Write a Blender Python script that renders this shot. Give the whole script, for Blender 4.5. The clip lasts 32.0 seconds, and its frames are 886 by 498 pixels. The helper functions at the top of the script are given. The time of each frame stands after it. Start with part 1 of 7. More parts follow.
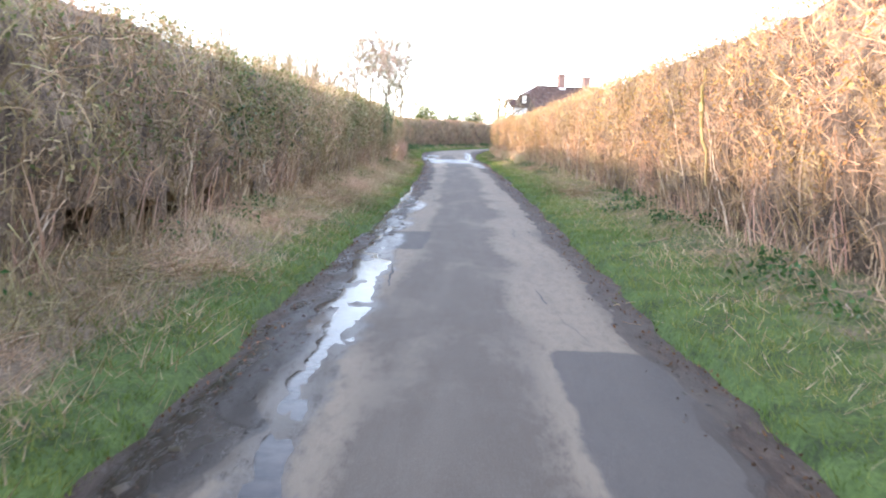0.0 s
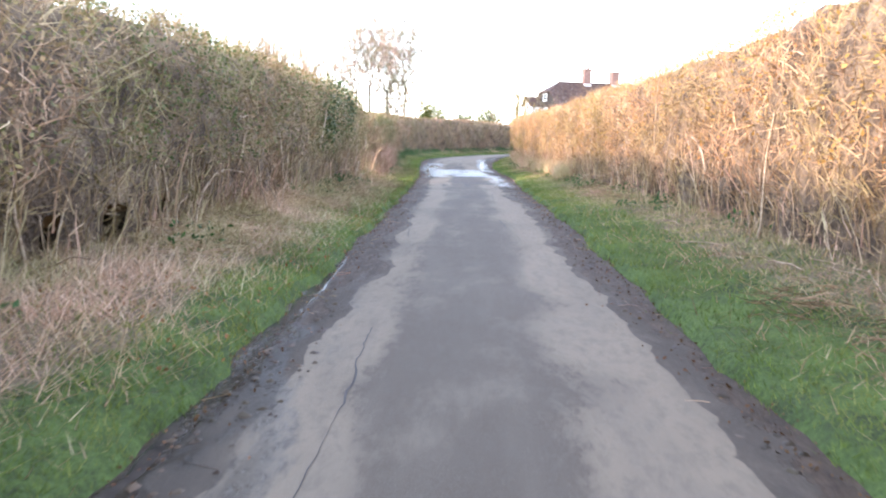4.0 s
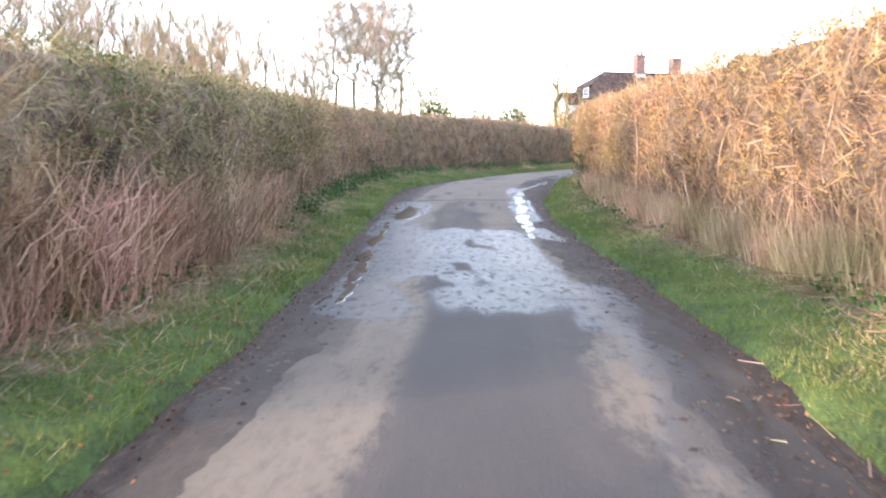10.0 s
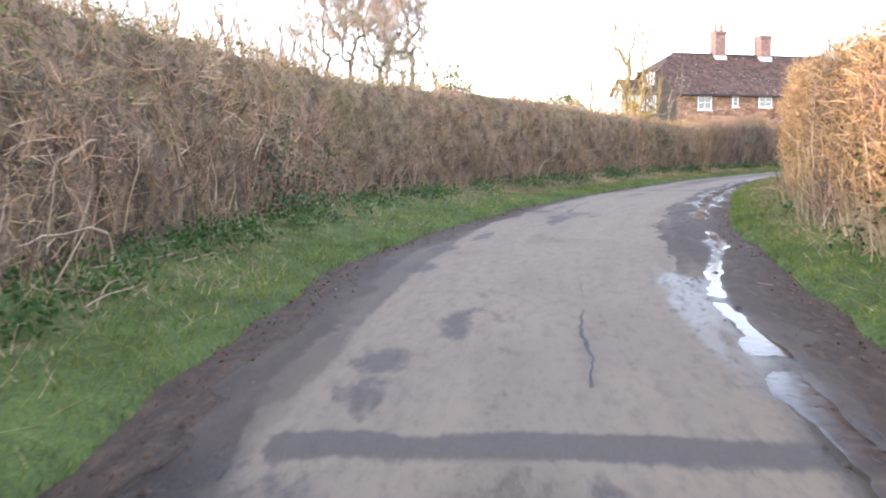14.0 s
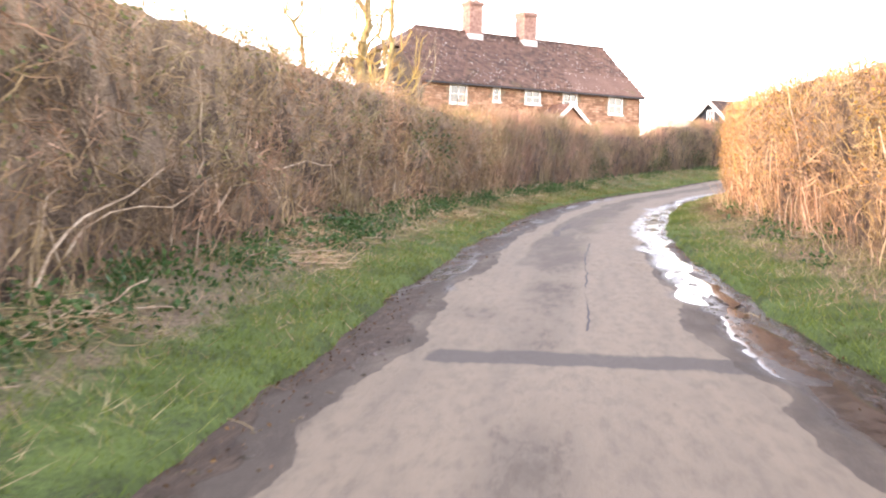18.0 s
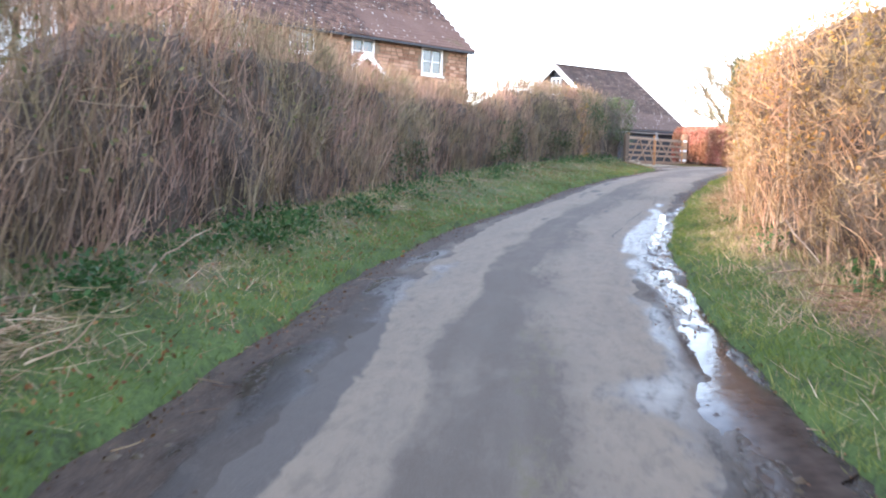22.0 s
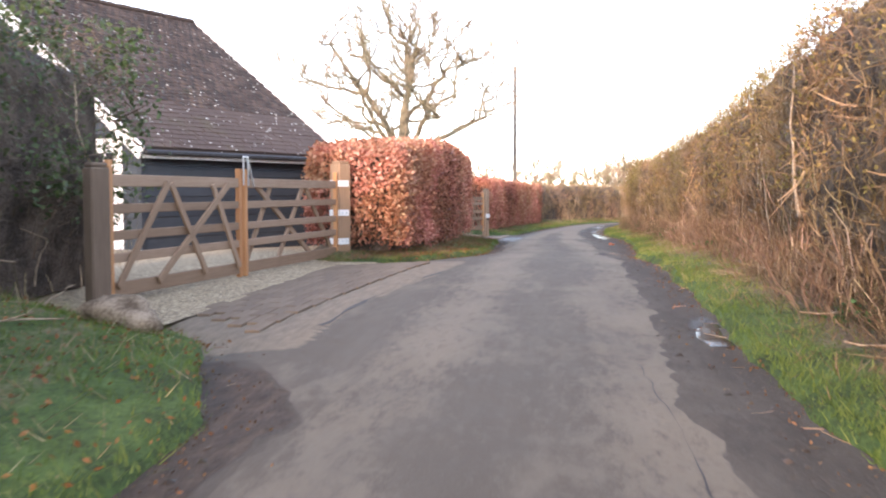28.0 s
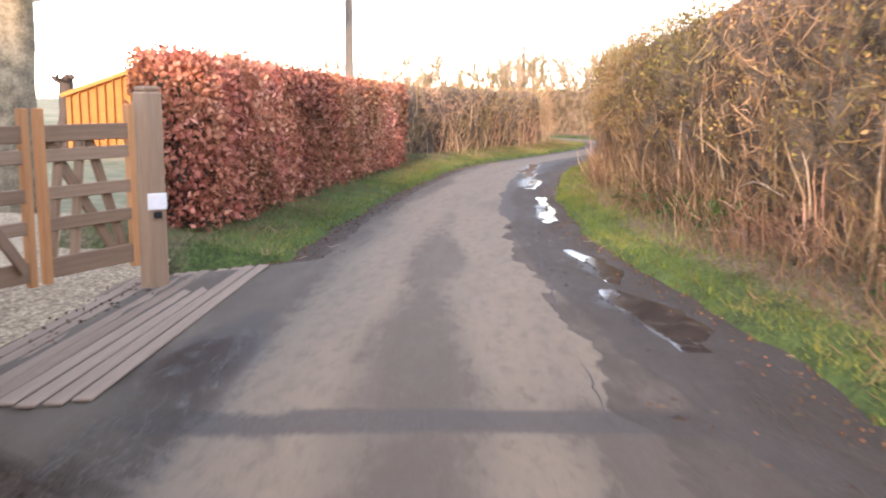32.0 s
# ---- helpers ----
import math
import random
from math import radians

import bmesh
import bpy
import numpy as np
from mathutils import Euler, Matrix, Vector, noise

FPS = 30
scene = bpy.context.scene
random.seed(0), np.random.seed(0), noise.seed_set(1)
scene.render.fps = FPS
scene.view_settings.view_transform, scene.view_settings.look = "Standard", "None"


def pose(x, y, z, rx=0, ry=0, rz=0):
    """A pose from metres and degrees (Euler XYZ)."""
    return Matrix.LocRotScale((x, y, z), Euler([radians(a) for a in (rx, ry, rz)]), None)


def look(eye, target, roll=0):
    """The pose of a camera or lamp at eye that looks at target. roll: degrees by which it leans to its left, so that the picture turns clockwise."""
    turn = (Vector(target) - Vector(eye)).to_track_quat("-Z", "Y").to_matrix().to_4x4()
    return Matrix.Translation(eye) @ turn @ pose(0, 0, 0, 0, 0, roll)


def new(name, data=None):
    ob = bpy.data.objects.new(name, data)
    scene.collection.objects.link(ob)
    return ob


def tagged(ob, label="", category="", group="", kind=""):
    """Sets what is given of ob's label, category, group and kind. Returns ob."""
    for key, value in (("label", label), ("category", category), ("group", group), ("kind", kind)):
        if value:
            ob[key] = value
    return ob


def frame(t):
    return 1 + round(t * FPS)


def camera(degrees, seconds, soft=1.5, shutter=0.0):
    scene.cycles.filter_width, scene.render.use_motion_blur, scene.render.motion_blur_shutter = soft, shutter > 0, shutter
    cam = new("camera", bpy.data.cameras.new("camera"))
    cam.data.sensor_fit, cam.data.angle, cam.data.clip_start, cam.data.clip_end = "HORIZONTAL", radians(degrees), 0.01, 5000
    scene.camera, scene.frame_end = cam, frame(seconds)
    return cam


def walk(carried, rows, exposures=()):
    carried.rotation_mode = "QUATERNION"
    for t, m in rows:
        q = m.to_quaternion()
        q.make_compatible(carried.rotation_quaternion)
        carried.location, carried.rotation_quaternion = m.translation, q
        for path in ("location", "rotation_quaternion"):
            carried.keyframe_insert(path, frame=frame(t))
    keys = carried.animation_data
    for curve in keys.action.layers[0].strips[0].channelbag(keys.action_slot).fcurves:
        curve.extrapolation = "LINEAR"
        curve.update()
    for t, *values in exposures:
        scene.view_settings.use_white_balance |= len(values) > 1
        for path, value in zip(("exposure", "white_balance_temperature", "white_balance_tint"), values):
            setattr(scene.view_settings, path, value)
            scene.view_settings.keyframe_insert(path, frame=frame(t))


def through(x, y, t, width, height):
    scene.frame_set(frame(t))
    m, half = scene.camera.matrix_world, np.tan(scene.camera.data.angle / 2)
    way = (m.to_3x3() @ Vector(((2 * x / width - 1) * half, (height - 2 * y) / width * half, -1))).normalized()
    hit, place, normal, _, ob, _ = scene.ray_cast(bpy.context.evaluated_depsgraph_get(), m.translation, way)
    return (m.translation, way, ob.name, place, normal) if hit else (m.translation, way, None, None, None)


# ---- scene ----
cam = camera(50.2, 32.0, soft=2.0, shutter=0.2)
PATH = [
    (0, (0.019, -0.459, -0.215), (0.02, 1.531, -0.413), 0.9),
    (0.5, (0.051, 1.252, -0.198), (0.051, 3.242, -0.393), 0.7),
    (1, (0.061, 3.132, -0.167), (0.06, 5.123, -0.361), 0.4),
    (1.5, (0.091, 5.132, -0.156), (0.081, 7.122, -0.347), 0.7),
    (2, (0.136, 7.089, -0.11), (0.124, 9.08, -0.302), 0.9),
    (2.5, (0.191, 8.99, -0.079), (0.177, 10.981, -0.269), 1.2),
    (3, (0.246, 10.905, -0.05), (0.229, 12.896, -0.24), 1.1),
    (3.5, (0.298, 12.842, -0.033), (0.277, 14.832, -0.224), 0.8),
    (5.5, (0.525, 20.695, 0.129), (0.484, 22.687, -0.049), 0.1),
    (6, (0.523, 22.808, 0.195), (0.482, 24.8, 0.02), 0.2),
    (6.5, (0.533, 24.935, 0.247), (0.496, 26.928, 0.077), 0.1),
    (7, (0.569, 27.163, 0.321), (0.522, 29.156, 0.154), -0.2),
    (7.5, (0.601, 29.484, 0.376), (0.555, 31.476, 0.209), -0.5),
    (8, (0.61, 31.946, 0.411), (0.555, 33.939, 0.246), -0.8),
    (8.5, (0.603, 34.462, 0.434), (0.539, 36.454, 0.269), -1.1),
    (9, (0.591, 36.897, 0.468), (0.521, 38.889, 0.301), -1.2),
    (9.5, (0.594, 39.266, 0.487), (0.517, 41.257, 0.321), -0.9),
    (10, (0.61, 41.621, 0.51), (0.541, 43.612, 0.343), -0.5),
    (10.5, (0.609, 44.077, 0.538), (0.547, 46.069, 0.373), -0.7),
    (11, (0.593, 46.512, 0.603), (0.531, 48.504, 0.432), -0.5),
    (11.5, (0.57, 48.8, 0.633), (0.501, 50.791, 0.462), -0.3),
    (12, (0.509, 51.323, 0.67), (0.431, 53.314, 0.5), -0.1),
    (12.5, (0.415, 53.735, 0.687), (0.327, 55.727, 0.521), 0.3),
    (13, (0.311, 56.067, 0.745), (0.202, 58.057, 0.577), 0.3),
    (13.5, (0.221, 58.27, 0.81), (0.09, 60.259, 0.65), -0.5),
    (15.5, (0.252, 67.437, 1.207), (0.188, 69.429, 1.041), 0.1),
    (16, (0.417, 69.972, 1.275), (0.438, 71.965, 1.112), 0.6),
    (16.5, (0.707, 72.334, 1.356), (0.823, 74.325, 1.196), 0.5),
    (17, (1.076, 75.01, 1.413), (1.307, 76.991, 1.258), 0.2),
    (17.5, (1.609, 77.731, 1.471), (1.951, 79.694, 1.312), 0.2),
    (18, (2.281, 80.345, 1.536), (2.74, 82.284, 1.375), 1.0),
    (18.5, (3.062, 82.761, 1.579), (3.611, 84.677, 1.416), 1.0),
    (19, (3.877, 85.035, 1.635), (4.502, 86.928, 1.469), 1.0),
    (19.5, (4.756, 87.303, 1.68), (5.438, 89.176, 1.512), 0.9),
    (20, (5.678, 89.701, 1.724), (6.401, 91.558, 1.548), 1.8),
    (20.5, (6.545, 91.825, 1.779), (7.293, 93.671, 1.6), 2.2),
    (21, (7.539, 94.018, 1.834), (8.317, 95.851, 1.652), 2.3),
    (21.5, (8.614, 96.267, 1.874), (9.423, 98.086, 1.685), 2.1),
    (22, (9.72, 98.45, 1.899), (10.56, 100.255, 1.708), 1.7),
    (22.5, (10.744, 100.386, 1.944), (11.62, 102.174, 1.753), 1.9),
    (23, (11.857, 102.352, 1.993), (12.783, 104.116, 1.806), 1.1),
    (23.5, (13.105, 104.407, 2.045), (14.078, 106.145, 1.865), 0.3),
    (24, (14.501, 106.566, 2.087), (15.532, 108.271, 1.913), 0.0),
    (24.5, (15.95, 108.615, 2.137), (17.035, 110.286, 1.967), -0.4),
    (25, (17.662, 110.858, 2.174), (18.803, 112.493, 2.006), -0.7),
    (25.5, (19.321, 112.923, 2.196), (20.515, 114.519, 2.032), -0.5),
    (27.5, (26.492, 120.416, 2.772), (27.891, 121.839, 2.635), 0.2),
    (28, (28.378, 122.078, 2.85), (29.829, 123.449, 2.729), 0.0),
    (28.5, (30.198, 123.573, 2.936), (31.696, 124.892, 2.812), -0.8),
    (29, (32.224, 125.169, 3.028), (33.768, 126.433, 2.888), -0.8),
    (29.5, (34.152, 126.636, 3.062), (35.735, 127.846, 2.885), -0.1),
    (30, (36.397, 128.187, 3.144), (38.0, 129.359, 2.912), -0.4),
    (30.5, (38.662, 129.709, 3.147), (40.274, 130.862, 2.879), -0.9),
    (31, (41.018, 131.373, 3.094), (42.625, 132.528, 2.802), -0.5),
    (31.5, (43.301, 133.059, 2.972), (44.899, 134.224, 2.673), 0.7),
    (32, (45.64, 134.933, 2.867), (47.238, 136.094, 2.553), 0.2),
]
walk(cam, [(t, look(eye, target, roll)) for t, eye, target, roll in PATH], exposures=[(0, 3.42, 5950, 21), (6, 3.47, 5950, 21), (8, 3.4, 6100, 22), (9, 3.32, 6300, 25), (11, 3.17, 5850, 19), (13, 3.3, 6050, 22), (16, 3.37, 6900, 28), (17, 3.52, 7100, 30), (18, 3.66, 7300, 31), (19, 3.56, 7200, 30), (20, 3.45, 6500, 26), (21, 3.43, 6100, 22), (22, 3.23, 5750, 20), (23, 3.26, 5720, 20), (25, 3.45, 5850, 21), (26.5, 3.07, 6200, 22), (28, 2.75, 6100, 21), (29, 2.56, 6300, 22), (30, 2.5, 6500, 24), (31, 2.98, 6550, 25), (32, 2.97, 6500, 25)])

# ---- light: a low winter sun from behind on the left, under a bright hazy sky ----
SUN_EL, SUN_AZ = 11.0, 242.0
world = bpy.data.worlds.new("sky")
scene.world = world
world.use_nodes = True
wn = world.node_tree.nodes
sky = wn.new("ShaderNodeTexSky")
sky.sky_type = 'NISHITA'
sky.sun_disc = False
sky.sun_elevation = radians(SUN_EL)
sky.sun_rotation = radians(SUN_AZ)
sky.air_density, sky.dust_density, sky.ozone_density = 1.0, 0.3, 1.0
wn["Background"].inputs["Strength"].default_value = 0.15
haze = wn.new("ShaderNodeHueSaturation")
haze.inputs["Saturation"].default_value = 0.6
world.node_tree.links.new(sky.outputs[0], haze.inputs["Color"])
world.node_tree.links.new(haze.outputs[0], wn["Background"].inputs["Color"])
sun = bpy.data.lights.new("sun", 'SUN')
sun.energy, sun.angle, sun.color = 1.03, radians(2.5), (1.0, 0.75, 0.52)
az, el = radians(SUN_AZ), radians(SUN_EL)
to_sun = Vector((math.sin(az) * math.cos(el), math.cos(az) * math.cos(el), math.sin(el)))
new("sun", sun).matrix_world = look(to_sun * 60, (0, 0, 0))

# ---- materials ----
def mat(name):
    m = bpy.data.materials.new(name)
    m.use_nodes = True
    return m, m.node_tree, m.node_tree.nodes["Principled BSDF"]


def node(nt, kind, **sockets):
    n = nt.nodes.new(kind)
    for k, v in sockets.items():
        sock = n.inputs[int(k[1:])] if k[0] == "_" and k[1:].isdigit() else n.inputs[k.replace("_", " ")]
        if hasattr(v, "is_output"):
            nt.links.new(v, sock)
        else:
            sock.default_value = v
    return n


def noise_of(nt, vec, scale, detail=4.0, rough=0.55):
    n = node(nt, "ShaderNodeTexNoise", Scale=scale, Detail=detail, Roughness=rough)
    if vec is not None:
        nt.links.new(vec, n.inputs["Vector"])
    return n.outputs["Fac"]


def ramp_of(nt, fac, stops):
    r = nt.nodes.new("ShaderNodeValToRGB")
    e = r.color_ramp.elements
    while len(e) < len(stops):
        e.new(0.5)
    for k, (p, c) in zip(e, stops):
        k.position, k.color = p, (*c, 1)
    nt.links.new(fac, r.inputs["Fac"])
    return r.outputs["Color"]


def mix_of(nt, fac, a, b, mode='MIX'):
    n = nt.nodes.new("ShaderNodeMix")
    n.data_type, n.blend_type = 'RGBA', mode
    for sock, v in ((n.inputs[0], fac), (n.inputs[6], a), (n.inputs[7], b)):
        if hasattr(v, "is_output"):
            nt.links.new(v, sock)
        else:
            sock.default_value = v if isinstance(v, float) else (*v, 1)
    return n.outputs[2]


def math_of(nt, op, a, b=0.0, c=0.0):
    n = nt.nodes.new("ShaderNodeMath")
    n.operation = op
    for sock, v in zip(n.inputs, (a, b, c)):
        if hasattr(v, "is_output"):
            nt.links.new(v, sock)
        else:
            sock.default_value = v
    return n.outputs[0]


def step_of(nt, v, lo, hi):
    n = node(nt, "ShaderNodeMapRange", From_Min=lo, From_Max=hi)
    n.interpolation_type = 'SMOOTHSTEP'
    nt.links.new(v, n.inputs["Value"])
    return n.outputs["Result"]


def bump_of(nt, bsdf, height, strength, distance):
    b = node(nt, "ShaderNodeBump", Strength=strength, Distance=distance)
    nt.links.new(height, b.inputs["Height"])
    nt.links.new(b.outputs["Normal"], bsdf.inputs["Normal"])


def plain(name, stops, scale=6.0, rough=0.8, bump=0.3, dist=0.01, metal=0.0, fine=60.0, random_of=""):
    """A mottled material: colour from two scales of noise, or from the piece, with fine relief."""
    m, nt, b = mat(name)
    co = node(nt, "ShaderNodeNewGeometry")
    pos = co.outputs["Position"]
    big, small = noise_of(nt, pos, scale), noise_of(nt, pos, fine)
    f = math_of(nt, 'ADD', math_of(nt, 'MULTIPLY', big, 0.65), math_of(nt, 'MULTIPLY', small, 0.35))
    if random_of:
        r = co.outputs["Random Per Island"] if random_of == "island" else node(nt, "ShaderNodeObjectInfo").outputs["Random"]
        f = math_of(nt, 'ADD', math_of(nt, 'MULTIPLY', r, 0.62), math_of(nt, 'MULTIPLY', f, 0.38))
    else:
        f = step_of(nt, f, 0.3, 0.7)
    nt.links.new(ramp_of(nt, f, stops), b.inputs["Base Color"])
    b.inputs["Roughness"].default_value = rough
    b.inputs["Metallic"].default_value = metal
    b.inputs["Specular IOR Level"].default_value = 0.3
    if bump:
        bump_of(nt, b, small, bump, dist)
    return m


def leafy(name, stops, rough=0.6, through=0.25):
    """Blades, twigs and leaves: colour from each piece, some light passing through."""
    m, nt, b = mat(name)
    geo = node(nt, "ShaderNodeNewGeometry")
    patch = noise_of(nt, geo.outputs["Position"], 0.6, 3.0)
    f = math_of(nt, 'ADD', math_of(nt, 'MULTIPLY', geo.outputs["Random Per Island"], 0.6), math_of(nt, 'MULTIPLY', step_of(nt, patch, 0.3, 0.7), 0.4))
    col = ramp_of(nt, f, stops)
    sort = step_of(nt, noise_of(nt, geo.outputs["Position"], 0.33, 5.0, 0.6), 0.35, 0.65)
    col = mix_of(nt, 1.0, col, mix_of(nt, sort, (0.78, 0.83, 0.74), (1.14, 1.07, 1.04)), 'MULTIPLY')
    kind = step_of(nt, noise_of(nt, geo.outputs["Position"], 1.3, 4.0, 0.6), 0.38, 0.62)
    col = mix_of(nt, 1.0, col, mix_of(nt, kind, (0.9, 0.96, 0.78), (1.1, 1.0, 1.02)), 'MULTIPLY')
    nt.links.new(col, b.inputs["Base Color"])
    b.inputs["Roughness"].default_value = rough
    b.inputs["Specular IOR Level"].default_value = 0.2
    if through:
        t = node(nt, "ShaderNodeBsdfTranslucent")
        nt.links.new(col, t.inputs["Color"])
        mx = node(nt, "ShaderNodeMixShader", Fac=through)
        nt.links.new(b.outputs[0], mx.inputs[1])
        nt.links.new(t.outputs[0], mx.inputs[2])
        nt.links.new(mx.outputs[0], nt.nodes["Material Output"].inputs["Surface"])
    return m


def road_material():
    m, nt, b = mat("worn_asphalt")
    geo = node(nt, "ShaderNodeNewGeometry")
    pos = geo.outputs["Position"]
    uv = node(nt, "ShaderNodeUVMap")
    uv.uv_map = "lane"
    sep = node(nt, "ShaderNodeSeparateXYZ")
    nt.links.new(uv.outputs[0], sep.inputs[0])
    along = node(nt, "ShaderNodeMapping", Scale=(0.12, 1.2, 1.0))
    nt.links.new(uv.outputs[0], along.inputs["Vector"])
    streak = noise_of(nt, along.outputs[0], 3.0, 5.0)
    drawn = node(nt, "ShaderNodeMapping", Scale=(0.38, 1.0, 1.0))
    nt.links.new(uv.outputs[0], drawn.inputs["Vector"])
    blot = noise_of(nt, drawn.outputs[0], 1.5, 6.0, 0.65)
    fine = noise_of(nt, drawn.outputs[0], 11.0, 6.0, 0.72)
    grit = noise_of(nt, pos, 160.0, 2.0)
    attr = {}
    for k in ("mud", "wet", "dark", "worn", "rim", "moss", "apron"):
        a = node(nt, "ShaderNodeAttribute")
        a.attribute_name = k
        attr[k] = a.outputs["Fac"]

    def ragged(v, amount, lo, hi):
        jit = math_of(nt, 'MULTIPLY', math_of(nt, 'SUBTRACT', math_of(nt, 'ADD', math_of(nt, 'MULTIPLY', blot, 0.4), math_of(nt, 'MULTIPLY', fine, 0.6)), 0.5), amount)
        return step_of(nt, math_of(nt, 'ADD', v, jit), lo, hi)
    worn = ragged(attr["worn"], 1.5, 0.34, 0.66)
    base = mix_of(nt, worn, (0.084, 0.064, 0.043), (0.2, 0.156, 0.105))
    base = mix_of(nt, math_of(nt, 'MULTIPLY', step_of(nt, streak, 0.42, 0.72), 0.45), base, (0.13, 0.105, 0.075))
    base = mix_of(nt, math_of(nt, 'MULTIPLY', step_of(nt, blot, 0.5, 0.66), 0.55), base, (0.17, 0.137, 0.095))
    base = mix_of(nt, math_of(nt, 'MULTIPLY', step_of(nt, fine, 0.42, 0.68), 0.5), base, (0.095, 0.077, 0.054))
    base = mix_of(nt, math_of(nt, 'MULTIPLY', ragged(attr["dark"], 1.2, 0.3, 0.7), 0.85), base, (0.058, 0.05, 0.041))
    base = mix_of(nt, math_of(nt, 'MULTIPLY', ragged(attr["moss"], 1.6, 0.5, 0.75), 0.7), base, mix_of(nt, fine, (0.085, 0.055, 0.031), (0.105, 0.1, 0.032)))
    base = mix_of(nt, ragged(attr["apron"], 0.4, 0.35, 0.65), base, ramp_of(nt, fine, [(0.3, (0.125, 0.092, 0.06)), (0.5, (0.185, 0.138, 0.09)), (0.72, (0.25, 0.19, 0.125))]))
    rim = math_of(nt, 'MULTIPLY', ragged(attr["rim"], 1.0, 0.42, 0.58), math_of(nt, 'ADD', 0.45, math_of(nt, 'MULTIPLY', step_of(nt, blot, 0.35, 0.6), 0.55)))
    base = mix_of(nt, math_of(nt, 'MULTIPLY', rim, 0.9), base, mix_of(nt, fine, (0.036, 0.03, 0.025), (0.085, 0.068, 0.052)))
    mud = ragged(attr["mud"], 1.3, 0.38, 0.62)
    mudcol = ramp_of(nt, fine, [(0.25, (0.022, 0.014, 0.01)), (0.5, (0.055, 0.037, 0.025)), (0.72, (0.11, 0.077, 0.05))])
    base = mix_of(nt, mud, base, mudcol)
    clod = math_of(nt, 'ADD', math_of(nt, 'MULTIPLY', fine, 0.75), math_of(nt, 'MULTIPLY', noise_of(nt, pos, 34.0, 3.0), 0.25))
    wet = ragged(attr["wet"], 1.0, 0.3, 0.6)
    film = math_of(nt, 'MULTIPLY', wet, math_of(nt, 'SUBTRACT', 1.0, step_of(nt, clod, 0.52, 0.6)))
    base = mix_of(nt, wet, base, mix_of(nt, 1.0, base, (0.45, 0.45, 0.46), 'MULTIPLY'))
    base = mix_of(nt, math_of(nt, 'MULTIPLY', step_of(nt, grit, 0.5, 0.75), 0.3), base, (0.28, 0.238, 0.19))
    nt.links.new(base, b.inputs["Base Color"])
    gloss = math_of(nt, 'SUBTRACT', math_of(nt, 'SUBTRACT', 0.36, math_of(nt, 'MULTIPLY', film, 0.31)), math_of(nt, 'MULTIPLY', math_of(nt, 'MULTIPLY', math_of(nt, 'MAXIMUM', rim, mud), math_of(nt, 'SUBTRACT', 1.0, film)), 0.22))
    nt.links.new(math_of(nt, 'MAXIMUM', gloss, 0.04), b.inputs["Specular IOR Level"])
    r = math_of(nt, 'SUBTRACT', 0.85, math_of(nt, 'ADD', math_of(nt, 'ADD', math_of(nt, 'MULTIPLY', wet, 0.16), math_of(nt, 'MULTIPLY', mud, 0.12)), math_of(nt, 'MULTIPLY', film, 0.36)))
    nt.links.new(r, b.inputs["Roughness"])
    h = math_of(nt, 'ADD', math_of(nt, 'MULTIPLY', grit, 0.25), math_of(nt, 'MULTIPLY', fine, math_of(nt, 'ADD', 0.4, math_of(nt, 'MULTIPLY', mud, 2.2))))
    h = math_of(nt, 'MULTIPLY', h, math_of(nt, 'SUBTRACT', 1.0, math_of(nt, 'MULTIPLY', film, 0.6)))
    bump_of(nt, b, h, 0.5, 0.02)
    return m


def water_material():
    m, nt, b = mat("puddle_water")
    geo = node(nt, "ShaderNodeNewGeometry")
    n = noise_of(nt, geo.outputs["Position"], 7.0, 4.0)
    nt.links.new(ramp_of(nt, n, [(0.35, (0.03, 0.026, 0.024)), (0.7, (0.075, 0.062, 0.052))]), b.inputs["Base Color"])
    nt.links.new(math_of(nt, 'ADD', 0.03, math_of(nt, 'MULTIPLY', noise_of(nt, geo.outputs["Position"], 0.9, 4.0, 0.6), 0.16)), b.inputs["Roughness"])
    b.inputs["IOR"].default_value = 1.33
    b.inputs["Specular IOR Level"].default_value = 0.06
    bump_of(nt, b, noise_of(nt, geo.outputs["Position"], 12.0, 3.0), 0.12, 0.02)
    return m


M_ROAD, M_WATER = road_material(), water_material()
def verge_material():
    """Green turf by the road, turning to matted straw and litter where the attribute says so."""
    m, nt, b = mat("verge_turf")
    pos = node(nt, "ShaderNodeNewGeometry").outputs["Position"]
    big, small = noise_of(nt, pos, 2.2, 5.0, 0.65), noise_of(nt, pos, 26.0, 4.0, 0.7)
    green = ramp_of(nt, step_of(nt, math_of(nt, 'ADD', math_of(nt, 'MULTIPLY', big, 0.5), math_of(nt, 'MULTIPLY', small, 0.5)), 0.3, 0.7), [(0.1, (0.04, 0.052, 0.02)), (0.45, (0.07, 0.105, 0.029)), (0.9, (0.115, 0.165, 0.043))])
    dry = ramp_of(nt, small, [(0.25, (0.06, 0.045, 0.028)), (0.5, (0.17, 0.125, 0.08)), (0.75, (0.34, 0.26, 0.17))])
    a = node(nt, "ShaderNodeAttribute")
    a.attribute_name = "dry"
    f = step_of(nt, math_of(nt, 'ADD', a.outputs["Fac"], math_of(nt, 'MULTIPLY', math_of(nt, 'SUBTRACT', big, 0.5), 1.2)), 0.3, 0.7)
    nt.links.new(mix_of(nt, f, green, dry), b.inputs["Base Color"])
    b.inputs["Roughness"].default_value = 0.95
    b.inputs["Specular IOR Level"].default_value = 0.2
    bump_of(nt, b, small, 0.9, 0.04)
    return m


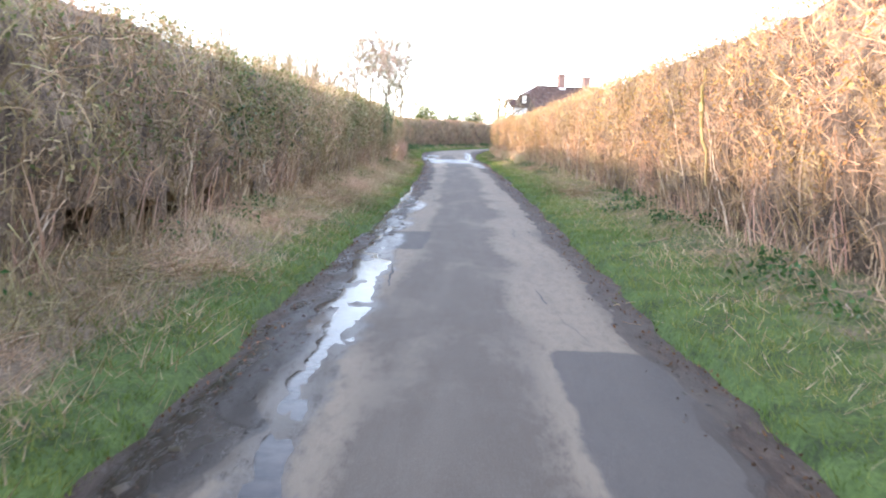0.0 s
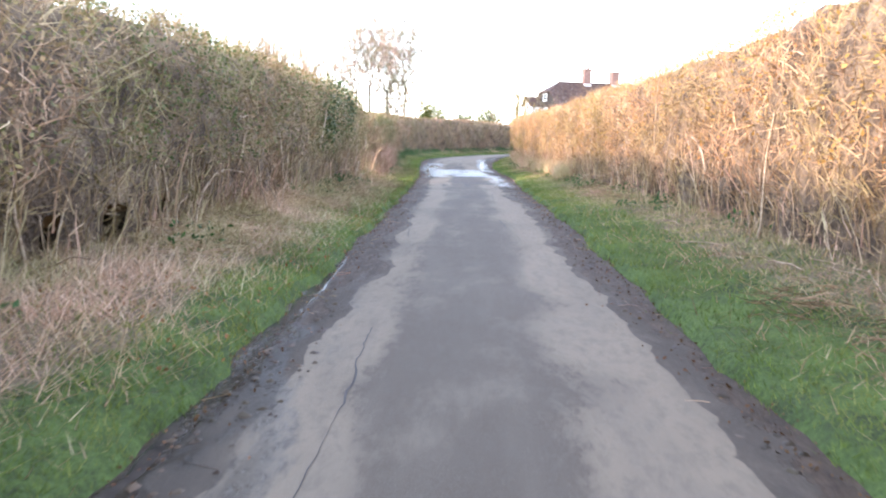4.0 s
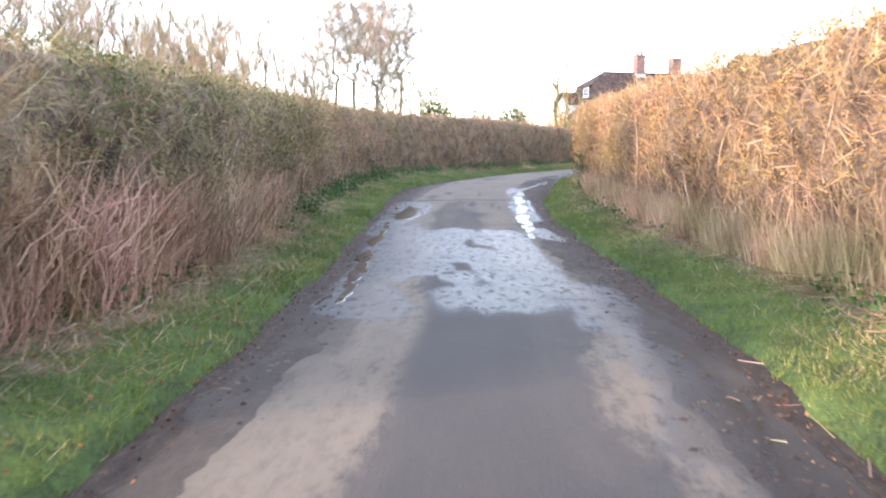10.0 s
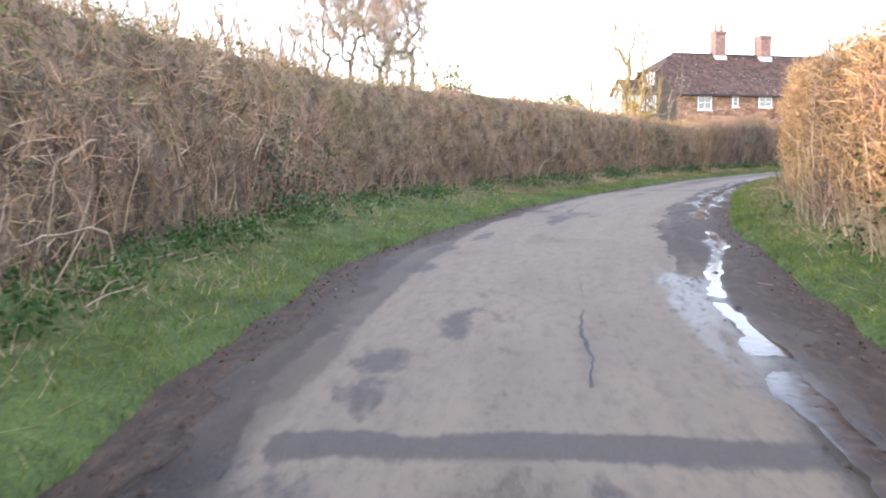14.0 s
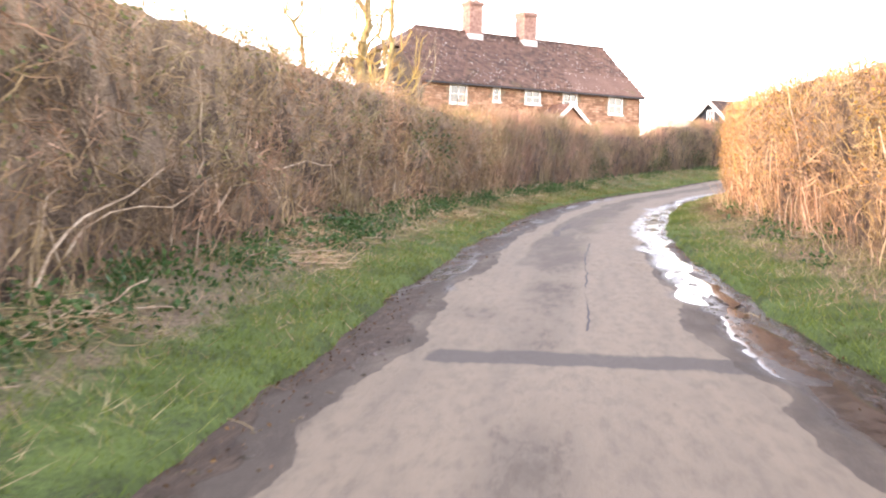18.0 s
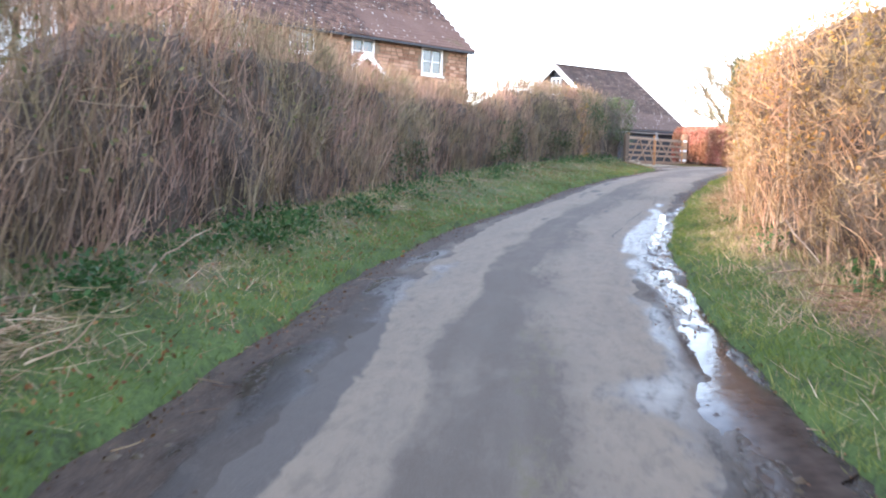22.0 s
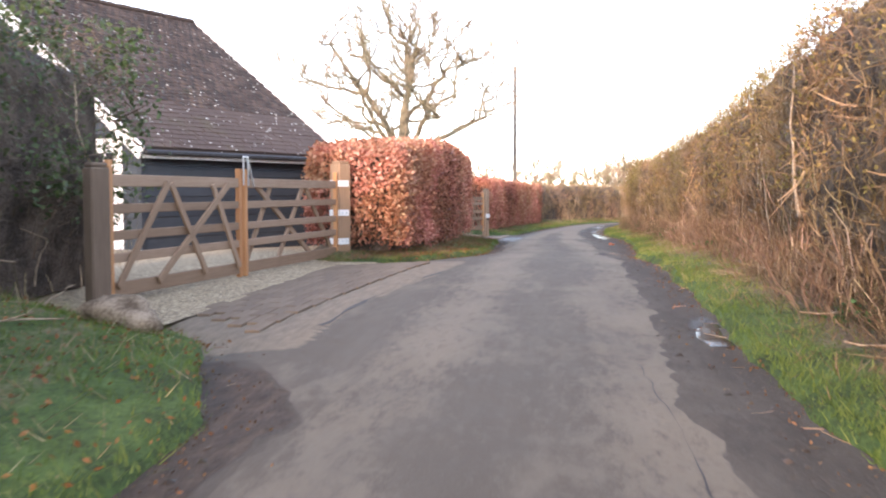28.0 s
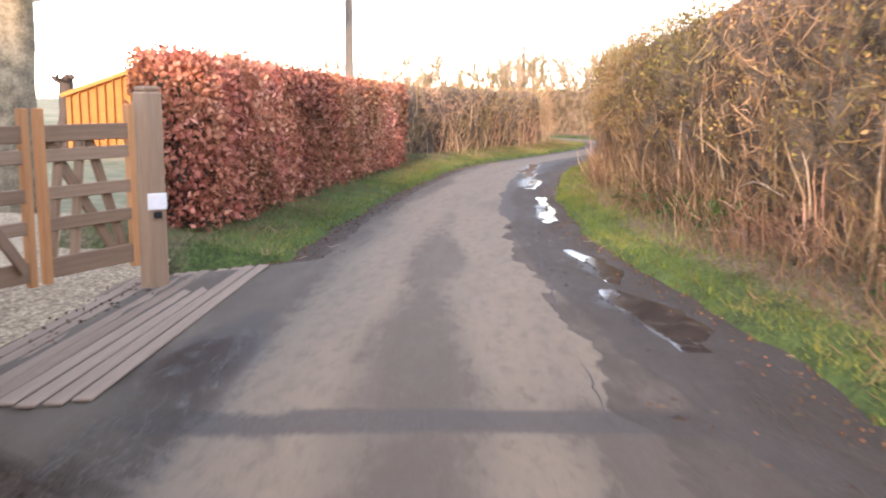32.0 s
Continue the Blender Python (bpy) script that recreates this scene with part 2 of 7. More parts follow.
M_SOIL = verge_material()
M_FIELD = plain("winter_field", [(0.1, (0.1, 0.11, 0.045)), (0.5, (0.2, 0.18, 0.09)), (0.9, (0.32, 0.25, 0.145))], 0.15, 0.95, 0.5, 0.05, fine=3)
M_GRASS = leafy("grass_blades", [(0.05, (0.055, 0.092, 0.018)), (0.4, (0.132, 0.186, 0.042)), (0.72, (0.22, 0.265, 0.066)), (0.9, (0.3, 0.305, 0.11)), (0.98, (0.42, 0.36, 0.2))], 0.6, 0.3)
M_STRAW = leafy("dead_straw", [(0.08, (0.19, 0.125, 0.078)), (0.4, (0.4, 0.285, 0.185)), (0.7, (0.54, 0.41, 0.28)), (0.95, (0.7, 0.58, 0.43))], 0.8, 0.15)
M_BRACKEN = leafy("brown_dead_growth", [(0.08, (0.1, 0.062, 0.038)), (0.4, (0.2, 0.128, 0.08)), (0.7, (0.3, 0.205, 0.13)), (0.95, (0.46, 0.35, 0.24))], 0.8, 0.15)
M_DULLTWIG = leafy("dull_olive_twigs", [(0.05, (0.107, 0.0703, 0.0403)), (0.4, (0.203, 0.135, 0.0768)), (0.7, (0.305, 0.204, 0.117)), (0.97, (0.471, 0.342, 0.221))], 0.75, 0.0)
M_WEED = leafy("verge_weeds", [(0.1, (0.03, 0.075, 0.025)), (0.6, (0.06, 0.13, 0.045)), (0.95, (0.12, 0.19, 0.07))], 0.5, 0.25)
# inner hedge sheets: dark tones paint the shade seen between twigs and leaves
M_CORE = plain("hedge_gap_shade", [(0.1, (0.07, 0.05, 0.035)), (0.5, (0.165, 0.118, 0.079)), (0.9, (0.29, 0.21, 0.138))], 3.0, 1.0, 1.0, 0.08, fine=28)
M_SHADECORE = plain("deep_gap_shade", [(0.1, (0.05, 0.038, 0.03)), (0.5, (0.1, 0.076, 0.058)), (0.9, (0.165, 0.126, 0.094))], 3.0, 1.0, 1.0, 0.08, fine=28)
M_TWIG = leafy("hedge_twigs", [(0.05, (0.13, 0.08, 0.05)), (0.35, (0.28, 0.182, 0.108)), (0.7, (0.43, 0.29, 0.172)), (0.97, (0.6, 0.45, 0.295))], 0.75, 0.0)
M_STEM = leafy("pinkish_stems", [(0.05, (0.21, 0.13, 0.095)), (0.4, (0.37, 0.24, 0.18)), (0.75, (0.5, 0.345, 0.26)), (0.97, (0.64, 0.5, 0.39))], 0.8, 0.0)
M_CANE = leafy("brown_bramble_canes", [(0.05, (0.07, 0.045, 0.032)), (0.4, (0.15, 0.096, 0.066)), (0.75, (0.24, 0.16, 0.11)), (0.97, (0.4, 0.29, 0.21))], 0.8, 0.0)
M_DARKTWIG = leafy("dark_ivy_twigs", [(0.05, (0.05, 0.04, 0.033)), (0.4, (0.1, 0.078, 0.062)), (0.75, (0.17, 0.132, 0.1)), (0.97, (0.28, 0.22, 0.17))], 0.8, 0.0)
M_GREYTWIG = leafy("dark_blackthorn_twigs", [(0.05, (0.12, 0.084, 0.065)), (0.4, (0.24, 0.168, 0.125)), (0.75, (0.36, 0.258, 0.19)), (0.97, (0.52, 0.39, 0.295))], 0.8, 0.0)
# far tree twigs: bright haze over them is mixed into this pale colour
M_HAZETWIG = leafy("hazed_twigs", [(0.1, (0.24, 0.2, 0.18)), (0.5, (0.36, 0.3, 0.265)), (0.9, (0.5, 0.43, 0.37))], 0.85, 0.0)
M_OLIVETWIG = leafy("olive_twigs", [(0.05, (0.145, 0.105, 0.064)), (0.4, (0.26, 0.19, 0.115)), (0.7, (0.37, 0.275, 0.17)), (0.97, (0.52, 0.42, 0.29))], 0.75, 0.0)
M_RUSSET = leafy("russet_twigs", [(0.05, (0.15, 0.096, 0.063)), (0.4, (0.285, 0.187, 0.12)), (0.7, (0.4, 0.268, 0.174)), (0.97, (0.52, 0.39, 0.28))], 0.75, 0.0)
M_LEAF = leafy("hedge_leaves", [(0.05, (0.17, 0.15, 0.045)), (0.3, (0.32, 0.215, 0.07)), (0.6, (0.46, 0.25, 0.09)), (0.95, (0.58, 0.35, 0.15))], 0.6, 0.3)
M_GREENLEAF = leafy("olive_hedge_leaves", [(0.05, (0.075, 0.1, 0.042)), (0.45, (0.145, 0.165, 0.07)), (0.75, (0.24, 0.215, 0.105)), (0.97, (0.38, 0.28, 0.15))], 0.6, 0.25)
M_OLIVELEAF = leafy("yellow_olive_leaves", [(0.05, (0.13, 0.12, 0.042)), (0.4, (0.25, 0.195, 0.07)), (0.7, (0.36, 0.25, 0.1)), (0.96, (0.5, 0.36, 0.17))], 0.6, 0.3)
M_BEECH = leafy("beech_leaves", [(0.05, (0.13, 0.044, 0.032)), (0.35, (0.38, 0.145, 0.103)), (0.7, (0.57, 0.262, 0.19)), (0.95, (0.76, 0.47, 0.36))], 0.5, 0.25)
M_BARK = plain("grey_bark", [(0.1, (0.07, 0.06, 0.045)), (0.5, (0.16, 0.14, 0.1)), (0.9, (0.28, 0.25, 0.16))], 4.0, 0.9, 0.8, 0.02, fine=30)
M_FARTWIG = leafy("tree_twigs", [(0.1, (0.15, 0.118, 0.092)), (0.5, (0.26, 0.205, 0.158)), (0.9, (0.39, 0.31, 0.23))], 0.85, 0.0)
M_SALLOW = leafy("sallow_twigs", [(0.1, (0.14, 0.11, 0.065)), (0.5, (0.24, 0.185, 0.11)), (0.9, (0.36, 0.28, 0.165))], 0.85, 0.0)
M_LITTER_DARK = leafy("old_leaves", [(0.1, (0.05, 0.027, 0.017)), (0.5, (0.125, 0.066, 0.038)), (0.85, (0.22, 0.115, 0.062)), (0.98, (0.36, 0.2, 0.11))], 0.7, 0.05)
M_LIMB = plain("pale_limb_bark", [(0.1, (0.2, 0.14, 0.09)), (0.5, (0.33, 0.24, 0.155)), (0.9, (0.47, 0.37, 0.26))], 5.0, 0.85, 0.6, 0.01, fine=40)
M_CLOD = leafy("wet_mud_clods", [(0.1, (0.03, 0.02, 0.014)), (0.6, (0.068, 0.047, 0.032)), (0.95, (0.13, 0.092, 0.062))], 0.55, 0.0)

def lichen(name, stops, spot=(0.55, 0.55, 0.5), amount=0.16, scale=5.5, rough=0.85, course=0.0):
    """Old tiles: colour from each piece, moss in patches, pale lichen spots."""
    m, nt, b = mat(name)
    geo = node(nt, "ShaderNodeNewGeometry")
    pos = geo.outputs["Position"]
    r = math_of(nt, 'ADD', math_of(nt, 'MULTIPLY', geo.outputs["Random Per Island"], 0.55), math_of(nt, 'MULTIPLY', noise_of(nt, pos, 1.2, 5.0), 0.45))
    col = ramp_of(nt, r, stops)
    moss = step_of(nt, noise_of(nt, pos, 0.55, 5.0, 0.6), 0.58, 0.75)
    col = mix_of(nt, math_of(nt, 'MULTIPLY', moss, 0.55), col, (0.075, 0.08, 0.03))
    v = nt.nodes.new("ShaderNodeTexVoronoi")
    v.inputs["Scale"].default_value = scale
    nt.links.new(pos, v.inputs["Vector"])
    gate = step_of(nt, noise_of(nt, pos, 1.7, 3.0), 0.42, 0.62)
    dot = math_of(nt, 'MULTIPLY', math_of(nt, 'LESS_THAN', math_of(nt, 'ADD', v.outputs["Distance"], math_of(nt, 'MULTIPLY', noise_of(nt, pos, 22.0, 3.0), 0.25)), amount + 0.14), gate)
    col = mix_of(nt, math_of(nt, 'MULTIPLY', dot, 0.85), col, spot)
    nt.links.new(col, b.inputs["Base Color"])
    b.inputs["Roughness"].default_value = rough
    b.inputs["Specular IOR Level"].default_value = 0.25
    bump_of(nt, b, noise_of(nt, pos, 40.0, 3.0), 0.4, 0.01)
    return m


def boards(name, stops, rough=0.7, across=18.0):
    """Sawn timber: grain along the piece's own length (x)."""
    m, nt, b = mat(name)
    tc = node(nt, "ShaderNodeTexCoord")
    mp = node(nt, "ShaderNodeMapping", Scale=(1.2, across, across))
    nt.links.new(tc.outputs["Object"], mp.inputs["Vector"])
    grain = noise_of(nt, mp.outputs[0], 2.2, 5.0, 0.6)
    blot = noise_of(nt, tc.outputs["Object"], 2.0, 4.0)
    r = node(nt, "ShaderNodeObjectInfo").outputs["Random"]
    f = math_of(nt, 'ADD', math_of(nt, 'ADD', math_of(nt, 'MULTIPLY', grain, 0.45), math_of(nt, 'MULTIPLY', blot, 0.3)), math_of(nt, 'MULTIPLY', r, 0.25))
    nt.links.new(ramp_of(nt, f, stops), b.inputs["Base Color"])
    b.inputs["Roughness"].default_value = rough
    b.inputs["Specular IOR Level"].default_value = 0.3
    bump_of(nt, b, grain, 0.4, 0.006)
    return m


def glass_material():
    m, nt, b = mat("window_glass")
    b.inputs["Base Color"].default_value = (0.04, 0.045, 0.05, 1)
    b.inputs["Roughness"].default_value = 0.06
    b.inputs["Specular IOR Level"].default_value = 0.9
    geo = node(nt, "ShaderNodeNewGeometry")
    bump_of(nt, b, noise_of(nt, geo.outputs["Position"], 1.5, 2.0), 0.04, 0.02)
    return m


def gravel_material():
    """Loose beige gravel: every small stone its own tone, dark grit between."""
    m, nt, b = mat("pale_gravel")
    pos = node(nt, "ShaderNodeNewGeometry").outputs["Position"]
    v = node(nt, "ShaderNodeTexVoronoi", Scale=34.0)
    nt.links.new(pos, v.inputs["Vector"])
    tone = node(nt, "ShaderNodeSeparateColor")
    nt.links.new(v.outputs["Color"], tone.inputs[0])
    blot = noise_of(nt, pos, 2.2, 5.0, 0.65)
    f = math_of(nt, 'ADD', math_of(nt, 'MULTIPLY', tone.outputs[0], 0.6), math_of(nt, 'MULTIPLY', blot, 0.4))
    col = ramp_of(nt, f, [(0.1, (0.2, 0.145, 0.085)), (0.45, (0.44, 0.335, 0.2)), (0.75, (0.58, 0.46, 0.29)), (0.95, (0.7, 0.6, 0.43))])
    gap = step_of(nt, v.outputs["Distance"], 0.35, 0.65)
    nt.links.new(mix_of(nt, math_of(nt, 'MULTIPLY', gap, 0.55), col, (0.1, 0.075, 0.05)), b.inputs["Base Color"])
    b.inputs["Roughness"].default_value = 0.95
    bump_of(nt, b, math_of(nt, 'SUBTRACT', 1.0, v.outputs["Distance"]), 0.9, 0.02)
    return m


M_TILE = lichen("clay_roof_tiles", [(0.15, (0.05, 0.034, 0.028)), (0.45, (0.092, 0.056, 0.045)), (0.7, (0.128, 0.078, 0.06)), (0.95, (0.175, 0.112, 0.085))], amount=0.17, scale=5.0)
M_BARNTILE = lichen("barn_roof_tiles", [(0.15, (0.03, 0.024, 0.021)), (0.45, (0.052, 0.038, 0.033)), (0.7, (0.074, 0.053, 0.045)), (0.95, (0.105, 0.078, 0.063))], scale=7.0, amount=0.17)
M_STONE = plain("ironstone", [(0.08, (0.145, 0.073, 0.043)), (0.4, (0.28, 0.153, 0.095)), (0.7, (0.395, 0.24, 0.16)), (0.95, (0.51, 0.355, 0.265))], 5.0, 0.9, 0.6, 0.02, random_of="island")
M_STONE1 = plain("ironstone_block", [(0.08, (0.145, 0.073, 0.043)), (0.4, (0.28, 0.153, 0.095)), (0.7, (0.395, 0.24, 0.16)), (0.95, (0.51, 0.355, 0.265))], 5.0, 0.9, 0.6, 0.02, random_of="object")
M_MORTAR = plain("lime_mortar", [(0.1, (0.13, 0.09, 0.06)), (0.9, (0.24, 0.18, 0.12))], 8.0, 0.95, 0.5, 0.01)
M_BRICK = plain("red_chimney_brick", [(0.1, (0.15, 0.082, 0.066)), (0.5, (0.225, 0.135, 0.11)), (0.9, (0.31, 0.21, 0.175))], 7.0, 0.9, 0.5, 0.01)
M_WHITE = plain("white_paint", [(0.1, (0.66, 0.65, 0.62)), (0.9, (0.82, 0.81, 0.79))], 3.0, 0.5, 0.1, 0.003)
M_BLACKBOARD = boards("black_weatherboard", [(0.2, (0.018, 0.021, 0.026)), (0.55, (0.032, 0.038, 0.046)), (0.85, (0.06, 0.068, 0.078))], 0.6)
M_DARKCLAD = boards("dark_cladding", [(0.2, (0.03, 0.022, 0.018)), (0.6, (0.06, 0.045, 0.035)), (0.9, (0.1, 0.075, 0.06))], 0.8)
M_GATE = boards("weathered_gate_timber", [(0.15, (0.15, 0.092, 0.055)), (0.5, (0.27, 0.175, 0.108)), (0.85, (0.4, 0.28, 0.19))], 0.75)
# brown post timber, darkened to carry the shade by the hedge end
M_SHADEPOST = boards("shaded_post", [(0.15, (0.07, 0.05, 0.035)), (0.5, (0.14, 0.1, 0.07)), (0.85, (0.22, 0.165, 0.12))], 0.85)
M_GATEFRESH = boards("fresh_oak", [(0.15, (0.3, 0.13, 0.05)), (0.5, (0.46, 0.22, 0.09)), (0.85, (0.58, 0.32, 0.15))], 0.7)
M_SHED = boards("orange_shed_timber", [(0.15, (0.25, 0.09, 0.018)), (0.5, (0.38, 0.15, 0.03)), (0.85, (0.5, 0.22, 0.055))], 0.6)
M_PLANK = boards("grey_planks", [(0.15, (0.14, 0.1, 0.07)), (0.5, (0.245, 0.18, 0.13)), (0.85, (0.36, 0.275, 0.2))], 0.85)
M_PAVER = boards("brown_pavers", [(0.15, (0.12, 0.083, 0.054)), (0.5, (0.175, 0.124, 0.082)), (0.85, (0.245, 0.18, 0.122))], 0.9, 6.0)
M_POST = boards("brown_oak_post", [(0.15, (0.17, 0.1, 0.058)), (0.5, (0.29, 0.18, 0.105)), (0.85, (0.41, 0.275, 0.17))], 0.75)
M_POLE = boards("pole_timber", [(0.2, (0.07, 0.06, 0.05)), (0.8, (0.16, 0.14, 0.115))], 0.85)
M_GLASS = glass_material()
M_STEEL = plain("galvanised_steel", [(0.1, (0.45, 0.46, 0.47)), (0.9, (0.65, 0.66, 0.67))], 10, 0.4, 0.1, 0.002, metal=0.85)
M_LEAD = plain("lead_flashing", [(0.1, (0.42, 0.42, 0.42)), (0.9, (0.6, 0.6, 0.58))], 9, 0.6, 0.2, 0.005)
M_BLACK = plain("black_gutter", [(0.1, (0.015, 0.015, 0.017)), (0.9, (0.03, 0.03, 0.033))], 9, 0.45, 0.1, 0.003)
M_GRAVEL = gravel_material()
M_BOULDER = plain("pale_boulder", [(0.1, (0.125, 0.0864, 0.054)), (0.5, (0.25, 0.184, 0.122)), (0.9, (0.413, 0.313, 0.216))], 6.0, 0.9, 0.8, 0.03, fine=40)
M_DARK = plain("dark_interior", [(0.1, (0.01, 0.01, 0.01)), (0.9, (0.025, 0.025, 0.025))], 2.0, 0.9, 0.0)
M_EVERGREEN = leafy("evergreen_leaves", [(0.05, (0.03, 0.05, 0.015)), (0.5, (0.075, 0.1, 0.025)), (0.95, (0.2, 0.19, 0.05))], 0.5, 0.2)
M_IVY = leafy("ivy_leaves", [(0.05, (0.03, 0.048, 0.02)), (0.5, (0.062, 0.092, 0.04)), (0.95, (0.13, 0.16, 0.075))], 0.4, 0.15)
M_WILLOW = plain("yellow_bark", [(0.1, (0.13, 0.1, 0.045)), (0.5, (0.23, 0.18, 0.08)), (0.9, (0.33, 0.27, 0.13))], 4.0, 0.85, 0.5, 0.02, fine=30)
M_CRACK = plain("tar_seam", [(0.1, (0.045, 0.04, 0.036)), (0.9, (0.085, 0.074, 0.064))], 9, 0.8, 0.4, 0.01)
M_LITTER = leafy("fallen_leaves", [(0.1, (0.13, 0.055, 0.025)), (0.5, (0.25, 0.11, 0.05)), (0.95, (0.4, 0.22, 0.11))], 0.7, 0.1)
M_ORANGE = plain("orange_paper", [(0.1, (0.5, 0.12, 0.05)), (0.9, (0.65, 0.25, 0.14))], 20, 0.6, 0.2, 0.004)
M_OAK = plain("mossy_oak_bark", [(0.1, (0.1, 0.085, 0.06)), (0.5, (0.2, 0.165, 0.11)), (0.9, (0.31, 0.26, 0.18))], 4.0, 0.9, 0.9, 0.02, fine=30)
M_YELLOW = leafy("yellow_willow_rods", [(0.1, (0.2, 0.15, 0.065)), (0.5, (0.3, 0.23, 0.1)), (0.9, (0.4, 0.32, 0.155))], 0.7, 0.0)

# ---- the lane: one line that every strip, hedge and verge follows ----
CENTRE = [(-0.1, -12.46, -1.6), (-0.05, -6.46, -1.56),
          (0.02, -0.46, -1.51), (0.10, 5.54, -1.45), (0.26, 11.54, -1.34), (0.43, 17.54, -1.24), (0.53, 23.53, -1.09), (0.60, 29.53, -0.92),
          (0.60, 35.53, -0.85), (0.61, 41.53, -0.79), (0.58, 47.53, -0.68), (0.42, 53.53, -0.61), (0.22, 59.53, -0.44), (0.25, 65.53, -0.18),
          (0.61, 71.51, 0.03), (1.55, 77.43, 0.16), (3.22, 83.19, 0.29), (5.33, 88.81, 0.41), (7.68, 94.32, 0.54), (10.37, 99.69, 0.63),
          (13.40, 104.86, 0.75), (16.84, 109.78, 0.86), (20.70, 114.36, 1.01), (24.85, 118.70, 1.34), (29.23, 122.78, 1.59),
          (33.95, 126.49, 1.76), (38.90, 129.88, 1.84), (43.75, 133.42, 1.65), (48.50, 137.07, 1.57)]
CENTRE += [(53.55, 140.4, 1.47), (59.0, 143.5, 1.4), (64.6, 146.1, 1.35), (70.5, 147.6, 1.28), (76.3, 149.4, 1.2), (81.4, 152.2, 1.12), (84.6, 156.6, 1.05), (85.8, 162.4, 1.0), (86.0, 168.2, 0.95)]
S0, STEP = -12.0, 0.25


def spline(points, n):
    p = np.array(points, float)
    p = np.vstack([2 * p[0] - p[1], p, 2 * p[-1] - p[-2]])
    out = []
    for i in range(1, len(p) - 2):
        u = np.arange(n)[:, None] / n
        a, b, c, d = p[i - 1:i + 3]
        out.append(0.5 * (2 * b + (c - a) * u + (2 * a - 5 * b + 4 * c - d) * u**2 + (3 * b - a - 3 * c + d) * u**3))
    return np.vstack(out + [p[-2:-1]])


LINE = spline(CENTRE, 24)
KNOT = S0 + STEP * np.arange(len(LINE))
TAN = np.gradient(LINE[:, :2], axis=0)
TAN /= np.linalg.norm(TAN, axis=1)[:, None]
S_END = KNOT[-1]


def lane(s, lat, h):
    """World places from metres along the lane, metres to its right, and metres above it."""
    s, lat, h = np.broadcast_arrays(np.asarray(s, float), np.asarray(lat, float), np.asarray(h, float))
    x, y, z = (np.interp(s, KNOT, LINE[:, k]) for k in range(3))
    tx, ty = np.interp(s, KNOT, TAN[:, 0]), np.interp(s, KNOT, TAN[:, 1])
    q = np.hypot(tx, ty)
    return np.stack([x + lat * ty / q, y - lat * tx / q, z + h], -1)


def table(*pairs):
    a = np.array(pairs, float)
    return lambda s: np.interp(s, a[:, 0], a[:, 1])


def ragged_edge(f, lean, seed):
    return lambda s: f(s) + lean + 0.03 * np.sin(1.3 * s + seed) + 0.022 * np.sin(3.1 * s + 2 * seed) + 0.018 * np.sin(7.7 * s + seed) + 0.012 * np.sin(17.0 * s)


# edges of the grass on both sides, and the faces and heights of the hedges
LEFT = table((-12, -1.45), (30, -1.42), (45, -1.6), (62, -1.66), (70, -1.95), (77, -1.5), (97, -1.4), (103, -1.66), (117, -1.7), (124, -1.6),
             (131, -1.4), (135.5, -1.6), (137.5, -2.3), (138.6, -3.7), (143.2, -3.6), (144.3, -2.3), (148, -1.55), (152, -1.38), (155.4, -1.42), (156.2, -2.4),
             (159.6, -2.4), (160.4, -1.5), (200, -1.5))
RIGHT = table((-12, 1.65), (11, 1.5), (30, 1.45), (44, 1.65), (51, 1.9), (63, 1.95), (70, 2.5), (80, 2.65), (88, 2.05), (97, 1.52), (106, 1.48), (117, 1.52), (122, 1.5), (130, 1.55),
              (138, 1.6), (148, 1.4), (153, 1.85), (157, 1.95), (160, 1.6), (163, 1.25), (168, 1.0), (200, 1.1))
FACE_L = table((-12, -2.95), (20, -2.95), (40, -2.8), (45, -3.2), (52, -2.95), (65, -3.25), (78, -3.9), (86, -3.15), (95, -3.0), (101, -2.95), (106, -3.05),
               (113, -3.25), (117, -3.8), (121, -4.3), (127, -4.1), (133, -4.15), (140, -4.2))
FACE_R = table((-12, 3.15), (35, 3.15), (51, 3.3), (69, 3.15), (80, 3.65), (95, 3.15), (106, 2.6), (116, 2.45), (124, 2.5), (134, 2.5), (140, 2.5), (148, 2.9),
               (155, 3.05), (160, 2.75), (165, 2.0), (170, 1.65), (200, 1.8))


SMOOTH_L, SMOOTH_R = LEFT, RIGHT
LEFT, RIGHT = ragged_edge(LEFT, 0.08, 1.0), ragged_edge(RIGHT, -0.1, 2.0)


def wave(x, y, f, seed=0):
    """Cheap smooth noise between -1 and 1."""
    return (np.sin(x * f + seed) * np.cos(y * f * 1.3 - 1.7 * seed) + 0.6 * np.sin(x * f * 2.3 + y * f * 1.9 + 2.1 * seed) + 0.4 * np.sin(x * f * 4.1 - y * f * 3.7 + seed * 0.7)) / 2


def grain(x, y, seed=0):
    """Value noise on a unit lattice, between -1 and 1."""
    x, y = np.asarray(x, float), np.asarray(y, float)
    i, j = np.floor(x), np.floor(y)

    def corner(a, b):
        return np.modf(np.abs(np.sin(a * 127.1 + b * 311.7 + seed * 74.7) * 43758.5453))[0] * 2 - 1
    u, v = x - i, y - j
    u, v = u * u * (3 - 2 * u), v * v * (3 - 2 * v)
    return (corner(i, j) * (1 - u) + corner(i + 1, j) * u) * (1 - v) + (corner(i, j + 1) * (1 - u) + corner(i + 1, j + 1) * u) * v


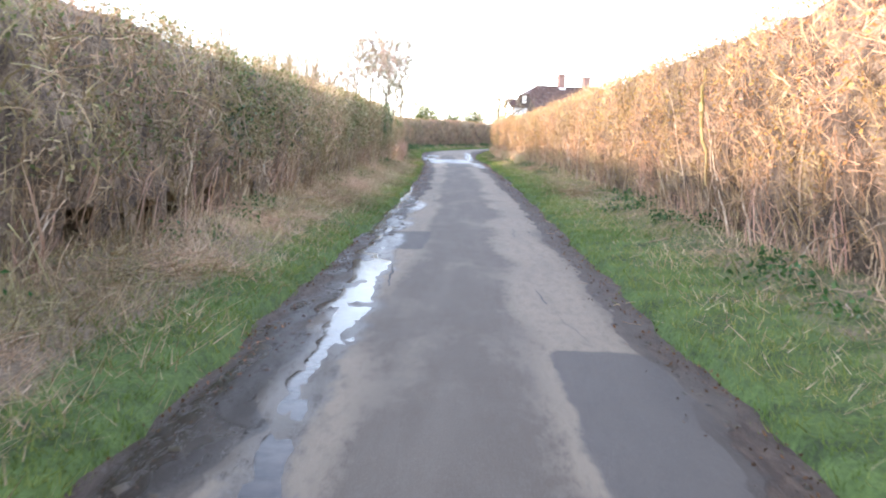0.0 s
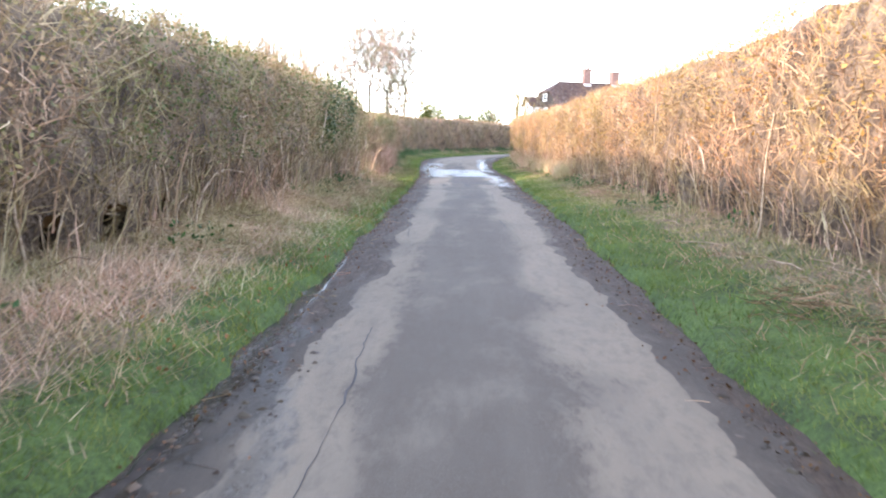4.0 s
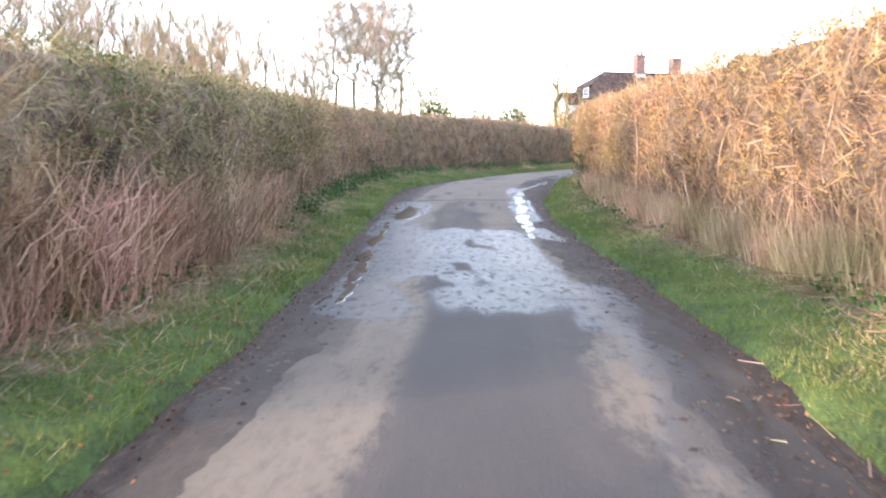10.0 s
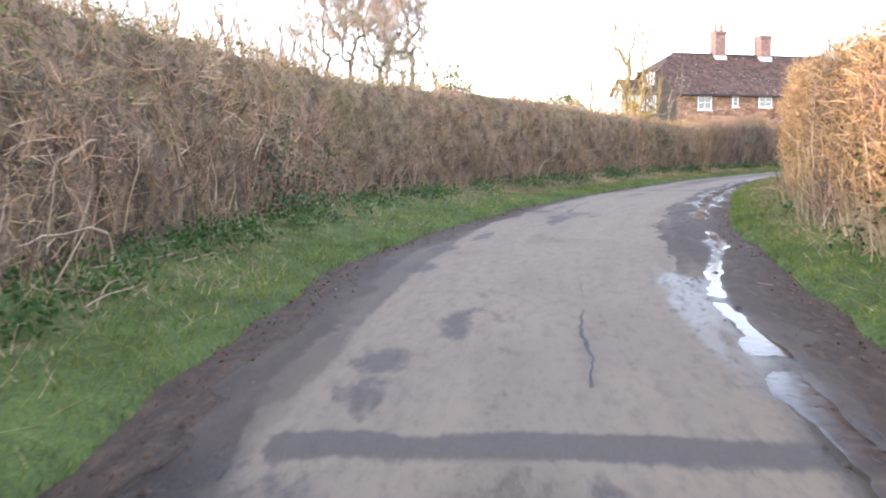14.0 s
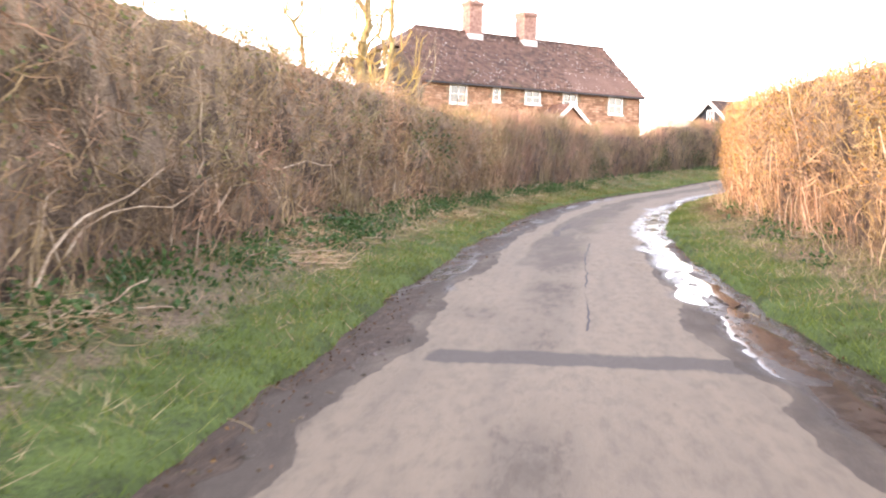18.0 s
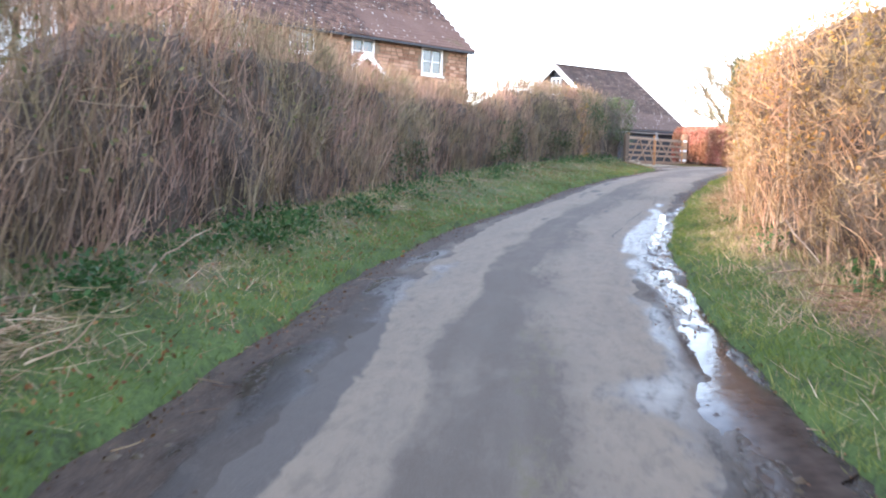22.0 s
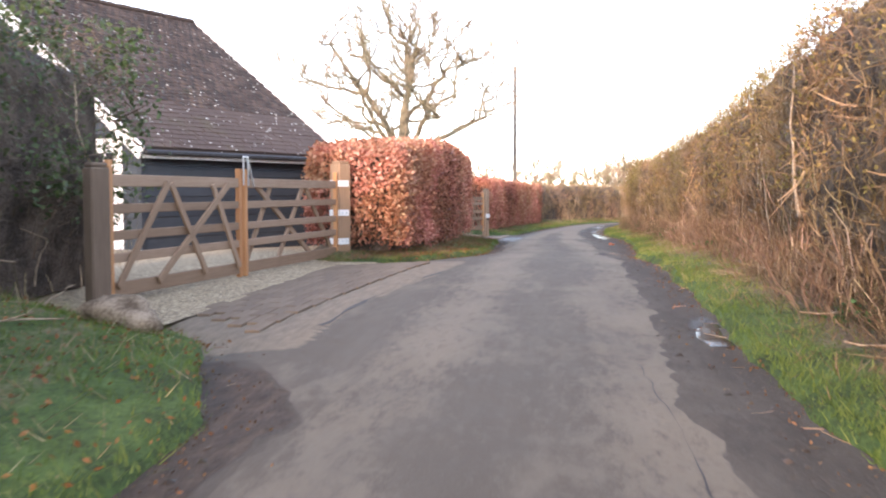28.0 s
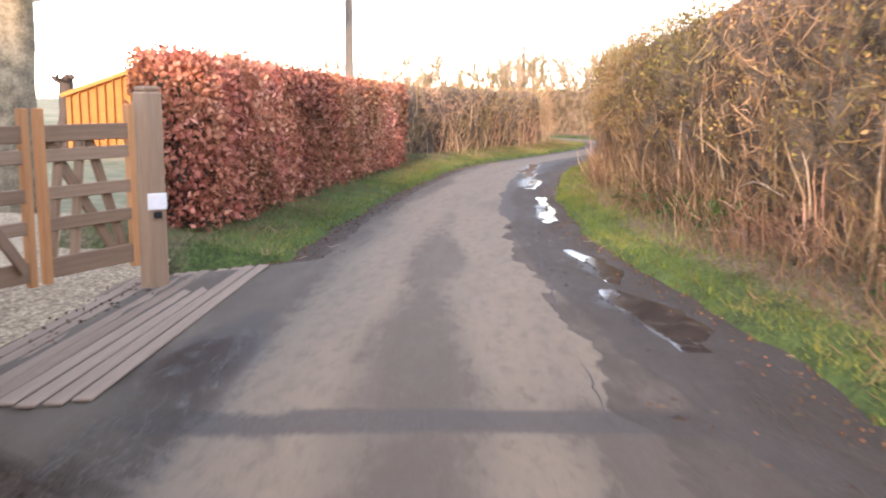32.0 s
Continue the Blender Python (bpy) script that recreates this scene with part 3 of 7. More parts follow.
def lumpy(s, lat):
    """Uneven ridges and lumps in three sizes, drawn out along the lane."""
    return 0.6 * grain(0.31 * s + 0.9 * lat, 6.5 * lat + 0.15 * s, 5) + 0.4 * grain(1.07 * s - 2 * lat, 12.7 * lat + 0.4 * s, 6) + 0.3 * grain(4.3 * s + 3 * lat, 16.9 * lat - 2 * s, 7)


def mesh_object(name, verts, faces, material, parent=None, label="", smooth=False):
    me = bpy.data.meshes.new(name)
    verts, faces = np.asarray(verts, np.float32).reshape(-1, 3), np.asarray(faces, np.int32)
    k = faces.shape[1]
    me.vertices.add(len(verts))
    me.vertices.foreach_set("co", verts.ravel())
    me.loops.add(faces.size)
    me.loops.foreach_set("vertex_index", faces.ravel())
    me.polygons.add(len(faces))
    me.polygons.foreach_set("loop_start", np.arange(0, faces.size, k, dtype=np.int32))
    me.update(calc_edges=True)
    if smooth:
        me.polygons.foreach_set("use_smooth", np.ones(len(faces), bool))
    if material:
        me.materials.append(material)
    ob = new(name, me)
    if parent:
        ob.parent = parent
        ob.matrix_parent_inverse = parent.matrix_world.inverted()
    return tagged(ob, label)


def grid_faces(n, m):
    i = np.arange(n - 1)[:, None] * m + np.arange(m - 1)[None]
    return np.stack([i, i + 1, i + m + 1, i + m], -1).reshape(-1, 4)


# ---- ground: one sheet to the horizon, a little under the lane's own strips ----
def spaced(lo, hi, step, far):
    mid = np.arange(lo, hi + step, step)
    grow = np.array([step * 1.35**k for k in range(1, 60)]).cumsum()
    grow = grow[grow < far]
    return np.r_[lo - grow[::-1], mid, hi + grow]


def ground_height(x, y):
    pts = LINE[::8]
    d = np.hypot(x[..., None] - pts[:, 0], y[..., None] - pts[:, 1])
    w = 1 / (d + 0.3)**4
    z = (w * pts[:, 2]).sum(-1) / w.sum(-1)
    near = d.min(-1)
    return z - 0.16 + 0.12 * wave(x, y, 0.11, 2) * np.clip((near - 8) / 20, 0, 1)


gx, gy = spaced(-28.0, 92.0, 2.0, 2600.0), spaced(-26.0, 172.0, 2.0, 2600.0)
GX, GY = np.meshgrid(gx, gy, indexing="ij")
GZ = np.concatenate([ground_height(a, b) for a, b in zip(np.array_split(GX, 8), np.array_split(GY, 8))])
tagged(mesh_object("ground", np.stack([GX, GY, GZ], -1), grid_faces(len(gx), len(gy))[:, ::-1], M_FIELD, smooth=True), "winter field of rough green and straw grass", "ground", kind="structure")


# ---- road ----
def blob(s, lat, s0, s1, a, b, soft_s=0.6, soft_l=0.15):
    """One inside a stretch of the lane, falling off softly at its rim."""
    f = np.clip(np.minimum(s - s0, s1 - s) / soft_s + 0.5, 0, 1) * np.clip(np.minimum(lat - a, b - lat) / soft_l + 0.5, 0, 1)
    return f


rs = np.arange(S0, S_END, 0.15)
rl = np.linspace(-1, 1, 57)
RS, RK = np.meshgrid(rs, rl, indexing="ij")
el, er = LEFT(rs)[:, None], RIGHT(rs)[:, None]
RLAT = (el + er) / 2 + (er - el + 0.5) / 2 * RK
PUDDLES = [[(2.5, -0.68, 0.08), (3.4, -0.7, 0.12), (6, -0.78, 0.17), (7.6, -0.84, 0.18), (10.3, -1.0, 0.17), (12, -1.06, 0.12), (13, -1.14, 0.09)],
           [(13.4, -1.24, 0.1), (16.8, -1.32, 0.13), (19, -1.34, 0.11), (23, -1.36, 0.08), (25.5, -1.38, 0.04)],
           [(60.2, -1.0, 0.1), (60.8, -0.96, 0.24), (61.6, -0.9, 0.3), (62.4, -0.92, 0.2), (63.1, -1.05, 0.07)],
           [(50.5, -1.14, 0.04), (52.4, -1.18, 0.07), (54.6, -1.22, 0.09), (57, -1.22, 0.07), (59.6, -1.22, 0.04)],
           [(56.6, 1.14, 0.05), (58, 1.22, 0.08), (60, 1.3, 0.1), (63, 1.4, 0.11), (66, 1.42, 0.12), (68.2, 1.5, 0.12), (70, 1.75, 0.07), (72.4, 2.1, 0.11), (74.0, 2.12, 0.06)],
           [(76.6, 2.05, 0.1), (79, 2.1, 0.14), (81.5, 2.0, 0.15), (84, 1.8, 0.17), (87, 1.62, 0.15), (90, 1.42, 0.18), (94, 1.28, 0.19), (97.3, 1.16, 0.19), (99.8, 1.14, 0.18),
            (103, 1.06, 0.2), (105, 1.1, 0.25), (106.6, 1.2, 0.29), (108.1, 1.32, 0.22), (109.6, 1.28, 0.14), (110.8, 1.3, 0.06)],
           [(113.8, 1.28, 0.06), (117, 1.3, 0.09), (119, 1.2, 0.05)], [(138.1, 1.42, 0.1), (138.8, 1.45, 0.16), (139.5, 1.48, 0.08)],
           [(157.5, 1.36, 0.1), (157.9, 1.4, 0.2), (158.5, 1.32, 0.26), (159.1, 1.16, 0.1)], [(159.5, 1.22, 0.1), (160.1, 1.18, 0.2), (160.6, 1.12, 0.18), (161.1, 0.98, 0.06)],
           [(163.5, 0.85, 0.08), (164.8, 0.84, 0.15), (166.4, 0.8, 0.08)], [(168, 0.5, 0.1), (171, 0.3, 0.2), (174, 0.0, 0.12)]]


def puddle_line(p, s):
    """The middle and the half width of a puddle, with an uneven shore."""
    p = np.array(p)
    half = np.interp(s, p[:, 0], p[:, 2]) * (0.9 + 0.4 * grain(s * 1.6, 0 * s, 17) + 0.25 * grain(s * 4.1, 0 * s, 18))
    return np.interp(s, p[:, 0], p[:, 1]) + 0.4 * half * grain(s * 1.1, 0 * s, 19), half


def near_puddle(s, lat, wider=1.0):
    """How far inside a puddle: 1 in its middle line, 0 at its rim, below 0 outside."""
    best = np.full(np.shape(s), -9.0)
    for p in PUDDLES:
        mid, half = puddle_line(p, s)
        k = 1 - np.abs(lat - mid) / (half * wider)
        end = np.minimum(s - p[0][0], p[-1][0] - s) / 0.4
        best = np.maximum(best, np.minimum(k, np.clip(end, -9, 1)))
    return best


def road_height(s, lat, bumps=1.0):
    el, er = SMOOTH_L(s) + 0.08, SMOOTH_R(s) - 0.1
    mid, half = (el + er) / 2, (er - el) / 2
    edge = np.minimum(lat - el, er - lat)
    calm = np.where(near_puddle(s, lat, 1.2) > 0, 0.25, 1.0)
    rough = bumps * (calm * (0.004 * wave(s, lat, 1.9, 1) + 0.003 * wave(s, lat, 5.3, 4)) + 0.003 * grain(s * 1.9 + lat * 2.3, lat * 4.4 - s * 0.8, 2) + (0.011 * lumpy(s, lat) + 0.022 * np.clip(grain(s * 3.3 + lat, lat * 8 - s, 8) - 0.06, 0, 1)) * (near_puddle(s, lat, 2.2) > 0) + 0.011 * lumpy(s, lat) * np.clip((0.42 - edge) / 0.3, 0, 1) * (1 - ((lat < 0) & (((s > 136.5) & (s < 145)) | ((s > 155) & (s < 161))))))
    dip = 0.012 * np.clip(near_puddle(s, lat, 1.3) * 2.2, 0, 1)
    return 0.02 - 0.03 * ((lat - mid) / half)**2 + rough - 0.03 * np.clip((0.35 - edge) / 0.35, 0, 1) - dip


RH = road_height(RS, RLAT)
road = mesh_object("road", lane(RS, RLAT, RH), grid_faces(len(rs), len(rl))[:, ::-1], M_ROAD, smooth=True)
tagged(road, "narrow worn asphalt lane with muddy wet edges", "road", kind="structure")
ruv = road.data.uv_layers.new(name="lane")
li = np.empty(len(road.data.loops), np.int32)
road.data.loops.foreach_get("vertex_index", li)
ruv.data.foreach_set("uv", np.stack([RS.ravel()[li], RLAT.ravel()[li]], -1).astype(np.float32).ravel())

# brown litter and mud against the grass, then a strip of dark damp tar, then the worn carriageway
RIM_L = table((-12, 0.42), (30, 0.4), (40, 0.5), (62, 0.55), (72, 0.5), (76, 0.45), (84, 0.45), (94, 0.5), (104, 0.6), (112, 0.45), (128, 0.32), (136, 0.3), (138, 0.2), (144, 0.2), (150, 0.18), (200, 0.2))
RIM_R = table((-12, 0.3), (6, 0.24), (26, 0.34), (40, 0.6), (52, 0.62), (64, 0.55), (70, 0.95), (80, 1.0), (88, 0.75), (96, 0.45), (110, 0.36), (114, 0.22), (124, 0.22), (130, 0.35), (136, 0.5), (146, 0.45), (152, 0.85), (158, 0.95), (166, 0.6), (200, 0.4))
wob = 0.08 * grain(RS * 0.5, 0 * RS, 3) + 0.06 * grain(RS * 1.7, RLAT * 2, 9) + 0.03 * grain(RS * 5, RLAT * 5, 2)
in_l, in_r = RLAT - el, er - RLAT
soft = 0.08 + 0.6 * blob(RS, RLAT, 66, 80, -3, 0, 4)
rim = np.maximum(np.clip((RIM_L(RS) + wob - in_l) / soft + 0.5, 0, 1), np.clip((RIM_R(RS) + wob - in_r) / 0.08 + 0.5, 0, 1))
mud = np.maximum(np.clip((0.5 * RIM_L(RS) + 2 * wob - in_l) / 0.2 + 0.5, 0, 1), np.clip((0.48 * RIM_R(RS) + 2 * wob - in_r) / 0.2 + 0.5, 0, 1))
clear = (1 - blob(RS, RLAT, 137, 144.5, -6, -1.75, 0.6)) * (1 - blob(RS, RLAT, 156, 160, -6, -1.2, 0.6))
mud, rim = mud * clear * (1 - 0.6 * blob(RS, RLAT, 128, 168, 0, 4, 4)), rim * clear
wheel = table((-12, 0.82), (150, 0.78), (156, 0.42), (164, 0.12), (172, -0.2))(RS)
track = np.exp(-((RLAT + np.where(RS < 44, 0.74, 0.66) + 0.06 * grain(RS * 0.4, 0 * RS, 31)) / np.where(RS < 44, 0.29, 0.36))**2) + np.exp(-((RLAT - wheel + 0.06 * grain(RS * 0.4, 0 * RS, 32)) / np.where(RS > 153, 0.3, 0.42))**2)
worn = np.clip(0.12 + 0.95 * track + 0.6 * blob(RS, RLAT, 64, 92, -1, 1.7, 4) + 0.5 * blob(RS, RLAT, 42, 47.5, -1.3, -0.4, 2), 0, 1)
middle = 0.09 * grain(RS * 0.6, 0 * RS, 21) + 0.04 * grain(RS * 3, RLAT * 3, 22)
worn = np.where((RS > 92) & (RS < 130), np.clip(1.05 - 1.1 * blob(RS, RLAT + middle, 80, 140, -0.42, -0.02, 1, 0.22) - 0.55 * blob(RS, RLAT + middle, 80, 140, -0.1, 0.4, 1, 0.5), 0, 1), worn)
worn = worn * (1 - 0.3 * blob(RS, RLAT, 131, 145, -2, 2, 4))
tarred = table((140, 2.2), (147.5, 1.22), (149.3, 1.5), (151, 1.51), (153.5, 1.45), (155.9, 1.2), (158, 0.88), (160.4, 0.68), (164, 0.33), (167, 0.15), (175, 0.0))(RS)
pale = blob(RS, RLAT, 156.2, 176, tarred - 0.62, tarred + 0.1, 0.3, 0.15)
worn = np.maximum(worn, 0.9 * pale)
halo = np.clip(0.45 + 0.55 * near_puddle(RS, RLAT, 1.4), 0, 1)
WETS = [(49.5, 58.2, -1.35, 1.1, 0.85), (57, 60, -1.5, -0.45, 0.75), (3, 24, -1.45, -0.75, 0.6), (89, 112, -1.5, -0.85, 0.4), (56, 70, 1.1, 1.7, 0.55), (80, 96, 1.5, 2.5, 0.6), (96, 122, 0.85, 1.8, 0.65), (154.5, 157.5, -1.5, -0.85, 0.75), (42, 52, 0.7, 1.45, 0.68), (59, 64.5, -1.5, -0.55, 0.8)]
wet = halo * 0.85
patchy = 0.4 * grain(RS * 0.7, RLAT * 2.5, 4) + 0.3 * grain(RS * 2.1, RLAT * 6, 8)
for s0, s1, a, b, k in WETS:
    wet = np.maximum(wet, (k + patchy) * blob(RS, RLAT, s0, s1, a, b, 1.6, 0.35))
wet = np.clip(wet, 0, 1)
PATCHES = [(-6, 5.9, 0.6, 1.3, 1), (11.2, 13.4, -1.25, -0.45, 1), (64.5, 64.85, -0.95, 1.4, 1),
           (86.8, 87.2, -0.7, 1.7, 0.9), (127.4, 127.65, -0.95, 1.15, 0.75), (155.9, 156.2, -1.2, 1.2, 0.95)]
# dark stains where water stood or tar was laid: along, across, half length, half width
STAINS = ((66.1, -0.72, 0.6, 0.22), (67.3, -0.35, 0.6, 0.13), (70.1, -1.02, 0.8, 0.2), (71.6, -1.06, 0.6, 0.2), (65.3, -0.71, 0.4, 0.16), (63.2, 0.8, 0.7, 0.07), (62.6, 0.93, 0.6, 0.06), (63.5, 0.34, 1.2, 0.1),
          (75.9, -0.07, 1.2, 0.2), (78.3, -0.2, 1.0, 0.08), (76.9, 0.42, 0.4, 0.1), (73.2, -0.8, 0.8, 0.14), (79.4, -0.6, 0.5, 0.1), (122.85, -0.95, 0.4, 0.12), (123.5, -0.79, 0.5, 0.2), (122.8, -0.5, 0.4, 0.1),
          (122.1, -0.85, 0.5, 0.07), (126.0, -0.92, 0.9, 0.1), (42.6, -0.6, 1.6, 0.13), (42.9, 0.05, 2.2, 0.12), (157.2, -1.15, 1.3, 0.26), (97.5, -0.3, 2.4, 0.1), (116.5, -0.6, 0.5, 0.1), (119.0, 0.2, 0.5, 0.08))
dark = np.zeros_like(RS)
for s0, s1, a, b, k in PATCHES:
    dark = np.maximum(dark, k * blob(RS + 0.05 * grain(RLAT * 3, RS, 5), RLAT + 0.05 * grain(RS * 2, RLAT, 6), s0, s1, a, b, 0.15, 0.1))
damp = np.clip(grain(RS * 0.28, RLAT * 0.8, 11) + 0.6 * grain(RS * 0.9, RLAT * 2.2, 12) - 0.25, 0, 1) * blob(RS, RLAT, 34, 64, -1.1, 1.2, 4, 0.5)
for s0, l0, a, b in STAINS:
    k = ((RS - s0 + 0.25 * grain(RS * 2.2, RLAT * 5, 51)) / a)**2 + ((RLAT - l0 + 0.07 * grain(RS * 3.1, RLAT * 4, 52)) / b)**2
    dark = np.maximum(dark, 0.66 * np.clip(1.3 - k, 0, 1))
dark = np.maximum(dark, 0.95 * np.clip((RLAT - tarred + 0.05 * grain(RS * 1.5, 0 * RS, 53)) / 0.05 + 0.5, 0, 1) * (RS > 146))
wet_side = table((92, -1.2), (94, -0.78), (97.5, -0.86), (99.8, -0.66), (102.4, -0.9), (104.6, -0.8), (106, -0.8), (107.8, -0.98), (110, -1.35))(RS)
strip_l = np.clip((wet_side - RLAT + 0.04 * grain(RS * 1.7, RLAT * 3, 54)) / 0.05 + 0.5, 0, 1) * blob(RS, RLAT, 92.5, 110, -1.3, 0, 0.6, 0.2)
dark = np.maximum(dark, 0.95 * strip_l)
muddy = np.clip(grain(RS * 0.6, RLAT * 1.3, 61) + 0.7 * grain(RS * 1.9, RLAT * 3.6, 62) - 0.05, 0, 1) * blob(RS, RLAT, 66, 82, -1.7, 0.0, 3, 0.5)
dark = np.maximum(dark, np.maximum(0.8 * damp, 0.75 * muddy))
seep = blob(RS + 0.9 * grain(RLAT * 1.3, RS * 0.4, 14), RLAT + 0.2 * grain(RS * 0.6, RLAT, 15), 43.6, 53.5, -0.4, 0.95, 2.4, 0.6)
dark = np.maximum(dark, np.clip(0.85 * seep + 0.35 * grain(RS * 0.9, RLAT * 2.0, 16) * seep, 0, 1))
apron = blob(RS + 0.2 * grain(RLAT * 1.5, RS, 9), RLAT + 0.06 * grain(RS * 1.6, RLAT, 8), 137.2, 144.6, -9, table((137, -1.6), (139.5, -1.6), (142.8, -1.3), (145, -1.3))(RS), 0.4, 0.1)
moss = np.maximum(0.62 * blob(RS, RLAT + 0.1 * grain(RS * 1.2, 0 * RS, 7), 56.5, 62.5, 0.0, 0.14, 1.5, 0.2), 0.55 * blob(RS, RLAT, 93, 108, -0.05, 0.4, 2, 0.25))
worn = worn * (0.82 + 0.3 * grain(RS * 0.8, RLAT * 1.5, 41))
worn = worn + (0.5 - worn) * 0.6 * blob(RS, RLAT, 124, 154, -3, 3, 4)
for key, val in (("mud", mud), ("wet", wet), ("dark", dark), ("worn", worn), ("rim", rim), ("moss", moss), ("apron", apron)):
    road.data.attributes.new(key, 'FLOAT', 'POINT').data.foreach_set("value", val.astype(np.float32).ravel())


def puddle(points):
    """A level sheet of water lying in a dip of the road; its rim and the clods that stand out of it come from the road's own relief."""
    p = np.array(points)
    s = np.arange(p[0, 0] - 0.2, p[-1, 0] + 0.2, 0.2)
    k = np.linspace(-1.25, 1.25, 9)
    S, K = np.meshgrid(s, k, indexing="ij")
    mid, half = puddle_line(points, S)
    lat = mid + K * half
    level = road_height(S, mid, 0.0) + 0.008 - 0.03 * np.clip(np.abs(K) - 0.95, 0, 1) - 0.03 * np.clip(0.1 - np.minimum(S - p[0, 0], p[-1, 0] - S), 0, 1)
    f = grid_faces(len(s), len(k))[:, ::-1]
    ob = mesh_object("puddle", lane(S, lat, level), f, M_WATER, smooth=True)
    return tagged(ob, "shallow rain puddle reflecting the sky on the lane edge", "puddle", "puddles")


for points in PUDDLES:
    puddle(points)


# thin tar seams and cracks in the surface
def crack(points, width, seed):
    p = np.array(points, float)
    s = np.linspace(p[0, 0], p[-1, 0], max(6, int(abs(p[-1, 0] - p[0, 0]) / 0.08)) if abs(p[-1, 0] - p[0, 0]) > 0.8 else 30)
    if abs(p[-1, 0] - p[0, 0]) > 0.8:
        mid = np.interp(s, p[:, 0], p[:, 1]) + 0.025 * grain(s * 1.3, 0 * s, seed) + 0.014 * grain(s * 9, 0 * s, seed + 1)
        w = width * 0.55 * np.clip(0.55 + 0.8 * grain(s * 1.5, 0 * s, seed + 4), 0.08, 1)
        a, b = (s, mid - w), (s, mid + w)
    else:
        l = np.linspace(p[0, 1], p[-1, 1], 30)
        s = np.interp(l, p[:, 1], p[:, 0]) + 0.03 * wave(l, 0 * l, 3.0, seed)
        w = width * (0.7 + 0.4 * wave(l, 0 * l, 4.0, seed))
        a, b = (s + w, l), (s - w, l)
    v = np.stack([lane(q[0], q[1], road_height(q[0], q[1]) + 0.004) for q in (a, b)], 1)
    tagged(mesh_object("tar_seam", v, grid_faces(len(v), 2)[:, ::-1], M_CRACK, smooth=True), "thin dark tar seam in the worn asphalt", "tar seam", "tar seams", kind="structure")


for k, (pts, w) in enumerate(((((6.0, 0.9), (7.2, 0.78)), 0.012), (((7.6, 0.74), (8.6, 0.7)), 0.012), (((8.4, -0.6), (11.2, -0.75)), 0.02), (((13, 0.95), (15.4, 0.88)), 0.012), (((18, -0.62), (21.5, -0.7)), 0.012),
                              (((27.2, 0.55), (28.2, 0.47), (29.4, 0.4)), 0.02), (((26.8, -0.8), (31.0, -1.0)), 0.01), (((30.6, -0.25), (30.75, 0.5)), 0.014), (((34, 0.5), (38, 0.62)), 0.012), (((65.6, 0.42), (69.5, 0.53)), 0.026), (((13.9, 0.55), (13.3, 0.6), (12.75, 0.72)), 0.02),
                              (((74.6, -0.3), (75.5, -0.15), (77.8, -0.19), (80, -0.33), (82.2, -0.41)), 0.022), (((74.9, 0.62), (76.0, 0.52)), 0.014), (((121.5, 0.72), (123.2, 0.72)), 0.016), (((138.2, -1.64), (139.5, -1.6), (141, -1.47), (143.2, -1.25)), 0.06), (((88, 0.35), (95, 0.3)), 0.018), (((114, 0.7), (122, 0.85)), 0.018), (((134.2, 0.82), (137.0, 0.76)), 0.014), (((146, -0.05), (154, -0.1)), 0.01), (((149, 0.95), (155, 1.08)), 0.014), (((156, 0.7), (164, 0.75)), 0.014))):
    crack(pts, w, k * 2.3)


# ---- verges ----
def verge_profile(side, s, k):
    """Place across the verge (k: 0 at the road, 1 behind the hedge's face) and height above the lane."""
    edge, face = (LEFT(s), FACE_L(s)) if side < 0 else (RIGHT(s), FACE_R(s))
    if side < 0:
        face = np.where(s > 140.5, -2.2, face)
        bank = np.interp(s, [-12, 38, 44, 52, 60, 80, 100, 140, 200], [0.34, 0.3, 0.1, 0.15, 0.25, 0.25, 0.3, 0.28, 0.15])
    else:
        bank = np.interp(s, [-12, 40, 90, 130, 200], [0.2, 0.18, 0.22, 0.3, 0.25])
    out = face + side * 1.3
    lat = edge + (out - edge) * k
    inner = np.abs(lat - edge)
    h = -0.16 + 0.2 * np.clip(inner / 0.14, 0, 1) + bank * np.clip((inner - 0.2) / 1.6, 0, 1)**1.3
    h = h + (0.02 * wave(s, lat, 2.3, 3) + 0.012 * wave(s, lat, 6.1, 5)) * np.clip(inner / 0.3, 0, 1)
    return lat, h


STRAW_L = table((-12, 1.0), (30, 1.0), (42, 0.8), (44, 0.3), (52, 0.9), (60, 0.4), (75, 0.3), (86, 0.55), (102, 0.6), (106, 0.5), (112, 0.45), (130, 0.4), (140, 0.4), (144, 0.6), (156, 0.6), (161, 0.5), (200, 0.4))
STRAW_R = table((-12, 0.4), (14, 0.5), (38, 0.65), (58, 0.6), (70, 0.35), (90, 0.6), (100, 0.75), (115, 0.9), (132, 0.7), (146, 0.9), (165, 1.0), (200, 0.8))


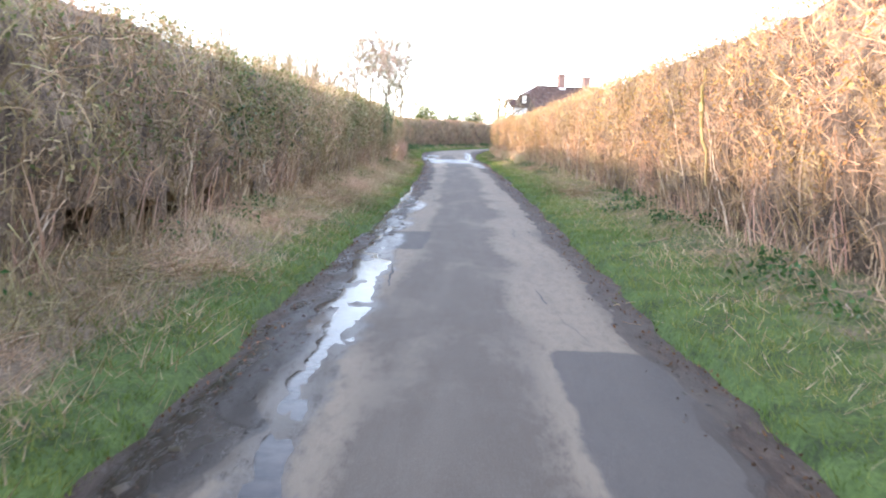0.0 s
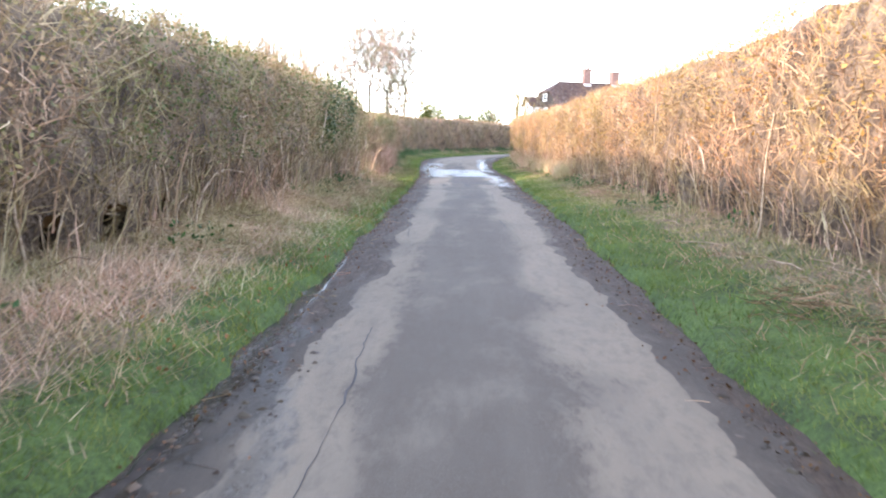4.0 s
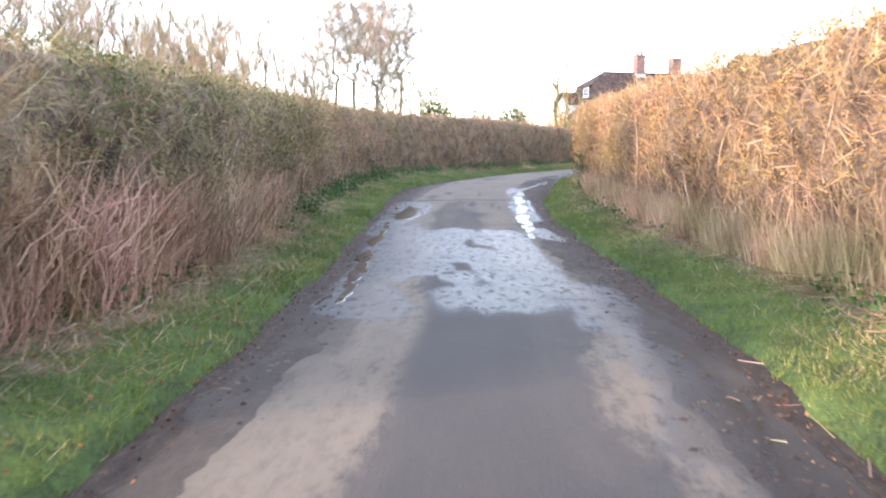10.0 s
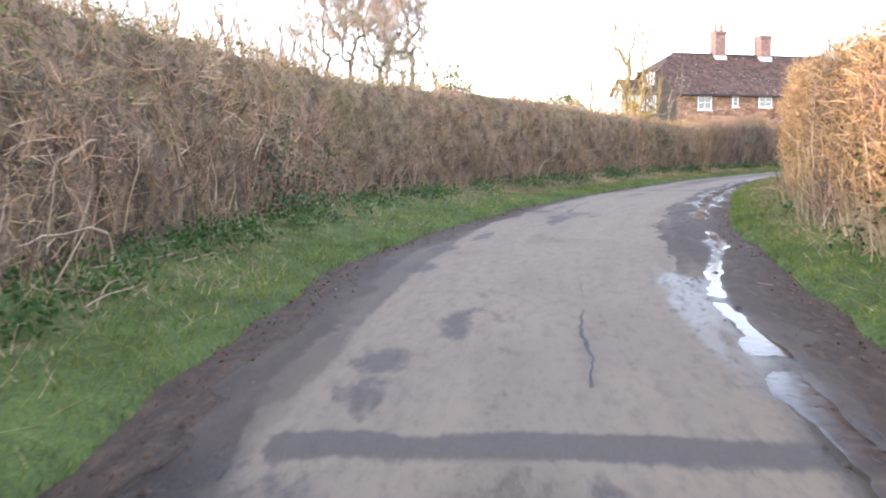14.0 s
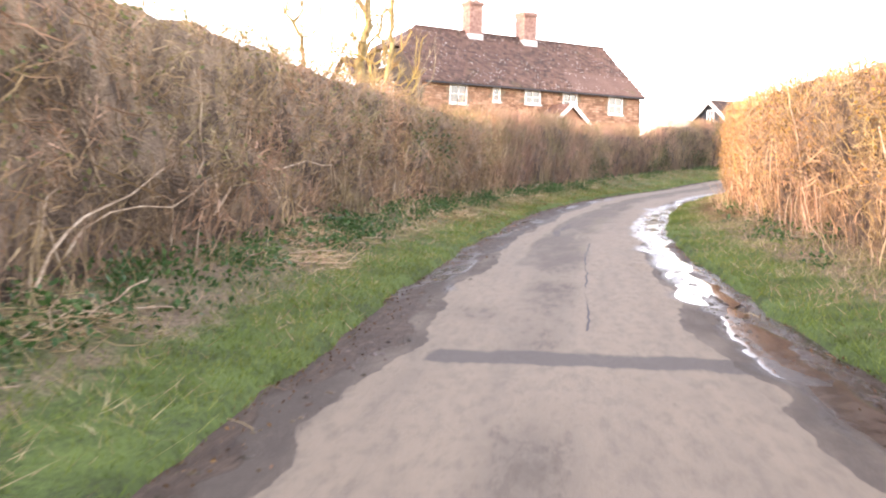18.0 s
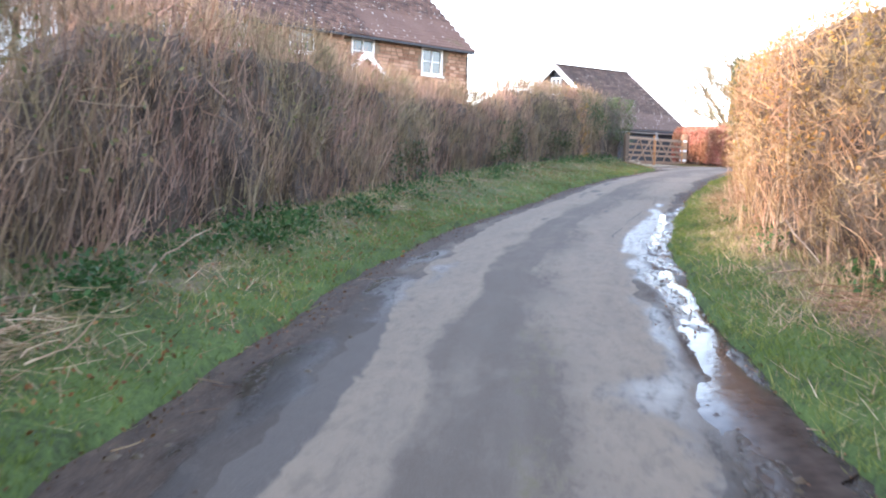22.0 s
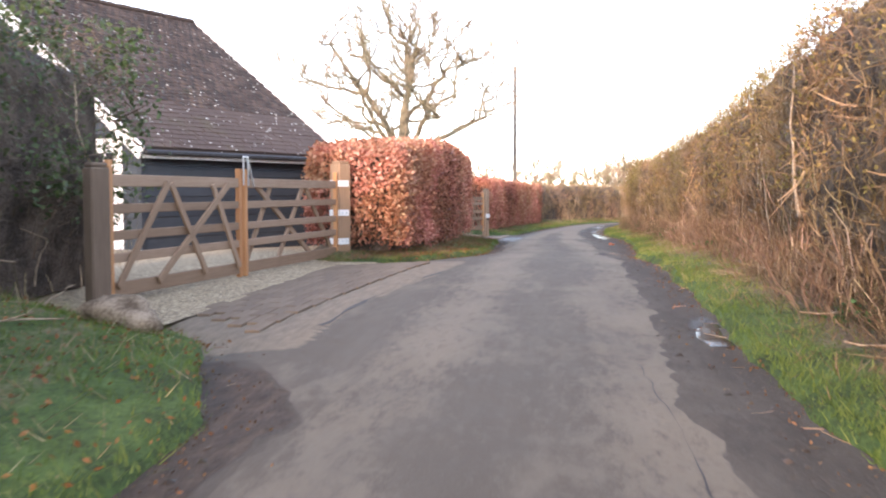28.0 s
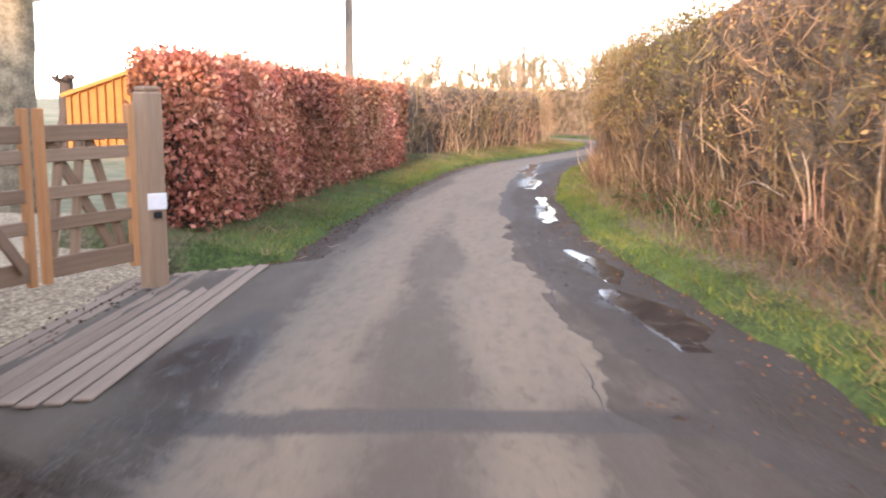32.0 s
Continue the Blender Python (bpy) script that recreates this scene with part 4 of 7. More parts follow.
def verge(name, side, s0, s1, label):
    s = np.arange(s0, s1 + 0.01, 0.3)
    k = np.linspace(0, 1, 22)
    S, K = np.meshgrid(s, k, indexing="ij")
    lat, h = verge_profile(side, S, K)
    h[[0, -1]] = -0.3
    f = grid_faces(len(s), len(k))
    ob = mesh_object(name, lane(S, lat, h), f[:, ::-1] if side > 0 else f, M_SOIL, smooth=True)
    edge = LEFT(S) if side < 0 else RIGHT(S)
    dry = np.clip((np.abs(lat - edge) - (0.5 if side < 0 else table((-12, 0.7), (95, 0.6), (120, 0.5), (142, 0.3), (200, 0.3))(S))) / 0.45, 0, 1) * (STRAW_L if side < 0 else STRAW_R)(S)
    ob.data.attributes.new("dry", 'FLOAT', 'POINT').data.foreach_set("value", dry.astype(np.float32).ravel())
    return tagged(ob, label, "grass verge", kind="structure")


verge_left = verge("verge_left", -1, S0, 138.5, "soft green grass verge with muddy edge and dead straw")
verge_beech = verge("verge_beech", -1, 143.6, 156.0, "short green grass strip under the beech hedge")
verge_far = verge("verge_far", -1, 160.2, S_END - 2, "grass strip along the far hedge")
verge_right = verge("verge_right", 1, S0, S_END - 2, "green grass verge rising to the hedge foot")

# ---- growing things in great number ----
rng = np.random.default_rng(7)


def ribbons(root, mid, tip, width, rng, taper=0.35):
    """Flat bent strips of two quads each: twigs, stalks, stems."""
    n = len(root)
    d = tip - root
    side = np.cross(d, rng.normal(size=(n, 3)))
    side /= np.linalg.norm(side, axis=1)[:, None] + 1e-9
    w = np.asarray(width).reshape(-1, 1) * np.ones((n, 1)) * 0.5
    v = np.stack([root - side * w, root + side * w, mid + side * w * 0.8, mid - side * w * 0.8, tip + side * w * taper, tip - side * w * taper], 1)
    b = np.arange(n)[:, None] * 6
    f = np.concatenate([b + [0, 1, 2, 3], b + [3, 2, 4, 5]], 0)
    return v.reshape(-1, 3), f


def blades(root, tip, width, rng):
    n = len(root)
    a = rng.uniform(0, 2 * np.pi, n)
    side = np.stack([np.cos(a), np.sin(a), 0 * a], -1) * np.asarray(width).reshape(-1, 1) * 0.5
    v = np.stack([root - side, root + side, tip], 1).reshape(-1, 3)
    return v, np.arange(3 * n).reshape(-1, 3)


def spikes(root, tip, width, rng):
    """Thin single-triangle twigs turned any way."""
    n = len(root)
    side = np.cross(tip - root, rng.normal(size=(n, 3)))
    side /= np.linalg.norm(side, axis=1)[:, None] + 1e-9
    side *= np.asarray(width).reshape(-1, 1) * 0.5
    return np.stack([root - side, root + side, tip], 1).reshape(-1, 3), np.arange(3 * n).reshape(-1, 3)


def leaves(place, size, rng, flat=0.0, up=None):
    """Small folded leaves: two triangles with a crease."""
    n = len(place)
    a = rng.normal(size=(n, 3))
    a /= np.linalg.norm(a, axis=1)[:, None]
    b = np.cross(a, rng.normal(size=(n, 3)))
    b /= np.linalg.norm(b, axis=1)[:, None]
    c = np.cross(a, b)
    s = np.asarray(size).reshape(-1, 1)
    v = np.stack([place, place + (a + b * 0.55 + c * 0.2) * s * 0.5, place + a * s, place + (a - b * 0.55 + c * 0.2) * s * 0.5], 1).reshape(-1, 3)
    q = np.arange(n)[:, None] * 4
    return v, np.concatenate([q + [0, 1, 2], q + [0, 2, 3]], 0)


def curls(root, way, length, bend, width, rng):
    """Bent twigs of three quads each, every joint turned a little further."""
    n = len(root)
    way = way / (np.linalg.norm(way, axis=1)[:, None] + 1e-9)
    turn = np.cross(way, rng.normal(size=(n, 3)))
    turn /= np.linalg.norm(turn, axis=1)[:, None] + 1e-9
    side = np.cross(way, turn) + turn * rng.normal(0, 0.8, (n, 1))
    side /= np.linalg.norm(side, axis=1)[:, None] + 1e-9
    length, bend, width = (np.asarray(a, float).reshape(-1, 1) for a in (length, bend, width))
    pts, p, d = [root], root, way
    for k in range(3):
        p = p + d * length / 3
        pts.append(p)
        d = d + turn * bend + rng.normal(0, 0.16, (n, 3))
        d /= np.linalg.norm(d, axis=1)[:, None]
    v = np.stack([q + e * side * width * t * 0.5 for q, t in zip(pts, (1.0, 0.9, 0.7, 0.3)) for e in (-1, 1)], 1)
    b = np.arange(n)[:, None] * 8
    return v.reshape(-1, 3), np.concatenate([b + [0, 1, 3, 2], b + [2, 3, 5, 4], b + [4, 5, 7, 6]], 0)


def hedge(s0, s1, side, face, height, label, thick=1.35, density=126, fine=250, leafiness=110, seed=1, foot=0.12, stalks=26, leaf=None, twig=None, stems=10, square=False, core=None, holes=(), upright=0.0, low_stem=1.0, loose=0.12, stem=None):
    """A flailed bare hedge along the lane: an inside whose dark colour paints the shade, bent clipped twigs, upright
    stems in the lower part, dry leaves and dead stalks at its foot.
    holes: stretches (s, s, h, h) where the inside is thin; upright: how far the growth is of straight unclipped shoots;
    loose: how far the dense inside stays below the top."""
    rng = np.random.default_rng(seed)
    top = tagged(new("hedge", None), label, "hedge")
    top.location = lane((s0 + s1) / 2, face((s0 + s1) / 2), 0.0)
    bpy.context.view_layer.update()

    def surf(s, h, inward):
        """A place at height h above the hedge's foot and inward metres behind its face."""
        hh = height(s)
        lean = 0.1 * np.clip(1 - h / 0.8, 0, 1) + 0.3 * np.clip((h / hh - 0.76) / 0.24, 0, 1)**2
        lump = 0.12 * wave(s, h * 1.6, 1.3, seed) + 0.1 * grain(s * 1.7, h * 2.2, seed + 2) + 0.08 * grain(s * 4.3, h * 4.6, seed + 5)
        return face(s) + side * (lean + inward + lump), h + foot
    # inside: a sheet whose dark colour stands in for shade among the stems
    s = np.arange(s0 + 1.2, s1 - (0.25 if square else 0.5), 0.22)
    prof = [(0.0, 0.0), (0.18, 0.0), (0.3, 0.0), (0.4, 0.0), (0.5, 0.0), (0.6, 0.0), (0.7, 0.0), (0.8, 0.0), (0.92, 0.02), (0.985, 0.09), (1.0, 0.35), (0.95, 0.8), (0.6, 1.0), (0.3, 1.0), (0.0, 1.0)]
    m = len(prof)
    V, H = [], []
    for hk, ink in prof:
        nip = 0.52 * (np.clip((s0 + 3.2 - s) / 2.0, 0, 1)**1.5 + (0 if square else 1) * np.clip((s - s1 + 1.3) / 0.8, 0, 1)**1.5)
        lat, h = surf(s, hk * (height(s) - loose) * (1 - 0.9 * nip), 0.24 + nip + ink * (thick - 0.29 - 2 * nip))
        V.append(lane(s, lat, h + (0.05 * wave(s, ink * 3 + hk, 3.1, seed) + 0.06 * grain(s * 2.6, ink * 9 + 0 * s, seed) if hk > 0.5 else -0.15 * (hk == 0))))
        H.append(h)
    V, H = np.stack(V, 1), np.stack(H, 1)
    f = grid_faces(len(s), m)
    sm, hm = np.repeat(s, m)[f].mean(1), H.reshape(-1)[f].mean(1)
    keep = np.ones(len(f), bool)
    for a, b, h0, h1 in holes:
        inside = (sm > a) & (sm < b) & (hm > h0) & (hm < h1)
        keep &= ~(inside & (rng.random(len(f)) < 0.3))
    ends = np.array([[0, 1, 2, 14], [2, 3, 13, 14], [3, 5, 12, 13], [5, 8, 11, 12], [8, 9, 10, 11]])
    quads = np.vstack([f[keep], ends, (ends + (len(s) - 1) * m)[:, ::-1]])
    mesh_object("inside", V, quads, core or M_CORE, top, "inner sheet for the old stems, shade put into its dark colour", smooth=True)
    area = (s1 - s0) * 2.4

    def places(n, deep, top_share=0.26):
        """Where growth springs: on the face, the top and the ends."""
        ss, hk = rng.uniform(s0, s1, n), rng.uniform(0.03, 1.0, n)**0.85
        hh = height(ss)
        on_top = rng.random(n) < top_share
        at_end = ~on_top & (rng.random(n) < 5.0 / (s1 - s0))
        ss = np.where(at_end, np.where(rng.random(n) < 0.5, s0 + np.abs(rng.normal(0, 0.8, n)), s1 - np.abs(rng.normal(0, 0.2, n))), ss)
        ink = np.where(on_top | at_end, rng.uniform(0, thick, n), rng.uniform(-0.05, deep, n))
        lat, h = surf(ss, np.where(on_top, hh - rng.uniform(0.04, 0.24 + 0.8 * loose, n), hk * (hh - 0.06)), ink)
        return ss, lat, h, hk, hh, on_top

    # fine spray between the larger twigs
    n = int(area * fine)
    ss, lat, h, hk, hh, on_top = places(n, 0.26, 0.34)
    length = rng.uniform(0.08, 0.3, n)
    along, out, upw = rng.normal(0, 0.8, n), rng.uniform(-0.15, 0.8, n), rng.normal(0.25, 0.6, n) + on_top * 0.4 + upright
    q = np.sqrt(out**2 + along**2 + upw**2)
    along, out, upw = along / q * length, np.clip(out / q * length, -0.2, 0.2), upw / q * length
    upw = np.minimum(upw, np.maximum(hh + foot + rng.normal(-0.02, 0.05, n) - h, 0.0))
    v, f = spikes(lane(ss, lat, h), lane(ss + along, lat - side * out, h + upw), rng.uniform(0.006, 0.014, n), rng)
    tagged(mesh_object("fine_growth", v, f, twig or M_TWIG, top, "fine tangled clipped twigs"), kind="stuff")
    # bent twigs, arching in every direction, in patches that lean one way
    n = int(area * density)
    ss, lat, h, hk, hh, on_top = places(n, 0.2, 0.26 + 0.16 * upright)
    rootp = lane(ss, lat, h)
    comb = grain(ss * 0.45, h * 0.9, seed + 9)
    low = np.clip((0.4 - hk) / 0.25, 0, 1) * ~on_top
    along = rng.normal(0, 0.75, n) + 0.7 * comb
    upw = rng.normal(0.15, 0.62, n) + 0.9 * low * low_stem + upright * rng.uniform(0.6, 2.2, n) + 0.3 * on_top
    out = rng.uniform(-0.1, 0.65, n)
    ahead = lane(ss + 0.1, lat, h) - rootp
    ahead /= np.linalg.norm(ahead, axis=1)[:, None]
    across = np.stack([ahead[:, 1], -ahead[:, 0], 0 * ss], -1) * -side
    way = ahead * along[:, None] + across * out[:, None] + np.array([0, 0, 1.0]) * upw[:, None]
    length = rng.uniform(0.14, 0.44, n) * (1 + 0.5 * upright) * np.where(rng.random(n) < 0.1, 1.5, 1)
    rise = np.maximum(hh + foot - h, 0.04) + np.abs(rng.normal(0, 0.05, n)) + 0.22 * upright * rng.random(n)
    length = np.where(way[:, 2] > 0.2, np.minimum(length, rise / np.clip(way[:, 2] / np.linalg.norm(way, axis=1), 0.2, 1)), length)
    v, f = curls(rootp, way, length, rng.uniform(0.0, 0.55, n) * (1 - 0.6 * min(upright, 1)), rng.uniform(0.006, 0.0115, n) * np.where(rng.random(n) < 0.1, 1.7, 1), rng)
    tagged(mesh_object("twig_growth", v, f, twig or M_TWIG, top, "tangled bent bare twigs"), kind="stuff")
    # upright stems in the lower part, some bent and pale, in loose bunches
    n = int((s1 - s0) * stems * 1.6)
    ss = rng.uniform(s0, s1, n)
    ss = ss[rng.random(n) < np.clip(0.55 + 0.8 * grain(ss * 0.7, 0 * ss, seed + 3), 0.12, 1)]
    n = len(ss)
    lat, h = surf(ss, rng.uniform(0, 0.35, n) * rng.integers(0, 2, n), rng.uniform(-0.08, 0.2, n))
    lean = rng.normal(0, 0.4, n)
    rootp = lane(ss, lat, h - 0.08)
    way = lane(ss + lean, lat - side * rng.uniform(-0.1, 0.25, n), h + 0.92) - rootp
    v, f = curls(rootp, way, rng.uniform(0.3, 1.0, n)**1.3 * (1 + upright), rng.uniform(0, 0.22, n), rng.uniform(0.008, 0.02, n), rng)
    tagged(mesh_object("stem_growth", v, f, stem or M_STEM, top, "upright pinkish bare stems"), kind="stuff")
    n = int(area * leafiness)
    ss, hk = rng.uniform(s0, s1, n), rng.uniform(0.15, 1.0, n)**0.6
    patch = grain(ss * 0.8, hk * 3.1, seed + 8) + 0.5 * grain(ss * 2.3, hk * 7, seed + 4)
    sel = rng.random(n) < np.clip(0.62 + 0.75 * patch, 0.06, 1)
    ss, hk, n = ss[sel], hk[sel], int(sel.sum())
    on_top = rng.random(n) < 0.28
    lat, h = surf(ss, np.where(on_top, height(ss) - rng.uniform(-0.04, 0.12, n), hk * (height(ss) - 0.05)), np.where(on_top, rng.uniform(0, thick, n), rng.uniform(-0.16, 0.14, n)))
    v, f = leaves(lane(ss, lat, h), rng.uniform(0.028, 0.065, n), rng)
    tagged(mesh_object("leaf_growth", v, f, leaf or M_LEAF, top, "small dry olive and brown leaves"), kind="stuff")
    # pale stalks standing at the foot
    n = int((s1 - s0) * stalks)
    ss = rng.uniform(s0, s1, n)
    ss = ss[rng.random(n) < np.clip(0.5 + 0.7 * wave(ss, 0 * ss, 0.35, seed), 0.1, 1)]
    n = len(ss)
    lat, h = surf(ss, np.zeros(n), rng.uniform(-0.3, 0.1, n))
    rootp = lane(ss, lat, h - 0.06)
    ln = rng.uniform(0.12, 0.55, n)
    tip = lane(ss + rng.normal(0, 0.4, n) * ln, lat - side * rng.normal(0.02, 0.3, n) * ln, h + ln * rng.uniform(0.5, 1, n))
    v, f = ribbons(rootp, (rootp + tip) / 2 + rng.normal(0, 0.04, (n, 3)), tip, rng.uniform(0.006, 0.012, n), rng, 0.5)
    tagged(mesh_object("stalk_growth", v, f, M_STRAW, top, "pale dead stalks"), kind="stuff")
    # thick old limbs that show through, crooked and branching
    segs = []
    for _ in range(int((s1 - s0) * 1.5)):
        a = rng.uniform(s0 + 0.5, s1 - 0.5)
        p, hh_ = a, rng.uniform(0.0, 0.9) * rng.integers(0, 2)
        lt = float(surf(np.array(a), np.array(hh_), rng.uniform(-0.06, 0.1))[0])
        r = rng.uniform(0.008, 0.022)
        d = np.array([rng.normal(0, 0.6), -side * rng.uniform(0, 0.12), 1.0])
        for k in range(rng.integers(3, 8)):
            q = d * rng.uniform(0.12, 0.28)
            if hh_ + q[2] > height(a) - 0.1 or hh_ + q[2] < 0:
                break
            segs.append((lane(p, lt, hh_ + foot), lane(p + q[0], lt + q[1], hh_ + q[2] + foot), r, r * 0.86))
            p, lt, hh_, r = p + q[0], lt + q[1], hh_ + q[2], r * 0.86
            d = d + [rng.normal(0, 0.5), side * rng.uniform(-0.05, 0.12), rng.normal(-0.12, 0.3)]
    v, f = tubes(segs, 4)
    tagged(mesh_object("limb_growth", v, f, stem if stem and upright else M_LIMB, top, "crooked pale old limbs"), kind="stuff")
    return top


def tubes(segs, sides=5):
    p0, p1 = np.array([s[0] for s in segs]), np.array([s[1] for s in segs])
    r0, r1 = np.array([s[2] for s in segs]), np.array([s[3] for s in segs])
    d = p1 - p0
    d /= np.linalg.norm(d, axis=1)[:, None] + 1e-9
    ref = np.where(np.abs(d[:, 2:3]) < 0.9, [[0, 0, 1.0]], [[1.0, 0, 0]])
    a = np.cross(d, ref)
    a /= np.linalg.norm(a, axis=1)[:, None]
    b = np.cross(d, a)
    ang = np.linspace(0, 2 * np.pi, sides, endpoint=False)
    ring = a[:, None] * np.cos(ang)[None, :, None] + b[:, None] * np.sin(ang)[None, :, None]
    V = np.concatenate([p0[:, None] + ring * r0[:, None, None], p1[:, None] + ring * r1[:, None, None]], 1)
    i = np.arange(sides)
    f = np.stack([i, (i + 1) % sides, sides + (i + 1) % sides, sides + i], -1)
    F = (np.arange(len(segs))[:, None, None] * 2 * sides + f[None]).reshape(-1, 4)
    return V.reshape(-1, 3), F


H_L = table((-12, 2.3), (10, 2.28), (18, 2.18), (36, 2.2), (41, 2.12), (46, 1.95), (52, 2.1), (58, 2.3), (66, 2.28), (80, 2.42), (90, 2.43), (98, 2.22), (102, 2.1), (106, 2.2), (110, 2.42), (114, 2.48), (118, 2.4), (121, 2.36), (124, 2.3), (126, 2.12), (127.2, 2.3), (128.5, 2.6), (130, 2.72), (134.5, 2.7), (138, 2.55), (140, 2.1))
H_R = table((-12, 2.68), (14, 2.67), (24, 2.58), (32, 2.42), (45, 2.42), (56, 2.47), (66, 2.25), (90, 2.3), (100, 2.47), (122, 2.67), (150, 2.7), (157, 2.45), (170, 2.2), (200, 2.2))
hedge(S0, 43.2, -1, FACE_L, H_L, "tall clipped hawthorn hedge, bare and olive brown", seed=11, foot=0.3, leaf=M_GREENLEAF, leafiness=330, twig=M_OLIVETWIG, stems=13, holes=((8, 27, 0.3, 0.55), (40.6, 43.2, 0.3, 1.6)))
hedge(46.0, 64.8, -1, FACE_L, H_L, "clipped hawthorn hedge, olive twigs with small green leaves", seed=12, foot=0.24, leaf=M_GREENLEAF, leafiness=300, twig=M_OLIVETWIG, square=True, stems=14)
hedge(62.8, 106.0, -1, FACE_L, H_L, "long clipped hedge, bare brown twigs and dry leaves", seed=18, foot=0.24, leaf=M_GREENLEAF, leafiness=90, twig=M_RUSSET, square=True, low_stem=0.5, stem=M_GREYTWIG)
hedge(105.3, 137.2, -1, FACE_L, H_L, "dark blackthorn hedge of upright shoots running towards the gate", seed=14, foot=0.24, leaf=M_GREENLEAF, leafiness=40, twig=M_GREYTWIG, square=True, stems=14, density=200, core=M_SHADECORE, upright=0.9, loose=0.38, stem=M_GREYTWIG)
hedge(133.8, 140.3, -1, FACE_L, H_L, "dark clipped hedge end thick with ivy beside the gate", seed=15, foot=0.24, leaf=M_IVY, leafiness=300, twig=M_DARKTWIG, square=True, stems=3, density=110, fine=200, core=M_SHADECORE, stalks=6, stem=M_DARKTWIG)
hedge(S0, 130.5, 1, FACE_R, H_R, "tall clipped hedge, golden brown in low sun", seed=13, foot=0.2, leafiness=130, square=True)
hedge(128.8, S_END - 8, 1, FACE_R, H_R, "tall clipped hedge, olive brown with bent pale twigs", seed=23, foot=0.2, leafiness=200, twig=M_DULLTWIG, leaf=M_OLIVELEAF, stems=12)


def grass(name, side, s0, s1, per_m2, seed, label, material, reach, tall, parent, where=None, a=1.0, b=1.6, wide=(0.006, 0.014), flat=0.4):
    rng = np.random.default_rng(seed)
    n = int((s1 - s0) * reach * per_m2)
    s = rng.uniform(s0, s1, n)
    lat, h = verge_profile(side, s, 0.01 + rng.beta(a, b, n) * 0.72)
    patch = 0.62 + 0.4 * wave(s, lat, 2.6, seed) + 0.45 * grain(s * 0.8, lat * 1.6, seed)
    if where:
        patch = patch * where(s)
    keep = rng.random(n) < np.clip(patch, 0.0 if name == "dead_grass" else 0.12, 1)
    s, lat, h, n = s[keep], lat[keep], h[keep], int(keep.sum())
    ln = rng.uniform(0.5, 1.2, n) * tall
    root = lane(s, lat, h - 0.012)
    tip = lane(s + rng.normal(0, flat, n) * ln, lat + rng.normal(0, flat, n) * ln, h + ln * rng.uniform(0.2 if flat > 0.6 else 0.55, 1, n))
    v, f = blades(root, tip, rng.uniform(*wide, n), rng)
    return tagged(mesh_object(name, v, f, material, parent, label), kind="stuff")


for par, side, a, b in ((verge_left, -1, S0, 104.0), (verge_left, -1, 104.0, 138.4), (verge_beech, -1, 143.7, 155.9), (verge_far, -1, 160.4, 190.0), (verge_right, 1, S0, 126.0), (verge_right, 1, 126.0, 190.0)):
    grass("grass", side, a, b, 940, 21 + int(a), "short bright green grass", M_GRASS, 1.7, 0.05, par, table((-12, 1.3), (200, 1.3)) if side < 0 else table((-12, 1.4), (128, 1.4), (138, 0.9), (146, 0.7), (154, 0.9), (200, 1.0)), 1.0, 2.9 if (side < 0 and a < 100) or (side > 0 and a > 120) else 1.8, (0.005, 0.01), 0.55)
    straw = STRAW_L if side < 0 else STRAW_R
    grass("dead_grass", side, a, b, 590, 41 + int(a), "matted dead straw grass", M_BRACKEN if a > 125 else M_STRAW, 1.9, 0.13, par, straw, 2.2 if side < 0 else 2.8, 1.7, (0.005, 0.012), 1.0)

# tall bleached stems against the hedge foot, and longer tufts in the turf
grass("dead_grass", -1, 46.0, 57.5, 260, 63, "tall bleached dead grass stems", M_STRAW, 1.9, 0.5, verge_left, table((46, 0.5), (49, 1.2), (54, 1.3), (57.5, 0.3)), 7.0, 1.0, (0.006, 0.014), 0.45)
grass("dead_grass", -1, 1.0, 43.0, 430, 65, "long drooping dead grass on the bank", M_STRAW, 1.9, 0.3, verge_left, table((1, 0.9), (12, 0.6), (20, 1.2), (43, 1.0)), 3.4, 2.2, (0.005, 0.011), 0.85)
rng = np.random.default_rng(64)
n = 5200
ss = rng.normal(51.8, 2.7, n)
lt, h = verge_profile(-1, ss, rng.uniform(0.4, 0.62, n))
root = lane(ss, lt, h + 0.7 * rng.random(n)**2)
way = lane(ss + rng.normal(0, 0.5, n), lt + rng.normal(0.12, 0.25, n), h + 1.1) - root
v, f = curls(root, way, rng.uniform(0.25, 0.75, n), rng.uniform(0.0, 0.6, n), rng.uniform(0.006, 0.013, n), rng)
tagged(mesh_object("dead_canes", v, f, M_STEM, verge_left, "pinkish dead bramble canes piled against the hedge"), kind="stuff")
n = 12000
ss = rng.uniform(127, 176, n)
lt, h = verge_profile(1, ss, 0.24 + 0.36 * rng.beta(2.2, 1.6, n))
root = lane(ss, lt, h + 0.35 * rng.random(n)**3)
way = lane(ss + rng.normal(0, 0.75, n), lt + rng.normal(-0.1, 0.4, n), h + 0.8) - root
v, f = curls(root, way, rng.uniform(0.12, 0.5, n), rng.uniform(0.0, 0.6, n), rng.uniform(0.005, 0.011, n), rng)
tagged(mesh_object("dead_canes", v, f, M_CANE, verge_right, "brown dead bramble stems over the bank"), kind="stuff")
n = 6500
ss = np.concatenate([rng.uniform(96, 138, 4000), rng.uniform(144, 156, 1000), rng.uniform(20, 60, 1500)])
lt, h = verge_profile(-1, ss, rng.uniform(0.02, 0.5, n))
v, f = leaves(lane(ss, lt, h + 0.03), rng.uniform(0.02, 0.05, n), rng)
